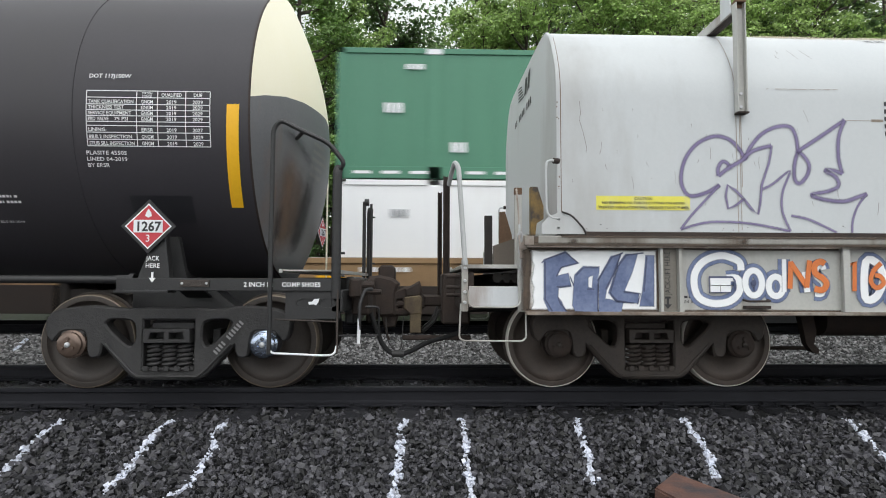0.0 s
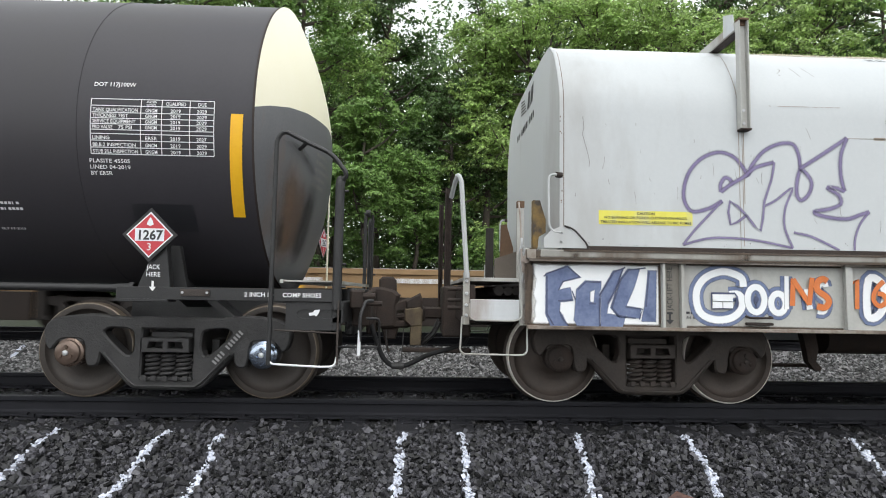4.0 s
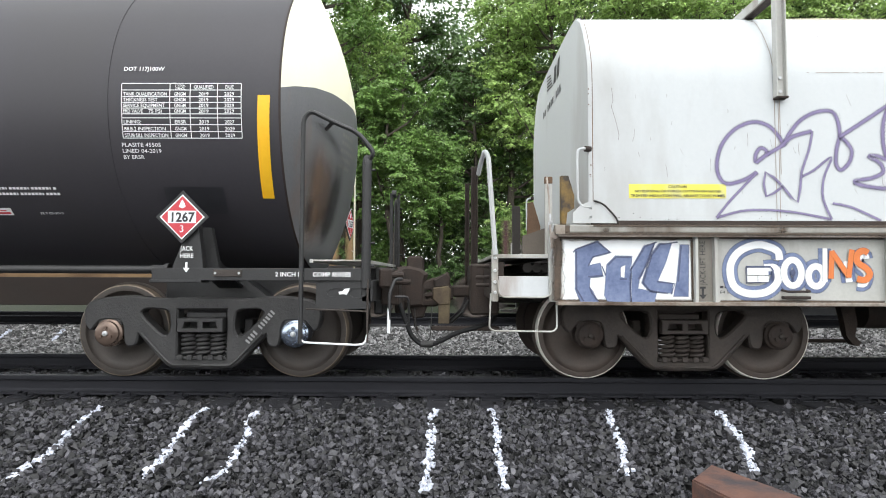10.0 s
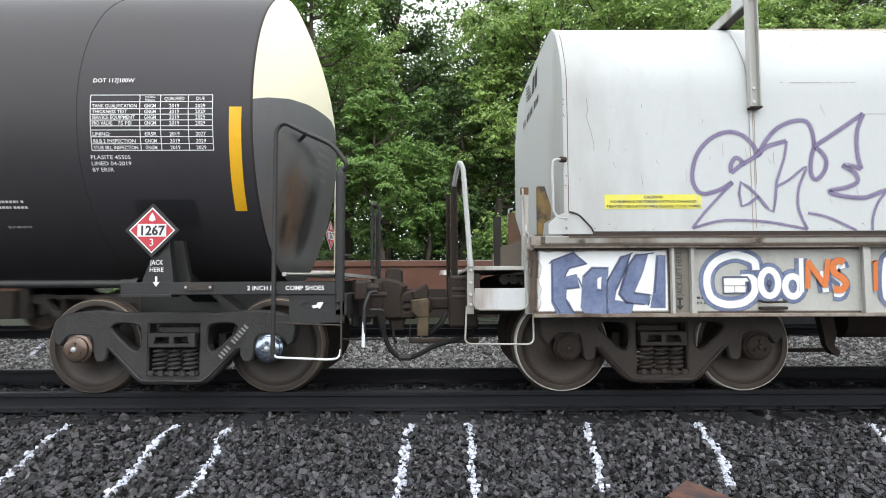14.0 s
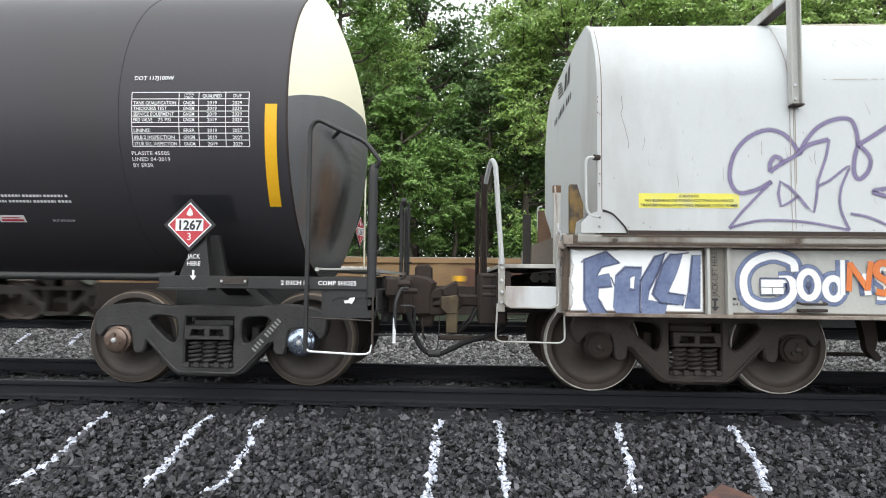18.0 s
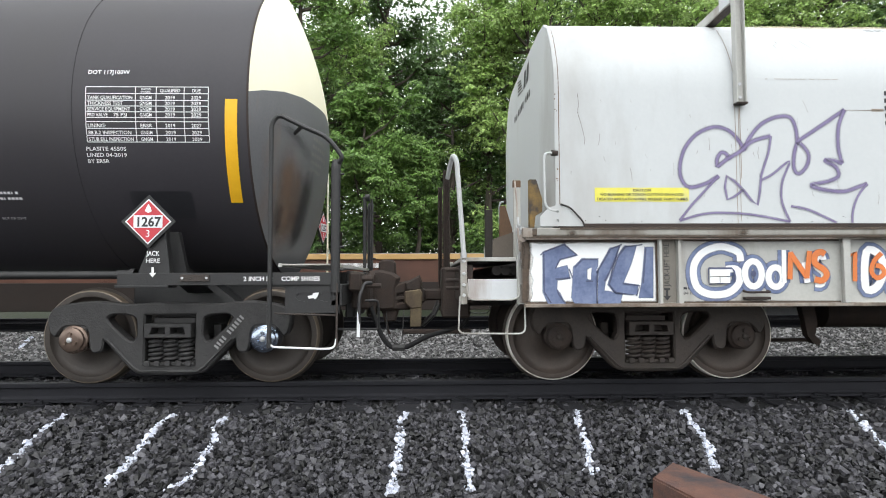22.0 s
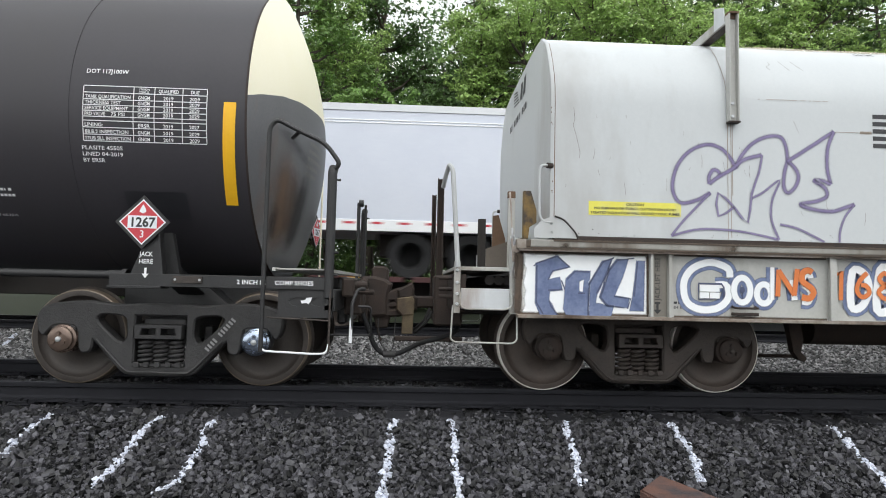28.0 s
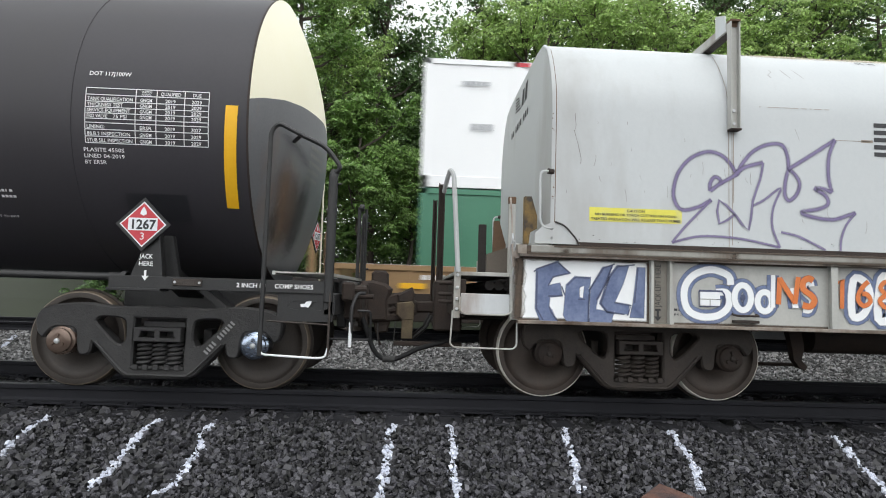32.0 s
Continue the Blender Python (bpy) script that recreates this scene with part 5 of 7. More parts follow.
    tube(bm, rounded([(0.275, -1.54, 1.2), (0.215, -1.54, 2.06), (0.185, -1.53, 2.12), (0.16, -1.42, 2.05), (0.14, -1.3, 1.95)], 0.06), 0.022)
    part("grab_post", bm, M_HOOD, car, "pale grey bent grab post", True)
    for x0, x1, y, z0, z1 in ((0.09, 0.15, 1.3, 0.7, 2.28), (0.14, 0.22, 0.45, 0.75, 2.35)):
        bm = bm_new()
        box(bm, x0, x1, y - 0.012, y + 0.012, z0, z1, 0.003)
        box(bm, x0, x0 + 0.014, y - 0.08, y + 0.012, z0, z1, 0.003), box(bm, x1 - 0.014, x1, y - 0.08, y + 0.012, z0, z1, 0.003)
        part("brake_mast", bm, M_RUST, car, "rusty brown channel upright")
    for z in (1.1, 1.0, 0.93):
        bm = bm_new()
        rod(bm, (0.12, -1.3, z), (0.24, -1.3, z), 0.018, 8)
        part("mast_bolt", bm, M_RUST, car)
    bm = bm_new()
    box(bm, 0.71, 0.81, 0.96, 1.04, 1.2, 1.93, 0.004)
    part("far_stake", bm, M_DARK, car)
    plate_y("end_gusset", [[(0.87, 1.45), (0.88, 1.95), (0.95, 1.96), (1.04, 1.65), (1.04, 1.45)]], 0.75, 0.8, M_GUSSET, car, "rusty brown gusset")
    plate_y("sloped_plate", [[(0.64, 1.2), (0.64, 1.43), (0.98, 1.55), (1.05, 1.55), (1.05, 1.2)]], -0.6, -0.5, mat("grey_brown_plate", (0.1, 0.085, 0.07), (0.15, 0.125, 0.105), 0.75, scale=5, fine=50, bump=0.2), car, "grey-brown sloped plate")
    bm = bm_new()
    box(bm, 0.75, 0.815, -1.32, -1.28, 1.2, 1.92, 0.003)
    post = part("winch_post", bm, M_SIDE, car, "weathered grey upright")
    bm = bm_new()
    box(bm, 0.747, 0.818, -1.325, -1.275, 1.86, 1.925, 0.004)
    part("post_cap", bm, M_GUSSET, post, "rusty brown cap")
    for k in range(7):
        z = 1.14 + 0.062 * k
        bm = bm_new()
        link = [(0.785 - 0.005 * k + 0.019 * math.cos(a) * (1 if k % 2 else 0.2), -1.545 + 0.019 * math.cos(a) * (0.2 if k % 2 else 1), z + 0.043 * math.sin(a)) for a in [i * math.tau / 10 for i in range(10)]]
        tube(bm, link, 0.009, 6, True)
        part("chain_link", bm, M_GALV, post, "", True)
    bm = bm_new()
    box(bm, 0.755, 0.82, -1.585, -1.54, 1.25, 1.34, 0.012)
    rod(bm, (0.787, -1.6, 1.37), (0.787, -1.53, 1.37), 0.036, 12)
    rod(bm, (0.76, -1.575, 1.3), (0.745, -1.575, 1.46), 0.009, 8)
    part("tensioner", bm, M_EDGE, post, "worn steel chain tensioner")
    bm = bm_new()
    tube(bm, [(0.75, -1.545, 1.56), (0.745, -1.54, 1.7), (0.735, -1.53, 1.82), (0.745, -1.45, 1.89), (0.76, -1.33, 1.9)], 0.008, 7)
    part("chain_rod", bm, M_EDGE, post, "worn steel rod", True)
    plate_y("rusty_wedge", [[(0.91, 1.47), (0.91, 1.945), (0.975, 1.945), (1.03, 1.76), (1.03, 1.64), (0.965, 1.6), (0.95, 1.47)]], -1.26, -1.18, mat("flaking_yellow_paint", (0.42, 0.25, 0.05), (0.5, 0.32, 0.09), 0.8, scale=9, fine=40, bump=0.3, stain=(0.07, 0.06, 0.055), amount=0.9), car, "flaking yellow rust-patched wedge")
    # hood corner bracket, grab irons
    plate_y("hood_bracket", [[(0.94, 1.472), (0.94, 1.56), (1.01, 1.63), (1.1, 1.665), (1.15, 1.66), (1.34, 1.472)], disc(1.09, 1.6, 0.014, None, 10), disc(1.09, 1.52, 0.014, None, 10)], -1.588, -1.608, M_HOOD, car, "pale grey corner bracket")
    for y in (-1.6, 1.6):
        bm = bm_new()
        tube(bm, rounded([(1.09, y, 2.12), (0.99, y, 2.12), (0.98, y, 2.05), (0.985, y, 1.66), (1.03, y, 1.61), (1.09, y, 1.61)], 0.06), 0.012)
        part("hood_grab", bm, M_HOOD, car, "", True)
        bm = bm_new()
        rod(bm, (1.05, y, 2.12), (1.1, y * 0.99, 2.12), 0.026, 10)
        part("grab_foot", bm, M_RUST, car)
    bm = bm_new()
    tube(bm, rounded([(1.12, -1.615, 1.665), (1.2, -1.615, 1.64), (1.31, -1.615, 1.52), (1.33, -1.615, 1.47)], 0.05), 0.008)
    part("bracket_cable", bm, M_DARK, car, "", True)
    # lashing ring under the panel
    bm = bm_new()
    box(bm, 2.72, 2.95, -1.635, -1.59, 0.825, 0.85, 0.004)
    tube(bm, rounded([(2.73, -1.59, 0.9), (2.73, -1.65, 0.89), (2.94, -1.65, 0.89), (2.94, -1.59, 0.9)], 0.03), 0.01)
    part("lashing_ring", bm, M_RUST, car, "rusty lashing ring")
    # brake gear beneath
    bm = bm_new()
    rod(bm, (4.25, -0.35, 0.64), (6.2, -0.35, 0.64), 0.17, 20)
    part("brake_cylinder", bm, M_RUST, car, "rusty brake cylinder under the floor", True)
    plate_y("hanger", [[(3.78, 0.8), (3.93, 0.8), (3.97, 0.55), (3.94, 0.42), (4.0, 0.36), (3.98, 0.32), (3.92, 0.34), (3.86, 0.42), (3.83, 0.6)]], -0.74, -0.66, M_RUST, car, "rusty curved hanger")
    bm = bm_new()
    rod(bm, (3.3, 0.3, 0.26), (4.6, 0.3, 0.26), 0.022, 8)
    part("brake_rod", bm, M_RUST, car)
    bm = bm_new()
    box(bm, 4.4, 4.85, 0.86, 0.92, 0.52, 0.62, 0.004)
    part("retainer_box", bm, M_GALV, car)
    build_bogie(car, 2.089, M_BOGIE_BR, M_WHEEL, M_RIM, (M_RUST, M_RUST))
    build_bogie(car, 12.9, M_BOGIE_BR, M_WHEEL, M_RIM, (M_RUST, M_RUST))
    build_coupler(car, 0.3, 1, M_RUST)
    paint_coil_car(car)
    return car


def paint_coil_car(car):
    # white ground of the first graffito, then its blue letters and dark outlines
    y = -SIDE_Y
    wob = random.Random(4)
    def sprayed(x0, x1, z0, z1, rough_):
        n = 14
        side = [(x0 + (x1 - x0) * k / n, z0 + wob.uniform(0, rough_ * 0.5)) for k in range(n)] + [(x1 - wob.uniform(0, rough_ * 0.5), z0 + (z1 - z0) * k / 8) for k in range(8)]
        return side + [(x1 - (x1 - x0) * k / n, z1 - wob.uniform(0, rough_)) for k in range(n)] + [(x0 + wob.uniform(0, rough_ * 1.5), z1 - (z1 - z0) * k / 8) for k in range(8)]

    sh = Sheet(on_side(y - 0.0022))
    sh.fill([sprayed(0.825, 1.965, 0.798, 1.345, 0.02)])
    sh.put("spray_fringe", mat("thin_white_overspray", (0.5, 0.49, 0.46), (0.66, 0.66, 0.66), 0.6, scale=9, fine=90, bump=0.02, stain=(0.36, 0.31, 0.26), amount=0.3), car, "thin overspray round the white ground")
    ring = sprayed(0.85, 1.955, 0.805, 1.332, 0.03)
    sh = Sheet(on_side(y - 0.0015))
    sh.fill([[(0.802, 0.797), (1.97, 0.797), (1.975, 1.351), (0.802, 1.351)]])
    sh.put("rust_margin", M_RUSTED, car, "rust-stained margin round the sprayed panel")
    sh = Sheet(on_side(y - 0.003))
    sh.fill([ring], 0.03)
    sh.put("white_ground", M_SPRAY_WHITE, car, "white sprayed ground of the graffiti")
    letters = [
        [[(0.97, 1.24), (1.15, 1.31), (1.26, 1.22), (1.11, 1.19), (1.07, 1.1), (1.17, 1.12), (1.19, 1.02), (1.08, 1.01), (1.07, 0.92), (1.1, 0.88), (1.15, 0.8), (1.01, 0.8), (0.97, 0.9)]],
        [[(1.24, 1.11), (1.31, 1.18), (1.44, 1.18), (1.42, 0.8), (1.24, 0.81), (1.22, 0.85)], [(1.34, 1.1), (1.4, 1.12), (1.39, 0.99), (1.34, 1.0)]],
        [[(1.45, 1.08), (1.56, 1.27), (1.64, 1.3), (1.56, 1.1), (1.5, 0.99), (1.49, 0.9), (1.65, 0.88), (1.63, 0.8), (1.45, 0.8)]],
        [[(1.62, 1.2), (1.69, 1.29), (1.78, 1.29), (1.72, 1.12), (1.66, 0.97), (1.79, 0.95), (1.78, 0.88), (1.6, 0.89), (1.54, 0.96)]],
        [[(1.87, 1.28), (1.93, 1.28), (1.92, 0.85), (1.81, 0.85), (1.84, 0.97)]],
    ]
    for loops in letters:
        sh = Sheet(on_side(y - 0.006))
        sh.fill(loops, 0.024)
        sh.put("blue_letter", M_SPRAY_BLUE, car, "slate blue sprayed letter")
    dark = M_SPRAY_DARK
    for k, path in enumerate((
        [(0.94, 1.22), (0.98, 1.25), (1.15, 1.31), (1.26, 1.22)], [(1.26, 1.22), (1.11, 1.18), (1.07, 1.1)], [(0.97, 1.23), (0.97, 0.9), (1.03, 0.8)],
        [(1.07, 1.01), (1.2, 1.02)], [(1.19, 1.1), (1.22, 1.02)], [(1.08, 0.92), (1.1, 0.87), (1.16, 0.79)], [(1.24, 1.11), (1.31, 1.18), (1.44, 1.18)],
        [(1.34, 0.99), (1.4, 0.99)], [(1.43, 1.06), (1.56, 1.27), (1.66, 1.31)], [(1.64, 1.3), (1.56, 1.1), (1.5, 0.99)], [(1.43, 1.04), (1.43, 0.8)],
        [(1.54, 0.96), (1.62, 1.2), (1.69, 1.29), (1.84, 1.31)], [(1.54, 0.96), (1.6, 0.89), (1.75, 0.87)], [(1.66, 0.97), (1.81, 0.95), (1.78, 0.86)], [(1.84, 0.97), (1.87, 1.28)],
    )):
        sh = Sheet(on_side(y - 0.009 - 0.0003 * k))
        sh.stroke(path, 0.004, False, 0, 0.006, 0.9)
        sh.put("graffiti_outline", dark, car, "dark sprayed outline")
    # second graffito: pale letters with blue edges, orange ones over them
    g = [(2.71, 1.16), (2.7, 1.23), (2.63, 1.27), (2.52, 1.29), (2.38, 1.24), (2.3, 1.14), (2.29, 1.02), (2.33, 0.92), (2.44, 0.87), (2.58, 0.88), (2.67, 0.94), (2.7, 1.02), (2.67, 1.09), (2.58, 1.09)]
    d = disc(3.02, 1.02, 0.065, 0.085, 16)
    stem = [(3.1, 1.26), (3.095, 0.97)]
    o = disc(2.82, 1.05, 0.075, 0.11, 16)
    s2 = [(3.45, 1.17), (3.44, 1.2), (3.39, 1.19), (3.38, 1.12), (3.45, 1.05), (3.43, 0.96), (3.37, 0.96)]
    n2 = [(3.28, 1.15), (3.3, 0.97)]
    big_d = [(3.84, 1.24), (3.82, 0.93), (3.92, 0.93), (3.99, 1.08), (3.95, 1.22)]
    big_e = [(4.2, 1.26), (4.1, 1.26), (4.06, 0.9), (4.2, 0.9)]
    big_e2 = [(4.08, 1.08), (4.18, 1.08)]
    for k, (path, w, closed) in enumerate(((g, 0.068, False), (d, 0.06, True), (stem, 0.045, False), (o, 0.06, True), (s2, 0.06, False), (n2, 0.06, False), (big_d, 0.075, True), (big_e, 0.08, False), (big_e2, 0.07, False))):
        sh = Sheet(on_side(y - 0.003 - 0.0006 * k))
        sh.stroke(path, w + 0.042, closed, 4, 0.02)
        sh.put("blue_edge", M_SPRAY_BLUE, car, "slate blue sprayed edge")
        sh = Sheet(on_side(y - 0.009 - 0.0006 * k))
        sh.stroke(path, w - 0.022, closed, 4, 0.017)
        sh.put("pale_letter", M_SPRAY_WHITE, car, "white sprayed letter")
    sh = Sheet(on_side(y - 0.015))
    sh.fill([disc(2.82, 1.05, 0.022, 0.03, 12)])
    sh.stroke([(2.82, 1.03), (2.82, 0.97)], 0.012, False, 0)
    sh.stroke([(2.42, 1.1), (2.63, 1.1), (2.65, 1.07), (2.65, 0.98)], 0.016, False, 0), sh.stroke([(2.42, 1.1), (2.42, 0.96), (2.62, 0.97)], 0.01, False, 0)
    sh.put_each("graffiti_outline", dark, car, "dark sprayed outlines")
    sh = Sheet(on_side(y - 0.017))
    sh.bar(2.43, 2.61, 1.03, 1.09), sh.bar(2.43, 2.515, 0.97, 1.022), sh.bar(2.523, 2.61, 0.97, 1.022)
    sh.put("white_box_motif", M_SPRAY_WHITE, car, "white sprayed box motif")
    for k, (path, w, fine) in enumerate((
        ([(3.14, 1.0), (3.155, 1.24)], 0.04, 0),
        ([(3.15, 1.235), (3.295, 1.015)], 0.04, 0),
        ([(3.29, 1.01), (3.325, 1.25)], 0.04, 0),
        ([(3.46, 1.22), (3.42, 1.24), (3.37, 1.21), (3.37, 1.14), (3.44, 1.09), (3.47, 1.04), (3.43, 0.99), (3.36, 1.0)], 0.05, 4),
        ([(3.67, 1.2), (3.73, 1.24), (3.72, 0.98)], 0.035, 0),
        ([(3.97, 1.23), (3.9, 1.16), (3.87, 1.07), (3.92, 1.01), (3.985, 1.05), (3.96, 1.11), (3.91, 1.12)], 0.036, 4),
        ([(4.13, 1.12), (4.08, 1.175), (4.13, 1.23), (4.18, 1.175), (4.135, 1.12)], 0.036, 4),
        ([(4.13, 1.115), (4.07, 1.06), (4.13, 1.0), (4.19, 1.06), (4.135, 1.115)], 0.036, 4),
    )):
        sh = Sheet(on_side(y - 0.019 - 0.0007 * k))
        sh.stroke(path, w - 0.004, False, fine, 0.009)
        sh.put("orange_letter", M_ORANGE, car, "orange sprayed letter over the white ones")
    # purple tag on the hood
    tag = [
        [(2.54, 1.92), (2.42, 1.85), (2.27, 1.82), (2.2, 1.91), (2.2, 2.04), (2.25, 2.18), (2.36, 2.3), (2.51, 2.36), (2.64, 2.33), (2.73, 2.24), (2.78, 2.14)],
        [(2.78, 2.16), (2.82, 2.25), (2.93, 2.38), (3.07, 2.45), (3.2, 2.45), (3.25, 2.35), (3.26, 2.23)],
        [(2.53, 2.0), (2.53, 2.07), (2.57, 2.13), (2.62, 2.11), (2.63, 2.06)],
        [(2.53, 2.0), (2.62, 2.07), (2.74, 2.14), (2.85, 2.23), (3.02, 2.28)],
        [(3.26, 2.23), (3.32, 2.18), (3.36, 2.1), (3.33, 2.0), (3.26, 1.94), (3.22, 2.0), (3.23, 2.13), (3.26, 2.23)],
        [(3.26, 2.23), (3.46, 2.36), (3.7, 2.52)],
        [(3.7, 2.52), (3.64, 2.37), (3.63, 2.18), (3.66, 2.03)],
        [(3.66, 2.03), (3.58, 2.06), (3.5, 2.06), (3.6, 2.0), (3.62, 1.92), (3.52, 1.87), (3.37, 1.84), (3.47, 1.8), (3.66, 1.78), (3.79, 1.82), (3.88, 1.85)],
        [(3.88, 1.85), (3.79, 1.74), (3.74, 1.61), (3.73, 1.5)],
        [(3.18, 1.65), (3.33, 1.62), (3.49, 1.55), (3.59, 1.5)],
        [(2.18, 1.52), (2.39, 1.58), (2.6, 1.59), (2.86, 1.57), (3.17, 1.51)],
        [(3.17, 1.51), (3.1, 1.69), (3.11, 1.87), (3.18, 2.05), (3.03, 1.94), (2.92, 1.88)],
    ]
    straight = [[(2.54, 1.92), (2.29, 1.66), (2.18, 1.52)], [(3.02, 2.28), (2.99, 2.12), (2.92, 1.92), (2.88, 1.66), (2.76, 1.79), (2.61, 1.92), (2.61, 1.71), (2.76, 1.8)]]
    for k, (path, w) in enumerate([(t, 0.026 if n < 8 else 0.017) for n, t in enumerate(tag)] + [(t, 0.018) for t in straight]):
        sh = Sheet(on_side(y - 0.0035 - 0.0004 * k))
        sh.stroke(path, w * 0.04, False, 4 if k < len(tag) else 2, w * (1.25 if w > 0.02 else 1.1), 0.86)
        sh.put("purple_tag_stroke", M_PURPLE, car, "purple sprayed stroke")
    # caution label
    sh = Sheet(on_side(y - 0.003))
    sh.bar(1.43, 2.27, 1.69, 1.815)
    label = sh.put("caution_label", M_LABEL, car, "faded yellow caution label")
    sh = Sheet(on_side(y - 0.006))
    sh.text("CAUTION", 1.85, 1.78, 0.032, 0.16, "CENTER", 0.02), sh.text("NO BURNING OR TORCH CUTTING ON HOOD", 1.85, 1.742, 0.032, 0.74, "CENTER", 0.02)
    sh.text("TREATED INSULATION WILL RELEASE TOXIC FUMES", 1.85, 1.702, 0.032, 0.81, "CENTER", 0.02)
    sh.put("caution_text", M_INK, label, "dark worn lettering")
    # dark bars at the far end of the tag
    sh = Sheet(on_side(y - 0.003))
    for k in range(5):
        sh.bar(4.07, 4.9, 2.38 + 0.068 * k, 2.42 + 0.068 * k)
    sh.put_each("logo_bar", M_INK, car, "dark horizontal logo bars")
    # worn marks on the shoulder of the hood
    sh = Sheet(lambda u, v: (u, -1.31 + 0.18 * v - 0.003, 3.36 + 0.12 * v + 0.004))
    for k in range(7):
        if k != 2:
            u = 4.16 + 0.11 * k
            sh.bar(u, u + 0.014, 0.0, 0.36), sh.bar(u + 0.05, u + 0.064, 0.0, 0.36), sh.bar(u + 0.014, u + 0.05, 0.14, 0.24)
    sh.put_each("roof_mark", M_INK, car, "worn dark mark on the hood's shoulder")
    sh = Sheet(lambda u, v: (u, -1.475 + 0.075 * v - 0.004, 3.11 + 0.13 * v + 0.003))
    for path in ([(3.18, 0.1), (3.16, 0.35), (3.2, 0.6), (3.19, 0.8)], [(3.3, 0.9), (3.37, 0.1)], [(3.42, 0.9), (3.5, 0.15)]):
        sh.stroke(path, 0.004, False, 2)
    sh.put_each("scratch", M_SCRATCH, car, "fine dark scratches in the paint")
    # yellowed runs along the crown and below the bracket
    for k, (u0, u1, v, soft, full) in enumerate(((2.8, 5.6, 0.8, 0.5, 0.5), (3.0, 3.9, 0.95, 0.4, 0.62), (4.0, 4.6, 0.9, 0.35, 0.6))):
        sh = Sheet(lambda u, v, k=k: (u, -1.31 + 0.18 * v - 0.0015 - 0.0005 * k, 3.36 + 0.12 * v + 0.0015 + 0.0005 * k))
        sh.stroke([(u0, v), ((u0 + u1) / 2, v + 0.05), (u1, v)], 0.05, False, 4, soft, full)
        sh.put("rust_stain", M_STAIN, car, "yellowish stain along the crown")
    # stencils on the sill
    sh = Sheet(lambda u, v: (2.045 - v, y - 0.012, 0.94 + u))
    sh.text("JACK-LIFT HERE", 0, -0.03, 0.07, 0.38)
    sh.bar(-0.03, -0.012, -0.03, 0.02)
    sh.bar(-0.08, -0.03, -0.015, 0.005), sh.fill([[(-0.08, -0.04), (-0.12, -0.005), (-0.08, 0.03)]])
    sh.put("jack_lift_stencil", M_INK, car, "dark vertical stencil")
    sh = Sheet(on_side(y - 0.0025))
    sh.text("84 IN", 2.2, 0.87, 0.035, 0.1)
    for k in range(3):
        sh.bar(2.2 + 0.04 * k, 2.23 + 0.04 * k, 0.915, 0.935)
    sh.put_each("sill_stencil", M_INK, car, "small dark stencil")
    # emblem and number bars on the end of the hood
    sh = Sheet(lambda u, v: (1.076, -u, v))
    for k in range(5):
        a, b = 3.23 + 0.04 * k, 3.248 + 0.04 * k
        sh.fill([[(-0.42, a + 0.05), (-0.05 - 0.03 * k, a), (-0.05 - 0.03 * k, b), (-0.42, b + 0.05)]])
    sh.fill([[(0.0, 3.23), (0.13, 3.22), (0.2, 3.4), (0.07, 3.41)]])
    sh.fill([[(0.19, 3.22), (0.32, 3.23), (0.39, 3.43), (0.26, 3.41)]])
    for k in range(11):
        if k not in (2, 7):
            sh.bar(-0.7 + 0.105 * k, -0.64 + 0.105 * k, 3.02, 3.1)
    sh.put_each("end_marking", M_INK, car, "dark emblem and marks")
    # scratches and rust runs
    rng = random.Random(12)
    sh = Sheet(on_side(y - 0.0022))
    for k in range(34):
        u, v = rng.uniform(1.2, 4.6), rng.uniform(1.7, 2.68)
        a, ln = rng.gauss(-1.5, 0.22), rng.choice((0.015, 0.03, 0.05, 0.11))
        bend = rng.gauss(0, 0.12)
        sh.stroke([(u, v), (u + ln * 0.5 * math.cos(a), v + ln * 0.5 * math.sin(a)), (u + ln * math.cos(a + bend), v + ln * math.sin(a + bend))], rng.uniform(0.0016, 0.0032), False, 0)
    sh.stroke([(1.29, 2.66), (1.3, 2.55), (1.285, 2.5), (1.32, 2.38), (1.35, 2.25), (1.345, 2.2)], 0.0035, False, 0)
    sh.put_each("scratch", M_SCRATCH, car, "fine dark scratches in the paint")
    sh = Sheet(on_side(y - 0.0112))
    for k in range(9):
        u, v, r_ = 1.082 + abs(rng.gauss(0, 0.012)), rng.uniform(1.52, 2.68), rng.uniform(0.003, 0.006)
        sh.add(disc(u, v, r_, r_ * rng.uniform(0.8, 2.4), 7), [tuple(range(7))])
    sh.put_each("rust_chip", M_GUSSET, car, "small rust chip at the hood edge")
    sh = Sheet(on_side(y - 0.0024))
    for k in range(26):
        u, v, r_ = rng.uniform(1.15, 4.8), 1.5 + abs(rng.gauss(0, 0.03)), rng.uniform(0.0015, 0.004)
        sh.add(disc(u, v, r_ * rng.uniform(0.8, 2.0), r_, 7), [tuple(range(7))])
    sh.put_each("rust_chip", M_RUST, car, "small rust chip along the hood foot")
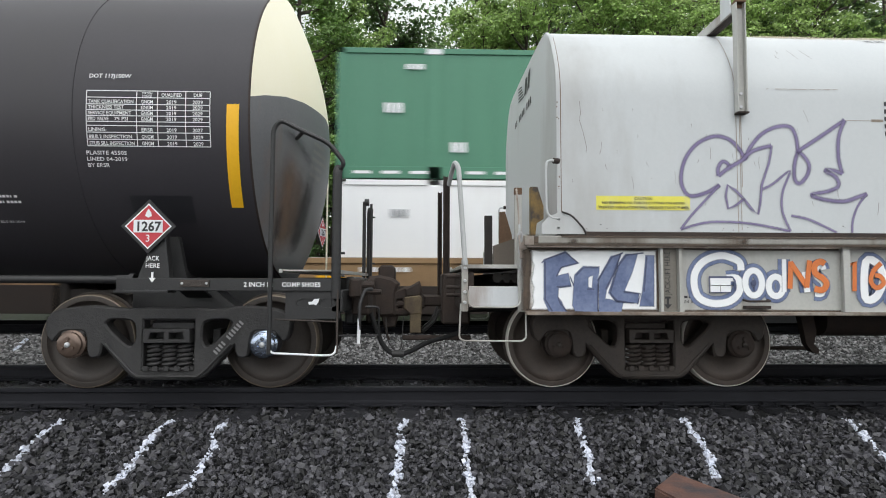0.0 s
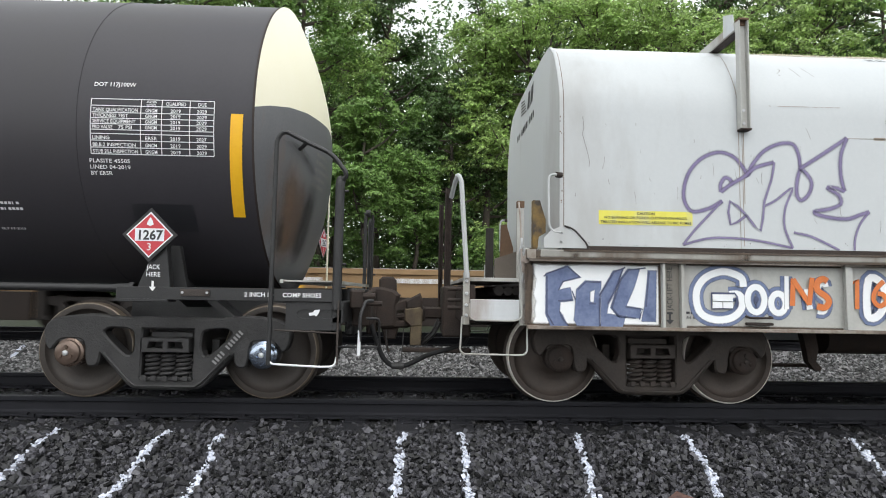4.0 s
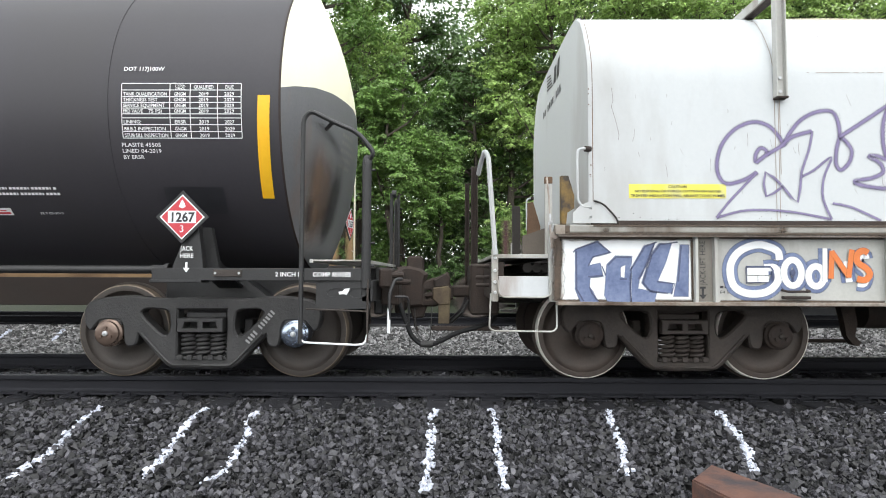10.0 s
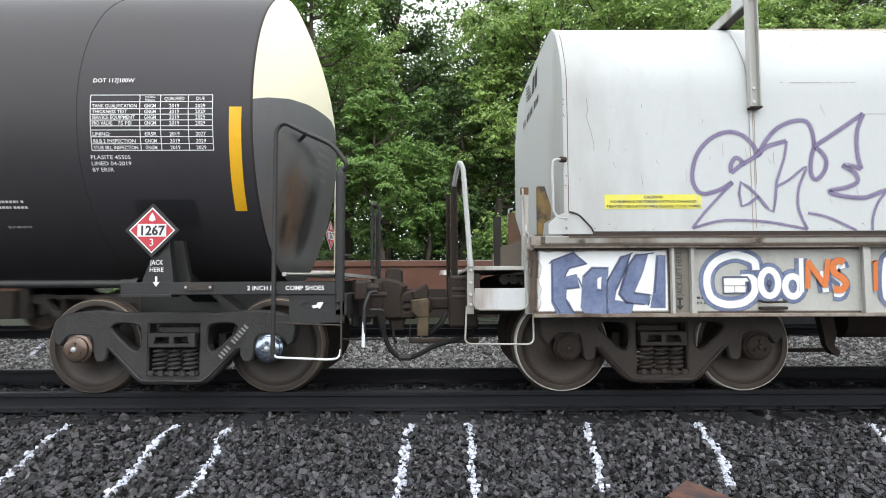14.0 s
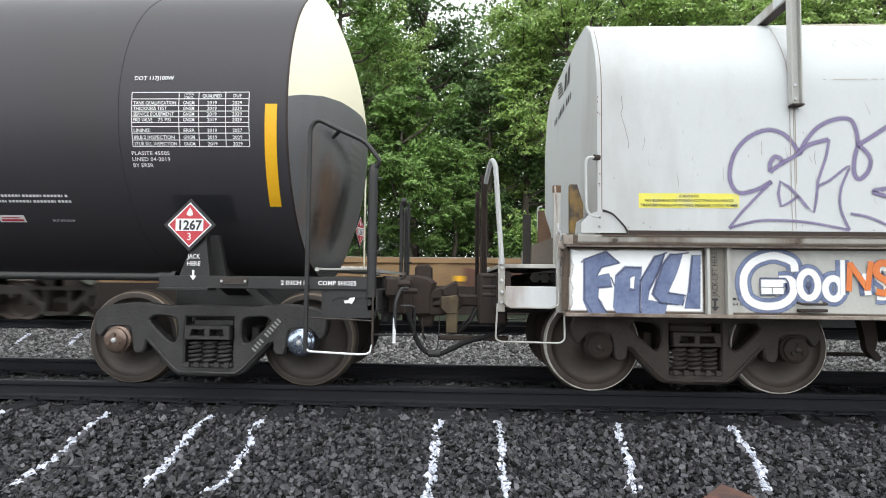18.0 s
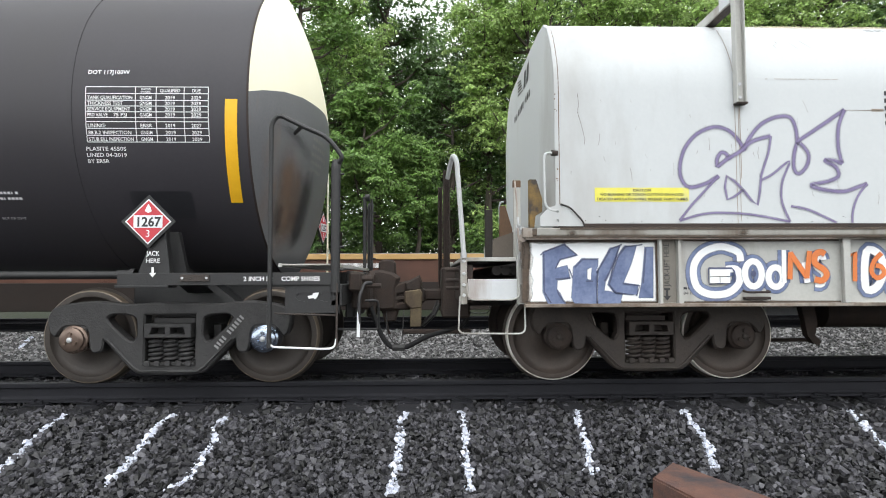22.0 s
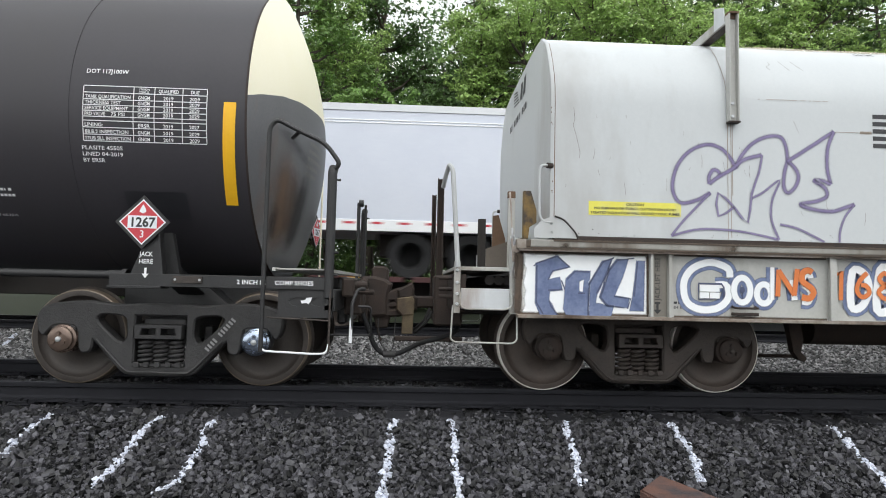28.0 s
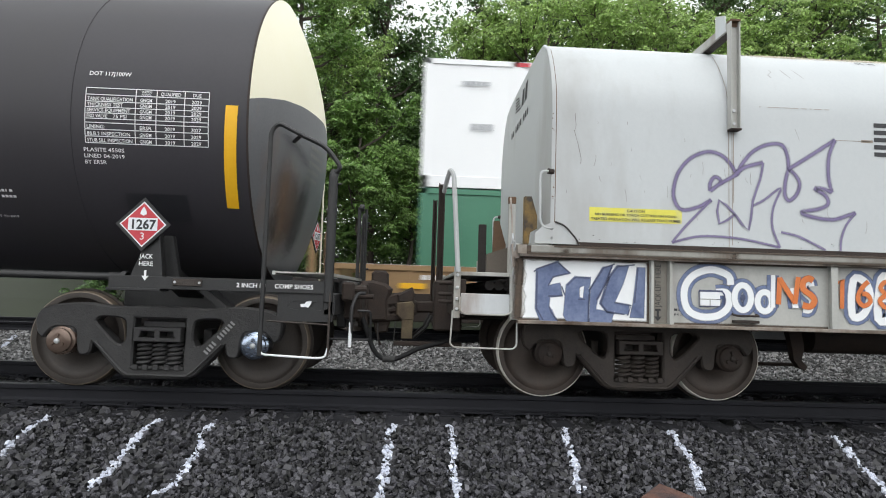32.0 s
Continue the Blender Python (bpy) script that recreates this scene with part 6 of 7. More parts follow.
    # grime smeared along the edges of the white panel
    for k, (path, w, soft) in enumerate((
        ([(0.8, 0.8), (0.803, 1.05), (0.801, 1.2), (0.806, 1.35)], 0.01, 0.06),
        ([(0.8, 1.35), (1.2, 1.352), (1.6, 1.35), (1.97, 1.352)], 0.01, 0.035),
        ([(0.8, 0.797), (1.3, 0.799), (1.97, 0.797)], 0.008, 0.028),
        ([(0.805, 1.34), (0.825, 1.29), (0.82, 1.2), (0.81, 1.1)], 0.01, 0.05),
        ([(1.965, 0.82), (1.967, 1.1), (1.963, 1.33)], 0.004, 0.022),
        ([(2.2, 0.8), (2.7, 0.803), (3.6, 0.8)], 0.002, 0.02),
        ([(2.2, 1.35), (2.8, 1.346), (3.6, 1.35)], 0.002, 0.018),
    )):
        sh = Sheet(on_side(y - 0.0046 - 0.0005 * k))
        sh.stroke(path, w, False, 4, soft, 0.86)
        sh.put("grime_smear", M_GRIME, car, "brown grime smeared at the panel's edge")
    for k, (path, w, soft, full) in enumerate((
        ([(0.79, 1.41), (0.84, 1.412), (0.9, 1.41)], 0.03, 0.05, 0.9),
        ([(0.8, 1.375), (1.6, 1.377), (2.6, 1.374), (3.8, 1.377), (4.8, 1.375)], 0.003, 0.026, 0.86),
        ([(1.1, 1.445), (1.9, 1.446), (2.9, 1.444), (4.8, 1.446)], 0.003, 0.016, 0.86),
        ([(1.2, 1.43), (1.21, 1.38)], 0.01, 0.05, 0.7),
        ([(2.7, 1.44), (2.71, 1.38)], 0.01, 0.06, 0.75),
    )):
        sh = Sheet(on_side(y - 0.0785 - 0.0005 * k))
        sh.stroke(path, w, False, 4, soft, full)
        sh.put("grime_smear", M_GRIME, car, "dark grime along the top chord")
    sh = Sheet(on_side(y - 0.0016))
    for u, w, z0 in ((2.748, 0.007, 1.9), (2.735, 0.006, 1.52)):
        sh.bar(u - w / 2, u + w / 2, z0, 2.57)
    sh.bar(3.68, 4.06, 2.514, 2.519), sh.bar(3.95, 4.06, 2.505, 2.53), [sh.bar(u, u + w, 2.796, 2.801) for u, w in ((2.99, 0.02), (3.07, 0.12), (3.2, 0.16), (3.39, 0.05), (3.47, 0.02), (3.51, 0.07), (3.6, 0.05))]
    sh.put_each("rust_run", M_RUSTLINE, car, "rusty run below the bracket")


build_coil_car()

# ---- air hose between the cars ----
def build_hose():
    hose = thing("air_hose", -0.43, -0.35, 0.26, "sagging black rubber air hose coupled between the cars", "air hose")
    bm = bm_new()
    tube(bm, rounded([(-0.68, -0.33, 0.78), (-0.66, -0.35, 0.7), (-0.6, -0.35, 0.54), (-0.53, -0.35, 0.36), (-0.43, -0.35, 0.27), (-0.31, -0.35, 0.27), (-0.19, -0.35, 0.32), (-0.07, -0.35, 0.39), (0.06, -0.35, 0.43), (0.22, -0.34, 0.47), (0.36, -0.3, 0.52), (0.4, -0.28, 0.66)], 0.08, 4), 0.026, 10)
    part("hose", bm, M_RUBBER, hose, "", True)
    bm = bm_new()
    rod(bm, (-0.43, -0.35, 0.275), (-0.3, -0.35, 0.275), 0.036, 12)
    part("gladhand", bm, M_BOGIE, hose)
    bm = bm_new()
    tube(bm, rounded([(-0.5, -0.3, 0.66), (-0.49, -0.32, 0.42), (-0.4, -0.34, 0.3), (-0.33, -0.33, 0.32), (-0.31, -0.3, 0.68)], 0.06, 3), 0.006, 6)
    part("support_chain", bm, M_BOGIE, hose)


build_hose()

# ---- the passing train: every car is built about its own middle, at track height, and keyed in motions() ----
TRACK_Y, TRACK_Z, SPEED = 7.03, 0.07, 19.3
MOVING = []


def moving(ob, u):
    """u: the car's place along the train, the x at which its middle stands at the start of the clip."""
    MOVING.append((ob, u * 1.0105))
    return ob


def local_thing(name, label, category, group):
    return thing(name, 0, 0, 0, label, category, group)


def far_wheel(car):
    bm = bm_new()
    lathe(bm, [(0.0, 0.82), (0.38, 0.79), (0.45, 0.82), (0.457, 0.81), (0.48, 0.7), (0.0, 0.69)], (0, 0, 0.457), "Y", 24)
    return part("wheel", bm, M_WHEEL, car)


def far_wheel_near(car):
    bm = bm_new()
    lathe(bm, [(0.0, -0.82), (0.38, -0.79), (0.45, -0.82), (0.457, -0.81), (0.48, -0.7), (0.0, -0.69)], (0, 0, 0.457), "Y", 24)
    return part("wheel", bm, M_WHEEL, car)


def far_frame(car):
    loops = [[(a, 0.457 + b) for a, b in lp] for lp in [FRAME_OUT] + FRAME_HOLES]
    return plate_y("side_frame", loops, -0.065, 0.065, M_DARK, car)


def far_bolster(car):
    bm = bm_new()
    box(bm, -0.25, 0.25, -0.9, 0.9, 0.4, 0.75)
    return part("bolster", bm, M_DARK, car)


def bogie_block(car, x):
    for dx in (-0.89, 0.89):
        share("far_wheel", "wheel", far_wheel, car, (x + dx, 0, 0))
        share("near_wheel", "wheel", far_wheel_near, car, (x + dx, 0, 0))
    for y in (-1.015, 1.015):
        share("far_frame", "side_frame", far_frame, car, (x, y, 0))
    share("far_bolster", "bolster", far_bolster, car, (x, 0, 0))


def well_car(length, paint, rail, label, patches=(), seed=0, rim=1.48, posts=True, floor=0.36):
    rng = random.Random(seed)
    car = local_thing("well_car", label, "well car", "well cars of the passing train")
    L = length / 2
    w = L - 2.05
    for s in (-1, 1):
        y = 1.29 * s
        bm = bm_new()
        box(bm, -w, w, y - 0.05, y + 0.05, 0.32, rim - 0.12)
        part("well_side", bm, paint, car)
        bm = bm_new()
        box(bm, -w - 0.6, w + 0.6, y - 0.09, y + 0.09, rim - 0.12, rim, 0.01)
        part("top_chord", bm, rail, car)
        bm = bm_new()
        box(bm, -w, w, y - 0.1, y + 0.1, 0.28, 0.88, 0.01)
        part("bottom_chord", bm, M_LOWSIDE, car)
        for k in range(9):
            x = -w + 2 * w * (k + 0.5) / 9
            bm = bm_new()
            box(bm, x - 0.05, x + 0.05, y, y + 0.085 * s, 0.88, rim - 0.12, 0.01)
            part("side_post", bm, paint, car)
        bm = bm_new()
        box(bm, -w - 0.6, w + 0.6, y + 0.06 * s, y + 0.088 * s, rim + 0.001, rim + 0.012)
        part("worn_edge", bm, M_EDGE, car, "bright worn edge of the top chord")
        sh = Sheet(lambda a, b: (a, y + 0.0945 * s, b))
        for x in (-w + 1.6, -w * 0.4, w * 0.35, w - 2.2):
            x += rng.uniform(-0.5, 0.5)
            n, gap = rng.randint(3, 6), rng.uniform(0.16, 0.24)
            for k in range(n):
                sh.bar(x + gap * k, x + gap * k + gap * 0.7, rim - 0.3, rim - 0.2)
        sh.put_each("stencil_bar", M_WHITE_DULL, car, "white stencil marks")
        for x in (-w + 0.8, 0.3, w - 0.6):
            sh = Sheet(lambda a, b: (a, y + 0.094 * s, b))
            sh.bar(x, x + 0.55, rim - 0.5, rim - 0.38)
            sh.put("reflector", M_YELLOW, car, "yellow reflector strip")
        if s < 0:
            for x0, x1, m in patches:
                sh = Sheet(lambda a, b: (a, y - 0.096, b))
                n = 7
                lo = [(x0 + (x1 - x0) * k / n, 0.5 + rng.uniform(0, 0.18)) for k in range(n + 1)]
                hi = [(x0 + (x1 - x0) * k / n, rim - 0.17 - rng.uniform(0, 0.2)) for k in range(n, -1, -1)]
                sh.add(lo + hi, [(i, i + 1, 2 * n - i, 2 * n + 1 - i) for i in range(n)])
                sh.put("graffiti_patch", m, car, "sprayed graffiti patch")
    bm = bm_new()
    for k in range(7):
        x = -w + 2 * w * k / 6
        box(bm, x - 0.2, x + 0.2, -1.24, 1.24, floor - 0.08, floor)
    part("well_floor", bm, M_DARK, car)
    for e in (-1, 1):
        bm = bm_new()
        box(bm, e * w, e * (L - 0.15), -1.25, 1.25, 0.95, 1.15, 0.01)
        box(bm, e * (w - 0.1), e * (w + 0.15), -1.25, 1.25, 0.3, 1.15, 0.01)
        part("end_platform", bm, M_DARK, car)
        bm = bm_new()
        box(bm, e * (w + 0.5), e * (w + 0.75), -1.3, 1.3, 1.15, rim, 0.01)
        part("end_bulkhead", bm, paint, car)
        bm = bm_new()
        box(bm, e * (L - 0.2), e * (L + 0.05), -0.15, 0.15, 0.75, 0.98, 0.02)
        part("coupler", bm, M_DARK, car)
        if posts:
            for y in (-1.18, 1.0):
                bm = bm_new()
                box(bm, e * (L - 1.0), e * (L - 0.86), y - 0.05, y + 0.05, 1.1, 2.35, 0.01)
                part("end_post", bm, paint, car)
        bogie_block(car, e * (L - 0.95))
    return car


def rib_mesh(c, h, paint):
    bm = bm_new()
    box(bm, -0.03, 0.03, -0.013, 0.013, 0.27, h - 0.13)
    return part("side_rib", bm, paint, c)


def container(paint, label, marks, w=8.075):
    c = local_thing("shipping_container", label, "container", "containers on the passing train")
    h = 2.9
    bm = bm_new()
    box(bm, -w + 0.06, w - 0.06, -1.26, 1.26, 0.06, h - 0.06)
    part("box_body", bm, paint, c)
    for s in (-1, 1):
        for z0, z1, nm in ((0.0, 0.26, "bottom_rail"), (h - 0.12, h, "top_rail")):
            bm = bm_new()
            box(bm, -w, w, s * 1.22, s * 1.295, z0, z1, 0.008)
            part(nm, bm, paint, c)
        for x in (-w + 0.08, -5.95, 5.95, w - 0.08):
            wide = 0.16 if abs(x) < 7 else 0.08
            bm = bm_new()
            box(bm, x - wide, x + wide, s * 1.23, s * 1.295, 0.0, h, 0.008)
            part("corner_post", bm, paint, c)
        for k in range(26):
            x = -w + 0.35 + (2 * w - 0.7) * k / 25
            if abs(abs(x) - 5.95) < 0.26:
                continue
            share(("rib", paint.name), "side_rib", lambda c: rib_mesh(c, h, paint), c, (x, s * 1.262, 0))
    bm = bm_new()
    box(bm, -w, w, -1.27, 1.27, h - 0.1, h - 0.02)
    part("roof", bm, paint, c)
    for x in (-6.0, 6.0):
        for y in (-1.15, 1.15):
            bm = bm_new()
            box(bm, x - 0.09, x + 0.09, y - 0.08, y + 0.08, -0.062, 0.0, 0.004)
            part("twist_lock", bm, M_DARK, c)
    for layer, (m, shapes, nm) in enumerate(marks):
        sh = Sheet(on_side(-1.3 - 0.003 * layer))
        for kind, *a in shapes:
            if kind == "bar":
                sh.bar(*a)
            elif kind == "disc":
                sh.fill([disc(*a)])
            else:
                sh.add(a[0], [tuple(range(len(a[0])))])
        sh.put_each(nm[:-1], m, c) if nm.endswith("s") else sh.put(nm, m, c)
    return c


def trailer(paint, label, marks, skirt=False):
    t = local_thing("semi_trailer", label, "trailer", "trailers on the passing train")
    w, h = 8.075, 2.81
    bm = bm_new()
    box(bm, -w, w, -1.27, 1.27, 0.0, h, 0.03)
    part("body", bm, paint, t)
    for s in (-1, 1):
        bm = bm_new()
        box(bm, -w, w, s * 1.26, s * 1.295, 0.0, 0.25, 0.006)
        rail = part("bottom_rail", bm, M_CWHITE, t)
        for z in (h - 0.42, h - 0.36):
            bm = bm_new()
            box(bm, -w, w, s * 1.265, s * 1.285, z - 0.012, z + 0.012, 0.003)
            part("side_band", bm, M_CWHITE, t)
        sh = Sheet(lambda a, b: (a, s * 1.2975, b))
        for k in range(26):
            sh.bar(-w + 0.3 + 0.6 * k, -w + 0.55 + 0.6 * k, 0.15, 0.2)
        sh.put_each("reflector", M_RED, rail)
        bm = bm_new()
        box(bm, -w, w, s * 1.25, s * 1.29, h - 0.16, h, 0.006)
        part("top_rail", bm, M_GALV, t)
        for k in range(13):
            x = -w + 0.6 + k * (2 * w - 1.2) / 12
            bm = bm_new()
            box(bm, x - 0.015, x + 0.015, s * 1.26, s * 1.276, 0.26, h - 0.44)
            part("seam", bm, paint, t)
        if skirt:
            bm = bm_new()
            turned_box(bm, (-0.6, 1.2 * s, -0.42), (8.0, 0.03, 0.8), Matrix.Identity(3))
            part("skirt", bm, paint, t)
    for x in (-w + 2.97, -w + 4.3):
        for s in (-1, 1):
            bm = bm_new()
            lathe(bm, [(0.0, 0.75 * s), (0.2, 0.78 * s), (0.28, 1.0 * s), (0.3, 1.18 * s), (0.48, 1.22 * s), (0.51, 1.15 * s), (0.51, 0.75 * s), (0.0, 0.74 * s)], (x, 0, -0.52), "Y", 28)
            part("tyre", bm, M_RUBBER, t, "", True)
    bm = bm_new()
    box(bm, -w + 2.2, -w + 5.0, -0.5, 0.5, -0.5, 0.0)
    part("axle_frame", bm, M_DARK, t)
    for m, shapes, nm in marks:
        sh = Sheet(on_side(-1.29))
        for kind, *a in shapes:
            sh.bar(*a) if kind == "bar" else sh.add(a[0], [tuple(range(len(a[0])))])
        sh.put(nm, m, t)
    return t


def spine_car(length, label):
    car = local_thing("spine_car", label, "spine car", "spine cars of the passing train")
    L = length / 2
    bm = bm_new()
    box(bm, -L + 0.3, L - 0.3, -0.35, 0.35, 0.55, 1.0, 0.02)
    part("spine", bm, M_DARK, car)
    for x in (-L + 2.2, -L + 4.4, L - 2.0):
        bm = bm_new()
        box(bm, x - 1.0, x + 1.0, -1.3, 1.3, 1.0, 1.12, 0.01)
        part("tyre_platform", bm, M_BROWN, car)
        bm = bm_new()
        box(bm, x - 0.3, x + 0.3, -1.305, -1.3, 1.02, 1.1)
        part("platform_stripe", bm, M_YELLOW, car)
    bm = bm_new()
    box(bm, L - 2.6, L - 2.2, -0.5, 0.5, 1.1, 2.2, 0.02)
    part("hitch", bm, M_BROWN, car)
    for e in (-1, 1):
        bogie_block(car, e * (L - 0.9))
        bm = bm_new()
        box(bm, e * (L - 0.4), e * (L + 0.3), -0.15, 0.15, 0.75, 0.95)
        part("coupler", bm, M_DARK, car)
    return car


def build_train():
    blue = mat("pale_blue_graffiti", (0.3, 0.55, 0.68), (0.4, 0.66, 0.76), 0.6)
    teal = mat("teal_graffiti", (0.12, 0.36, 0.33), (0.2, 0.45, 0.4), 0.6)
    pale = mat("pale_green_graffiti", (0.5, 0.56, 0.42), (0.62, 0.66, 0.52), 0.6)
    lilac = mat("lilac_graffiti", (0.42, 0.38, 0.36), (0.5, 0.47, 0.46), 0.6)

    def place_well(u0, u1, paint, rail, label, patches=(), seed=0, rim=1.48):
        moving(well_car(abs(u0 - u1), paint, rail, label, patches, seed, rim), (u0 + u1) / 2)

    tan = "empty well car with sun-bleached tan sides and sprayed patches"
    brown = "empty well car with oxide brown sides"
    redtan = "empty well car with faded red-brown sides"
    # five short units
    edges = [-51.5, -67.7, -82.5, -97.3, -112.3, -129.2]
    for k, (a, b) in enumerate(zip(edges, edges[1:])):
        place_well(a, b, M_TAN, M_TAN, tan, [(-1, 2.5, M_WHITE)] if k == 3 else [(2, 4, M_CCREAM)] if k == 0 else (), k)
    edges = [-131.6, -151.3, -170.4, -190.7]
    for k, (a, b) in enumerate(zip(edges, edges[1:])):
        place_well(a, b, M_BROWN, M_BROWN, brown, (), 10 + k)
    edges = [-192.6, -212.4, -231.4, -252.4]
    for k, (a, b) in enumerate(zip(edges, edges[1:])):
        place_well(a, b, M_TAN, M_TAN, tan, [[(-5.5, -2.2, blue), (-6.8, -5.5, M_WHITE)], [(2.5, 6, M_WHITE)], [(3.2, 6.6, M_WHITE)]][k], 20 + k)
    edges = [-254.6, -274.2, -293.3, -314.0]
    for k, (a, b) in enumerate(zip(edges, edges[1:])):
        place_well(a, b, M_REDTAN, M_REDTAN, redtan, (), 30 + k)
    edges = [-315.6, -334.8, -353.9, -374.6]
    for k, (a, b) in enumerate(zip(edges, edges[1:])):
        place_well(a, b, M_TAN, M_TAN, tan, [[(-3.4, 0.5, teal), (6, 7.5, M_WHITE)], [(3, 6.6, lilac), (0.5, 2, M_REDTAN)], [(2, 6.2, pale)]][k], 40 + k)
    edges = [-376.4, -396.0, -415.2, -435.4]
    for k, (a, b) in enumerate(zip(edges, edges[1:])):
        place_well(a, b, M_REDTAN, M_TANL, "empty well car with dark rusty sides and tan top rail", (), 50 + k)

    def stack(front, rear, top, low, tl, ll, tm, lm, rail=M_TAN):
        mid = (front + rear) / 2
        moving(well_car(22.6, M_DARK if rail is M_DARK else M_TAN, rail, "loaded well car carrying two stacked containers", (), int(-mid), floor=0.225), mid)
        c = moving(container(low, ll, lm), mid)
        c["z"] = 0.36
        c = moving(container(top, tl, tm), mid)
        c["z"] = 3.29

    def letters(x0, x1, n, z0, z1, slant=0.0, fill=0.74):
        p = (x1 - x0) / n
        return [("poly", [(x0 + p * k, z0), (x0 + p * k + p * fill, z0), (x0 + p * k + p * fill + slant, z1), (x0 + p * k + slant, z1)]) for k in range(n)]

    def frame_block(x0, x1, z0, z1, slant, t):
        """A slanted block with an open middle, as a plain sign."""
        def p(x, z):
            return (x + slant * (z - z0) / (z1 - z0), z)
        return [("poly", [p(x0, z0), p(x0 + t, z0), p(x0 + t, z1), p(x0, z1)]), ("poly", [p(x1 - t, z0), p(x1, z0), p(x1, z1), p(x1 - t, z1)]), ("poly", [p(x0 + t, z1 - t), p(x1 - t, z1 - t), p(x1 - t, z1), p(x0 + t, z1)]), ("poly", [p(x0 + t, z0), p(x1 - t, z0), p(x1 - t, z0 + t), p(x0 + t, z0 + t)])]

    def hexagon(x, z):
        return [("poly", [(x + 0.7 * math.sin(k * math.pi / 3), z + 0.66 * math.cos(k * math.pi / 3)) for k in range(6)])]

    def hex_mark(x, z):
        return [("bar", x - 0.26, x - 0.11, z - 0.33, z + 0.33), ("bar", x + 0.11, x + 0.26, z - 0.33, z + 0.33), ("bar", x - 0.11, x + 0.11, z - 0.07, z + 0.07)]

    def ring_arc(x, z, r, w, a0, a1, n=14):
        cut = [radians(a0 + (a1 - a0) * k / n) for k in range(n + 1)]
        return [("poly", [(x + r * math.cos(a), z + r * math.sin(a)), (x + r * math.cos(b), z + r * math.sin(b)), (x + (r - w) * math.cos(b), z + (r - w) * math.sin(b)), (x + (r - w) * math.cos(a), z + (r - w) * math.sin(a))]) for a, b in zip(cut, cut[1:])]

    dashes = [("bar", -7.72 + 0.62 * k, -7.33 + 0.62 * k, 0.1, 0.165) for k in range(25) if abs(abs(-7.52 + 0.62 * k) - 5.95) > 0.3]
    navy = mat("navy_logo", (0.05, 0.06, 0.25), (0.08, 0.09, 0.3), 0.5)
    grey_print = mat("grey_print", (0.3, 0.31, 0.33), (0.4, 0.41, 0.43), 0.6)
    rear_marks = [(M_WHITE, letters(-7.05, -6.62, 4, 1.45, 1.67), "unit_mark"), (M_WHITE, letters(-6.59, -6.16, 5, 2.42, 2.54), "unit_mark"), (M_WHITE, letters(-5.59, -5.22, 3, 0.58, 0.8), "unit_mark"), (M_WHITE, [("bar", -6.13, -5.78, 2.76, 2.88)], "corner_mark")]
    stack(-2.08 + 16.15, -2.08, M_CGREEN, M_CWHITE, "green ribbed shipping container stacked on a white one", "white ribbed shipping container in a well car", [(M_WHITE, dashes, "rail_dashes")] + rear_marks, [(grey_print, letters(-6.9, -6.5, 4, 2.1, 2.25), "unit_mark")])
    stack(-8.9, -24.95, M_CWHITE, M_CWHITE, "white shipping container with a navy logo", "white shipping container with a red and black logo", [
        (navy, frame_block(0.86, 1.24, 1.58, 2.0, 0.0, 0.11) + frame_block(1.3, 1.66, 1.58, 2.0, 0.0, 0.12) + frame_block(1.72, 2.1, 1.58, 2.0, 0.0, 0.11), "logo_bars"), (navy, letters(2.2, 4.4, 8, 1.58, 1.9, 0.0, 0.7), "logo_bars"),
        (M_RED, ring_arc(1.22, 1.82, 0.69, 0.07, 60, 140) + ring_arc(1.22, 1.82, 0.69, 0.07, 225, 285), "logo_ring"), (grey_print, ring_arc(1.22, 1.82, 0.68, 0.03, 140, 225), "logo_arc"),
        (M_RED, [("bar", -5.98, -5.8, 2.74, 2.88), ("bar", 5.85, 6.03, 2.74, 2.88)], "corner_marks"), (grey_print, letters(-5.4, -3.2, 14, 2.42, 2.5), "small_print"), (grey_print, letters(-5.4, -5.0, 3, 0.95, 1.03), "small_print")], [
        (M_INK, letters(2.35, 4.6, 8, 1.56, 1.9, 0.0, 0.7), "logo_bars"), (M_RED, frame_block(0.89, 1.32, 1.56, 2.04, 0.0, 0.14) + frame_block(1.37, 1.8, 1.56, 2.04, 0.0, 0.14) + frame_block(1.85, 2.28, 1.56, 2.04, 0.0, 0.14), "logo_bars"), (M_RED, [("bar", 5.85, 6.03, 2.7, 2.84)], "corner_mark")])
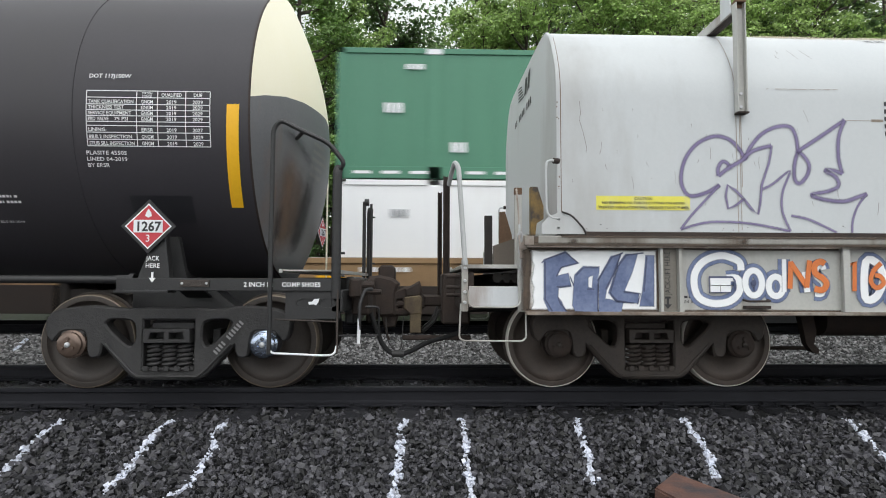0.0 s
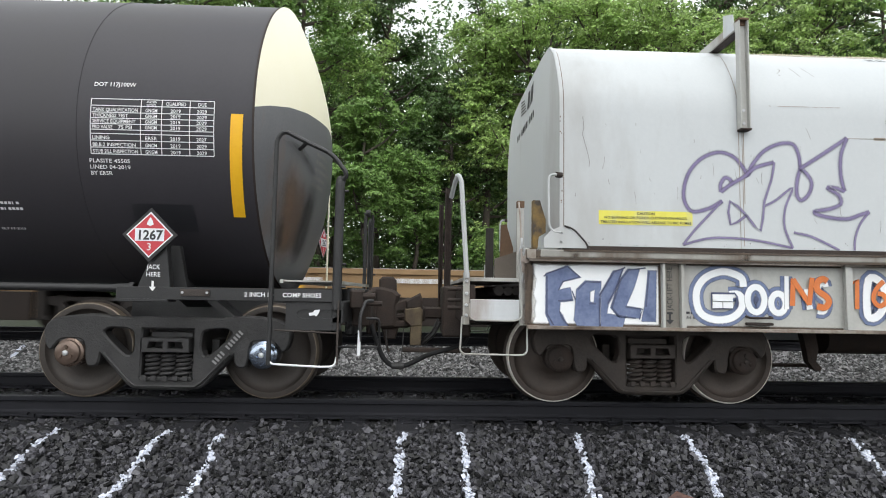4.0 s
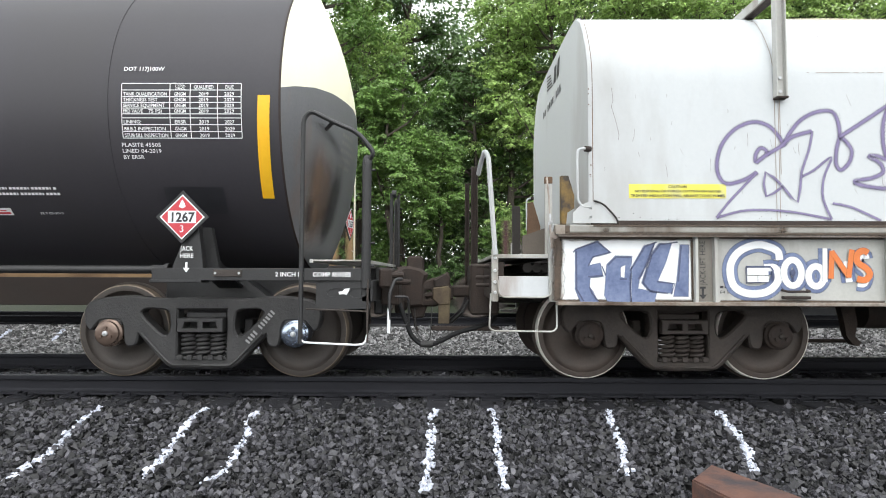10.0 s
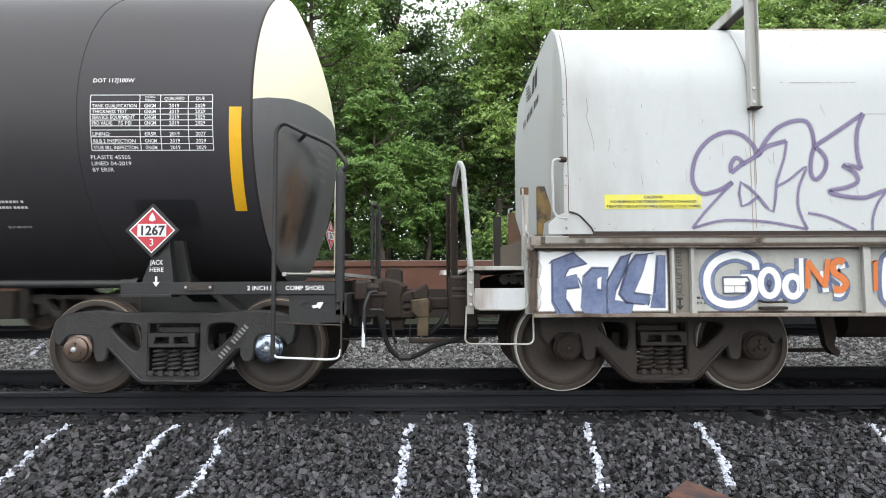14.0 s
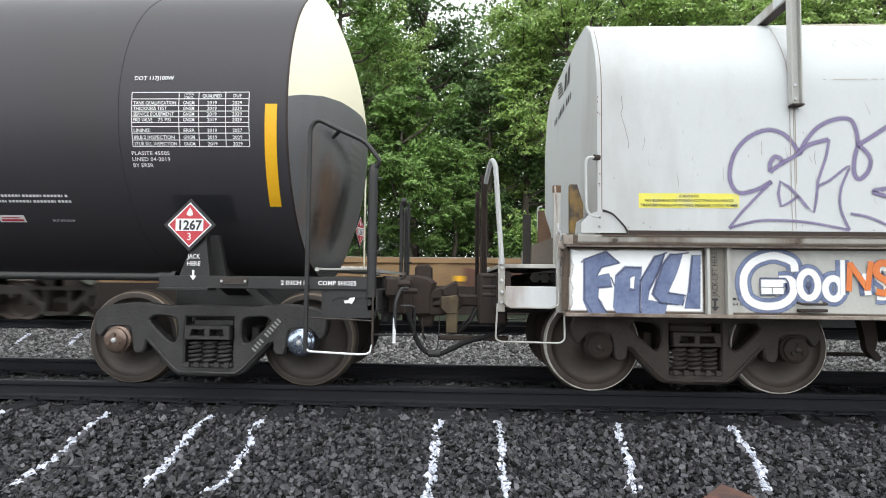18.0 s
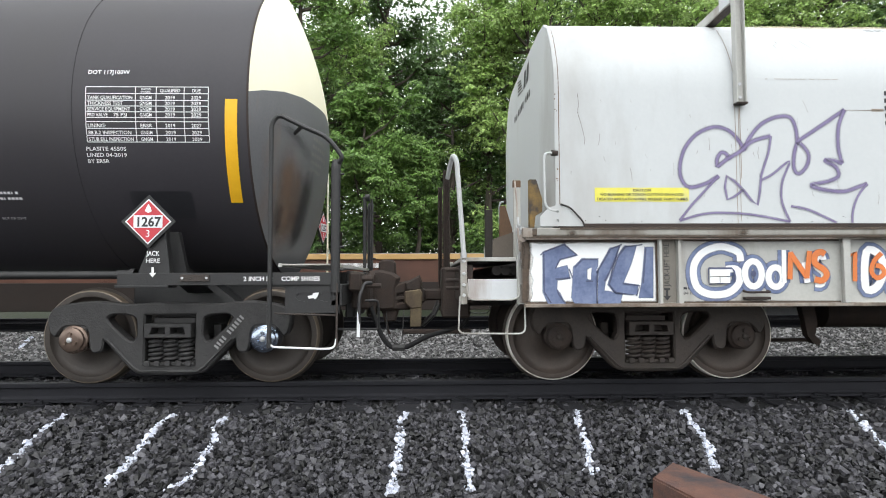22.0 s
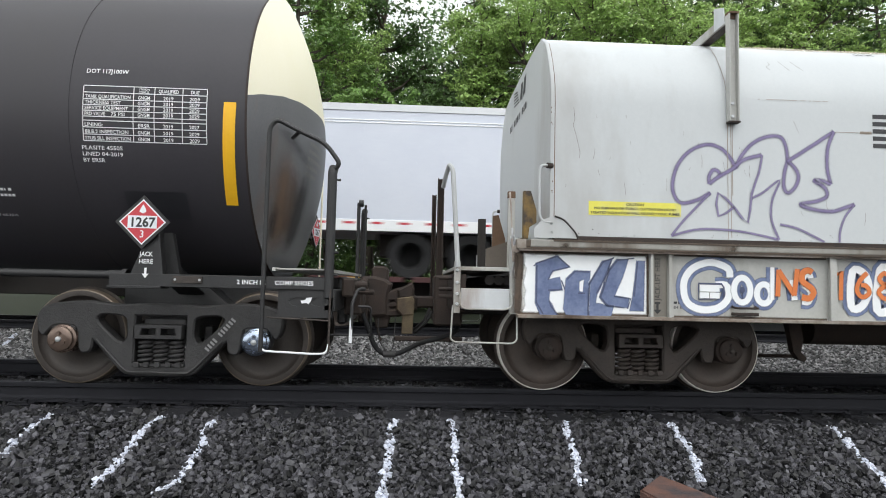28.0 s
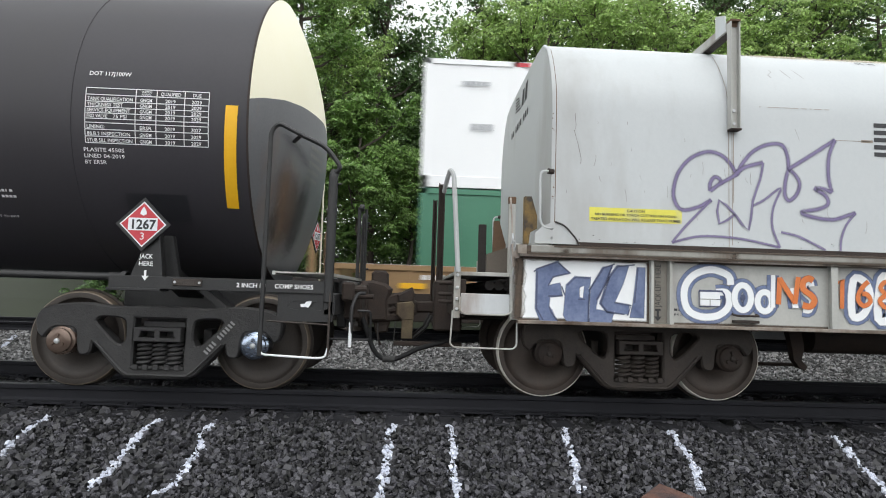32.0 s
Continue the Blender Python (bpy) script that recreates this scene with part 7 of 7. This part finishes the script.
    stack(-31.8, -47.8, M_CGREEN, M_CWHITE, "green shipping container with a pale hexagon logo", "white shipping container with slanted blue lettering", [
        (M_WHITE, dashes, "rail_dashes"), (M_WHITE, hexagon(-0.69, 1.48), "logo_hexagon"), (M_WHITE, frame_block(0.45, 0.75, 1.41, 1.76, 0.0, 0.1) + frame_block(0.82, 1.12, 1.41, 1.7, 0.0, 0.1) + frame_block(1.19, 1.49, 1.41, 1.76, 0.0, 0.1), "logo_bars"),
        (M_WHITE, frame_block(0.18, 0.5, 1.0, 1.34, 0.0, 0.1) + frame_block(0.56, 0.76, 1.0, 1.26, 0.0, 0.08) + frame_block(0.82, 1.08, 1.0, 1.26, 0.0, 0.09) + frame_block(1.13, 1.4, 1.0, 1.26, 0.0, 0.09) + frame_block(1.45, 1.72, 0.95, 1.26, 0.0, 0.09), "logo_bars"),
        (M_WHITE, letters(-0.69, 1.0, 16, 2.35, 2.42), "small_print"), (M_WHITE, letters(4.2, 5.2, 8, 2.35, 2.42), "small_print")] + rear_marks + [(M_RED, hex_mark(-0.69, 1.48), "logo_mark")], [
        (M_BLUE, [q for k in range(5) for q in frame_block(-1.95 + 0.86 * k, -1.2 + 0.86 * k, 1.4, 2.14, 0.22, 0.2)], "logo_bars"), (M_YELLOW, letters(-1.95, 2.4, 5, 1.3, 1.36, 0.02, 0.86), "logo_underline"), (grey_print, letters(-0.9, 0.8, 7, 0.85, 0.98, 0.0, 0.9), "small_print")])
    stack(-438.0, -454.0, M_CWHITE, M_CCREAM, "clean white shipping container stacked on an old one", "old stained cream shipping container", [(M_LABEL, [("bar", -4.89, -1.44, 2.05, 2.62)], "yellow_panel"), (M_INK, [("poly", q) for q in ([(-4.1, 2.2), (-3.9, 2.2), (-3.9, 2.45), (-4.1, 2.45)], [(-3.5, 2.2), (-2.3, 2.2), (-2.3, 2.32), (-3.5, 2.32)])], "panel_print"), (mat("teal_logo", (0.05, 0.3, 0.28), (0.08, 0.36, 0.33), 0.5), letters(-4.81, -1.61, 10, 1.42, 1.74, 0.0, 0.72), "logo_bars")], [], M_DARK)
    stack(-460.9, -477.05, M_CCREAM, M_CWHITE, "old cream shipping container stacked on a white one", "white shipping container with red blackletter-like logo bars", [(mat("old_stain", (0.5, 0.44, 0.33), (0.6, 0.54, 0.42), 0.8), [("bar", -5.4, -3.9, 0.62, 0.65), ("bar", -0.35, 0.1, 0.62, 0.67), ("bar", -2.8, -0.6, 1.5, 1.52), ("bar", 1.1, 2.6, 1.46, 1.49)], "stain_lines")], [
        (mat("dull_red_logo", (0.42, 0.12, 0.08), (0.5, 0.16, 0.1), 0.5), [q for x in (-3.39, -2.5, -1.55) for q in frame_block(x, x + 0.62, 1.28, 1.9, 0.04, 0.17)] + [q for k in range(6) for q in frame_block(-0.75 + 0.4 * k, -0.44 + 0.4 * k, 1.28, 1.66, 0.0, 0.1)], "logo_bars"), (M_BLUE, [("poly", [(-4.4, 1.0), (-4.05, 1.0), (-4.0, 1.7), (-4.1, 2.35), (-4.3, 2.35), (-4.42, 1.7)])], "logo_figure"), (M_INK, [("bar", -7.5, -7.3, 1.1, 2.4), ("bar", -7.1, -6.75, 1.5, 2.1), ("bar", -6.6, -6.45, 1.1, 2.4)], "door_markings")])
    stack(-484.0, -500.1, M_CCREAM, M_CWHITE, "cream shipping container stacked on a white one", "white shipping container in a well car", [], [])
    stack(-595.2, -611.4, M_CWHITE, M_CGREEN, "white shipping container with slanted dark logo bars", "green shipping container with a pale hexagon logo", [
        (mat("dark_slate_logo", (0.06, 0.085, 0.1), (0.09, 0.12, 0.14), 0.5), frame_block(-0.95, -0.2, 1.5, 2.3, 0.42, 0.2) + frame_block(-0.05, 0.6, 1.5, 2.3, 0.34, 0.2) + frame_block(0.75, 1.3, 1.5, 2.3, 0.3, 0.2), "logo_bars"), (M_YELLOW, [("poly", [(-1.24, 1.14), (0.08, 1.14), (0.08, 1.32), (-1.12, 1.32)])], "logo_stripe"),
        (grey_print, letters(0.28, 1.2, 6, 1.12, 1.28), "small_print"), (grey_print, letters(-0.9, 1.25, 14, 0.76, 0.88), "small_print"), (grey_print, letters(-0.6, 0.9, 12, 2.5, 2.6), "small_print"), (M_RED, [("bar", -6.0, -5.7, 2.78, 2.87), ("bar", 5.7, 6.0, 2.78, 2.87)], "corner_marks"), (grey_print, letters(-7.2, -6.6, 5, 2.3, 2.4), "unit_mark"), (grey_print, letters(-7.0, -6.5, 3, 1.3, 1.44), "unit_mark"), (grey_print, letters(-5.5, -4.8, 5, 0.8, 0.92), "unit_mark")], [
        (M_WHITE, hexagon(-0.53, 1.48), "logo_hexagon"), (M_WHITE, letters(-0.56, 1.1, 14, 2.26, 2.34), "small_print"), (M_WHITE, frame_block(0.45, 0.75, 1.41, 1.76, 0.0, 0.1) + frame_block(0.82, 1.12, 1.41, 1.7, 0.0, 0.1) + frame_block(1.19, 1.49, 1.41, 1.76, 0.0, 0.1), "logo_bars"), (M_WHITE, letters(0.18, 1.7, 5, 1.0, 1.3), "logo_bars"), (M_RED, hex_mark(-0.53, 1.48), "logo_mark")])
    shield = [(-0.55, 0.35), (0.0, 0.6), (0.55, 0.35), (0.55, -0.2), (0.3, -0.55), (0.0, -0.7), (-0.3, -0.55), (-0.55, -0.2)]
    shield_brown = mat("dark_brown_emblem", (0.07, 0.045, 0.02), (0.1, 0.06, 0.03), 0.5)
    shield_gold = mat("pale_gold_emblem", (0.55, 0.45, 0.2), (0.65, 0.55, 0.3), 0.5)
    for front, rear, paint, logo, skirt, lab in ((-521.8, -538.2, M_TRAILER, 1, False, "pale grey-blue semi-trailer with a dark shield emblem"), (-539.2, -555.3, M_TRAILER, 1, True, "pale grey-blue semi-trailer with a shield emblem and side skirts"), (-556.5, -572.5, M_CWHITE, 0, False, "plain white semi-trailer on a spine car"), (-574.0, -590.2, M_TRAILER, -1, True, "pale grey-blue semi-trailer with an emblem at its tail")):
        mid = (front + rear) / 2
        x = 6.45 if logo == 1 else -6.2
        marks = [(shield_brown, [("poly", [(x + 0.87 * a, 1.52 + 0.9 * b) for a, b in shield])], "emblem"), ] if logo else []
        t = moving(trailer(paint, lab, marks, skirt), mid)
        if logo:
            sh = Sheet(on_side(-1.294))
            sh.fill([[(x - 0.36, 1.78), (x, 1.95), (x + 0.36, 1.78), (x + 0.2, 1.74), (x - 0.2, 1.74)]])
            for dx in (-0.33, -0.08, 0.17):
                sh.bar(x + dx, x + dx + 0.16, 1.25, 1.66, 1)
            sh.put_each("emblem_bar", shield_gold, t)
        t["z"] = 2.17
        moving(spine_car(16.9 if front > -539 else 17.0, "low brown spine car under a trailer"), mid)

    moving(spine_car(17.4, "empty low brown spine car between trailers and well cars"), -512.4)


build_train()

# ---- woods behind the tracks ----
def leaf_mesh(name, centres, sizes, material, rng, outward=None):
    """Leaves as small bent quads, each an island; outward turns them to the outside of their spray."""
    n = len(centres)
    flat = np.array([(-1, 0, 0), (-0.1, -0.5, 0.12), (1, 0, -0.2), (-0.1, 0.5, 0.12)])
    nrm = rng.normal(size=(n, 3)) * (0.6, 0.6, 0.45) + (0, -0.15, 0.55)
    if outward is not None:
        nrm += outward * 0.8
    nrm /= np.linalg.norm(nrm, axis=1)[:, None]
    a = np.cross(nrm, rng.normal(size=(n, 3)))
    a /= np.linalg.norm(a, axis=1)[:, None]
    b = np.cross(nrm, a)
    basis = np.stack([a, b, nrm], 2)
    v = np.einsum("nij,kj->nki", basis, flat) * sizes[:, None, None] * 0.5 + centres[:, None]
    me = bpy.data.meshes.new(name)
    me.vertices.add(n * 4)
    me.vertices.foreach_set("co", v.ravel())
    me.loops.add(n * 4)
    me.loops.foreach_set("vertex_index", np.arange(n * 4, dtype=np.int32))
    me.polygons.add(n)
    me.polygons.foreach_set("loop_start", np.arange(0, n * 4, 4, dtype=np.int32))
    me.materials.append(material)
    me.update(calc_edges=True)
    return me


def sprays(tips, reach, leaves, rng):
    """Leaves on the upper shells of flattened sprays that hang about the twig ends: places and outward directions."""
    per = 4
    hubs = np.repeat(tips, per, 0) + rng.normal(0, 1, (len(tips) * per, 3)) * (0.75, 0.75, 0.5) * reach
    size = rng.gamma(6, 1 / 6, (len(hubs), 1)) * reach
    tilt = rng.normal(0, 0.35, (len(hubs), 2))
    n = leaves // len(hubs) + 1
    k = np.repeat(np.arange(len(hubs)), n)
    d = rng.normal(size=(len(k), 3))
    d /= np.linalg.norm(d, axis=1)[:, None]
    d[:, 2] = np.where(d[:, 2] < -0.1, -d[:, 2] * 0.7, d[:, 2])
    r = rng.uniform(0.35, 1.0, (len(k), 1)) ** 0.6
    off = d * r * (1.0, 1.0, 0.5) * size[k]
    off[:, 2] += off[:, 0] * tilt[k, 0] + off[:, 1] * tilt[k, 1] - 0.25 * (off[:, 0] ** 2 + off[:, 1] ** 2) / size[k, 0]
    return hubs[k] + off, d


def tree(x, y, h, spread, leaves, seed, low, label, size, material):
    rng = np.random.default_rng(seed)
    z0 = ground_z(y)
    t = thing("tree", x, y, z0, label, "tree", "trees along the railway")
    bm = bm_new()
    lean = rng.normal(0, 0.35, 2)
    top = Vector((x + lean[0], y + lean[1], z0 + h * 0.9))
    r0 = 0.05 + h * 0.012
    trunk = [Vector((x, y, z0 - 0.1)).lerp(top, k / 7) + Vector((*rng.normal(0, 0.12, 2), 0)) * (k > 0) for k in range(8)]
    for k, (a, b) in enumerate(zip(trunk, trunk[1:])):
        rod(bm, a, b + (b - a) * 0.03, r0 * (1 - k / 8.5), 8, r0 * (1 - (k + 1) / 8.5))
    part("trunk", bm, M_BARK, t, "", True)
    tips = []
    bm = bm_new()
    limbs = int(9 + h * 1.5)
    for k in range(limbs):
        f = low + (1 - low) * (k + rng.random()) / limbs
        i = min(6, int(f * 7))
        base = trunk[i].lerp(trunk[i + 1], f * 7 - i)
        ang = rng.uniform(0, math.tau)
        g = (f - low) / (1 - low)
        reach = spread * (0.35 + 0.75 * math.sin(math.pi * min(1, 0.3 + 0.68 * g))) * rng.uniform(0.5, 1.1)
        tip = base + Vector((math.cos(ang) * reach, math.sin(ang) * reach, reach * rng.uniform(0.15, 0.85)))
        mid = base.lerp(tip, 0.5) + Vector((0, 0, -0.12 * reach))
        rod(bm, base, mid, r0 * 0.36, 5, r0 * 0.22), rod(bm, mid, tip, r0 * 0.22, 5, r0 * 0.07)
        tips += [tip, mid.lerp(tip, 0.55)]
        for j in range(3):
            q = mid.lerp(tip, rng.uniform(0.1, 0.95))
            e = q + Vector(rng.normal(0, 0.45, 3)) * spread * 0.4 + Vector((0, 0, 0.1))
            rod(bm, q, e, r0 * 0.11, 4, r0 * 0.035)
            tips.append(e)
            for i2 in range(2):
                e2 = q.lerp(e, 0.6) + Vector(rng.normal(0, 0.3, 3)) * spread * 0.3
                rod(bm, q.lerp(e, 0.6), e2, r0 * 0.05, 3, r0 * 0.02)
    part("branching", bm, M_BARK, t)
    tips = np.array([tuple(p) for p in tips])
    c, d = sprays(tips, 0.16 + spread * 0.085, leaves, rng)
    ok = c[:, 2] > z0 + 0.2
    c, d = c[ok], d[ok]
    ob = new("crown", leaf_mesh("crown", c - np.array((x, y, z0)), rng.uniform(0.6, 1.35, len(c)) * size, material, rng, d))
    ob.parent = t
    return t


def build_woods():
    bright, pale, dark = (M_LEAF, "leafy broadleaf tree in fresh green leaf"), (M_LEAF2, "tall broadleaf tree with green leaves tinted pale as if lit"), (M_LEAF3, "broadleaf tree in a shade-dark green in the wood edge")
    maple = (M_MAPLE, "young maple with fresh yellowish green leaves")
    # x, y, height, spread, leaves, first limb as a share of the height, leaf size, kind
    spec = [
        (-2.2, 13.3, 7.9, 1.8, 60000, 0.4, 0.115, maple), (-0.5, 14.4, 5.8, 1.3, 22000, 0.42, 0.115, maple),
        (-9.0, 14.5, 13.0, 2.5, 26000, 0.1, 0.15, pale), (-5.3, 15.0, 14.5, 2.5, 36000, 0.14, 0.14, bright), (-3.6, 16.8, 14.5, 2.3, 36000, 0.25, 0.14, pale),
        (2.5, 16.6, 12.6, 1.9, 34000, 0.3, 0.14, pale), (1.9, 13.9, 3.2, 0.9, 9000, 0.3, 0.12, bright), (0.9, 16.2, 9.5, 1.9, 26000, 0.12, 0.13, dark), (4.4, 15.2, 12.5, 2.5, 32000, 0.15, 0.14, pale),
        (7.0, 15.4, 13.5, 2.6, 32000, 0.15, 0.145, pale), (9.9, 15.4, 14.0, 2.8, 32000, 0.15, 0.15, pale), (13.2, 15.6, 14.0, 2.8, 34000, 0.12, 0.14, pale), (16.6, 16.2, 14.0, 2.8, 30000, 0.15, 0.15, pale), (19.6, 16.6, 14.0, 2.8, 28000, 0.12, 0.15, pale), (18.0, 18.6, 16.0, 3.0, 26000, 0.2, 0.17, dark), (22.3, 19.5, 17.0, 3.2, 22000, 0.15, 0.19, pale),
        (-7.5, 19.5, 17.0, 3.1, 24000, 0.25, 0.18, dark), (-2.4, 20.5, 17.0, 2.6, 24000, 0.25, 0.17, dark), (0.6, 21.0, 11.0, 2.2, 16000, 0.2, 0.16, dark),
        (5.8, 20.0, 17.5, 3.1, 24000, 0.25, 0.18, dark), (9.7, 20.5, 17.5, 3.2, 22000, 0.25, 0.18, pale), (14.0, 20.0, 18.0, 3.3, 22000, 0.25, 0.18, dark), (18.7, 20.5, 17.0, 3.3, 20000, 0.25, 0.18, dark), (-12.5, 19.0, 15.0, 3.0, 20000, 0.25, 0.18, dark),
        (1.9, 18.6, 15.5, 1.5, 2600, 0.55, 0.14, dark), (-4.1, 13.9, 9.0, 1.3, 1500, 0.45, 0.12, dark),
    ]
    for k, (x, y, h, s, leaves, low, size, (m, label)) in enumerate(spec):
        if leaves < 3000:
            label = "thin half-bare tree with dead twigs"
        tree(x, y, h, s, leaves, k, low, label, size, m)
    # the wood behind, too far off to tell one tree from the next
    rng = np.random.default_rng(5)
    n = 2600
    tufts = np.stack([rng.uniform(-20, 30, n), rng.uniform(23, 30, n), rng.uniform(0, 1, n) ** 1.25], 1)
    tops = 15.5 + 2.5 * np.sin(tufts[:, 0] * 0.9) + 1.5 * np.sin(tufts[:, 0] * 2.3 + 1) - 6.0 * np.exp(-((tufts[:, 0] - 2.1) / 1.5) ** 2)
    tufts[:, 2] = 1.3 + tufts[:, 2] * tops
    c = np.repeat(tufts, 90, 0) + rng.normal(0, 1, (n * 90, 3)) * (0.75, 0.7, 0.6)
    ob = new("far_wood", leaf_mesh("far_wood", c, rng.uniform(0.6, 1.4, len(c)) * 0.27, M_FARLEAF, rng))
    tagged(ob, "dense dark green wood behind the railway", "wood", kind="stuff")
    rng = np.random.default_rng(77)
    for k in range(16):
        x, y = -11 + 1.75 * k + rng.uniform(-0.5, 0.5), rng.uniform(12.6, 14.6)
        z0 = ground_z(y)
        b = thing("bush", x, y, z0, "low dark green bush under the trees", "bush", "bushes along the railway")
        bm = bm_new()
        ends = []
        for j in range(12):
            e = Vector((rng.normal(0, 0.5), rng.normal(0, 0.4), rng.uniform(0.4, 1.7) * (0.7 + 0.4 * (k % 3))))
            rod(bm, (x + rng.normal(0, 0.1), y + rng.normal(0, 0.1), z0 - 0.05), Vector((x, y, z0)) + e, 0.018, 5, 0.006)
            ends.append(tuple(e))
        part("stem", bm, M_BARK, b)
        c, d = sprays(np.array(ends), 0.27, 4200, rng)
        ok = c[:, 2] > 0.05
        # most bushes take the dark leaves, which carry the canopy's shade
        ob = new("foliage", leaf_mesh("foliage", c[ok], rng.uniform(0.6, 1.3, int(ok.sum())) * 0.11, (M_LEAF3, M_LEAF3, M_LEAF)[k % 3], rng, d[ok]))
        ob.parent = b


build_woods()

# ---- what moves ----
def motions():
    for ob, u in MOVING:
        z = ob.get("z", TRACK_Z)
        walk(ob, [(t, pose(u + SPEED * t, TRACK_Y, z)) for t in (0.0, 32.0)])


motions()
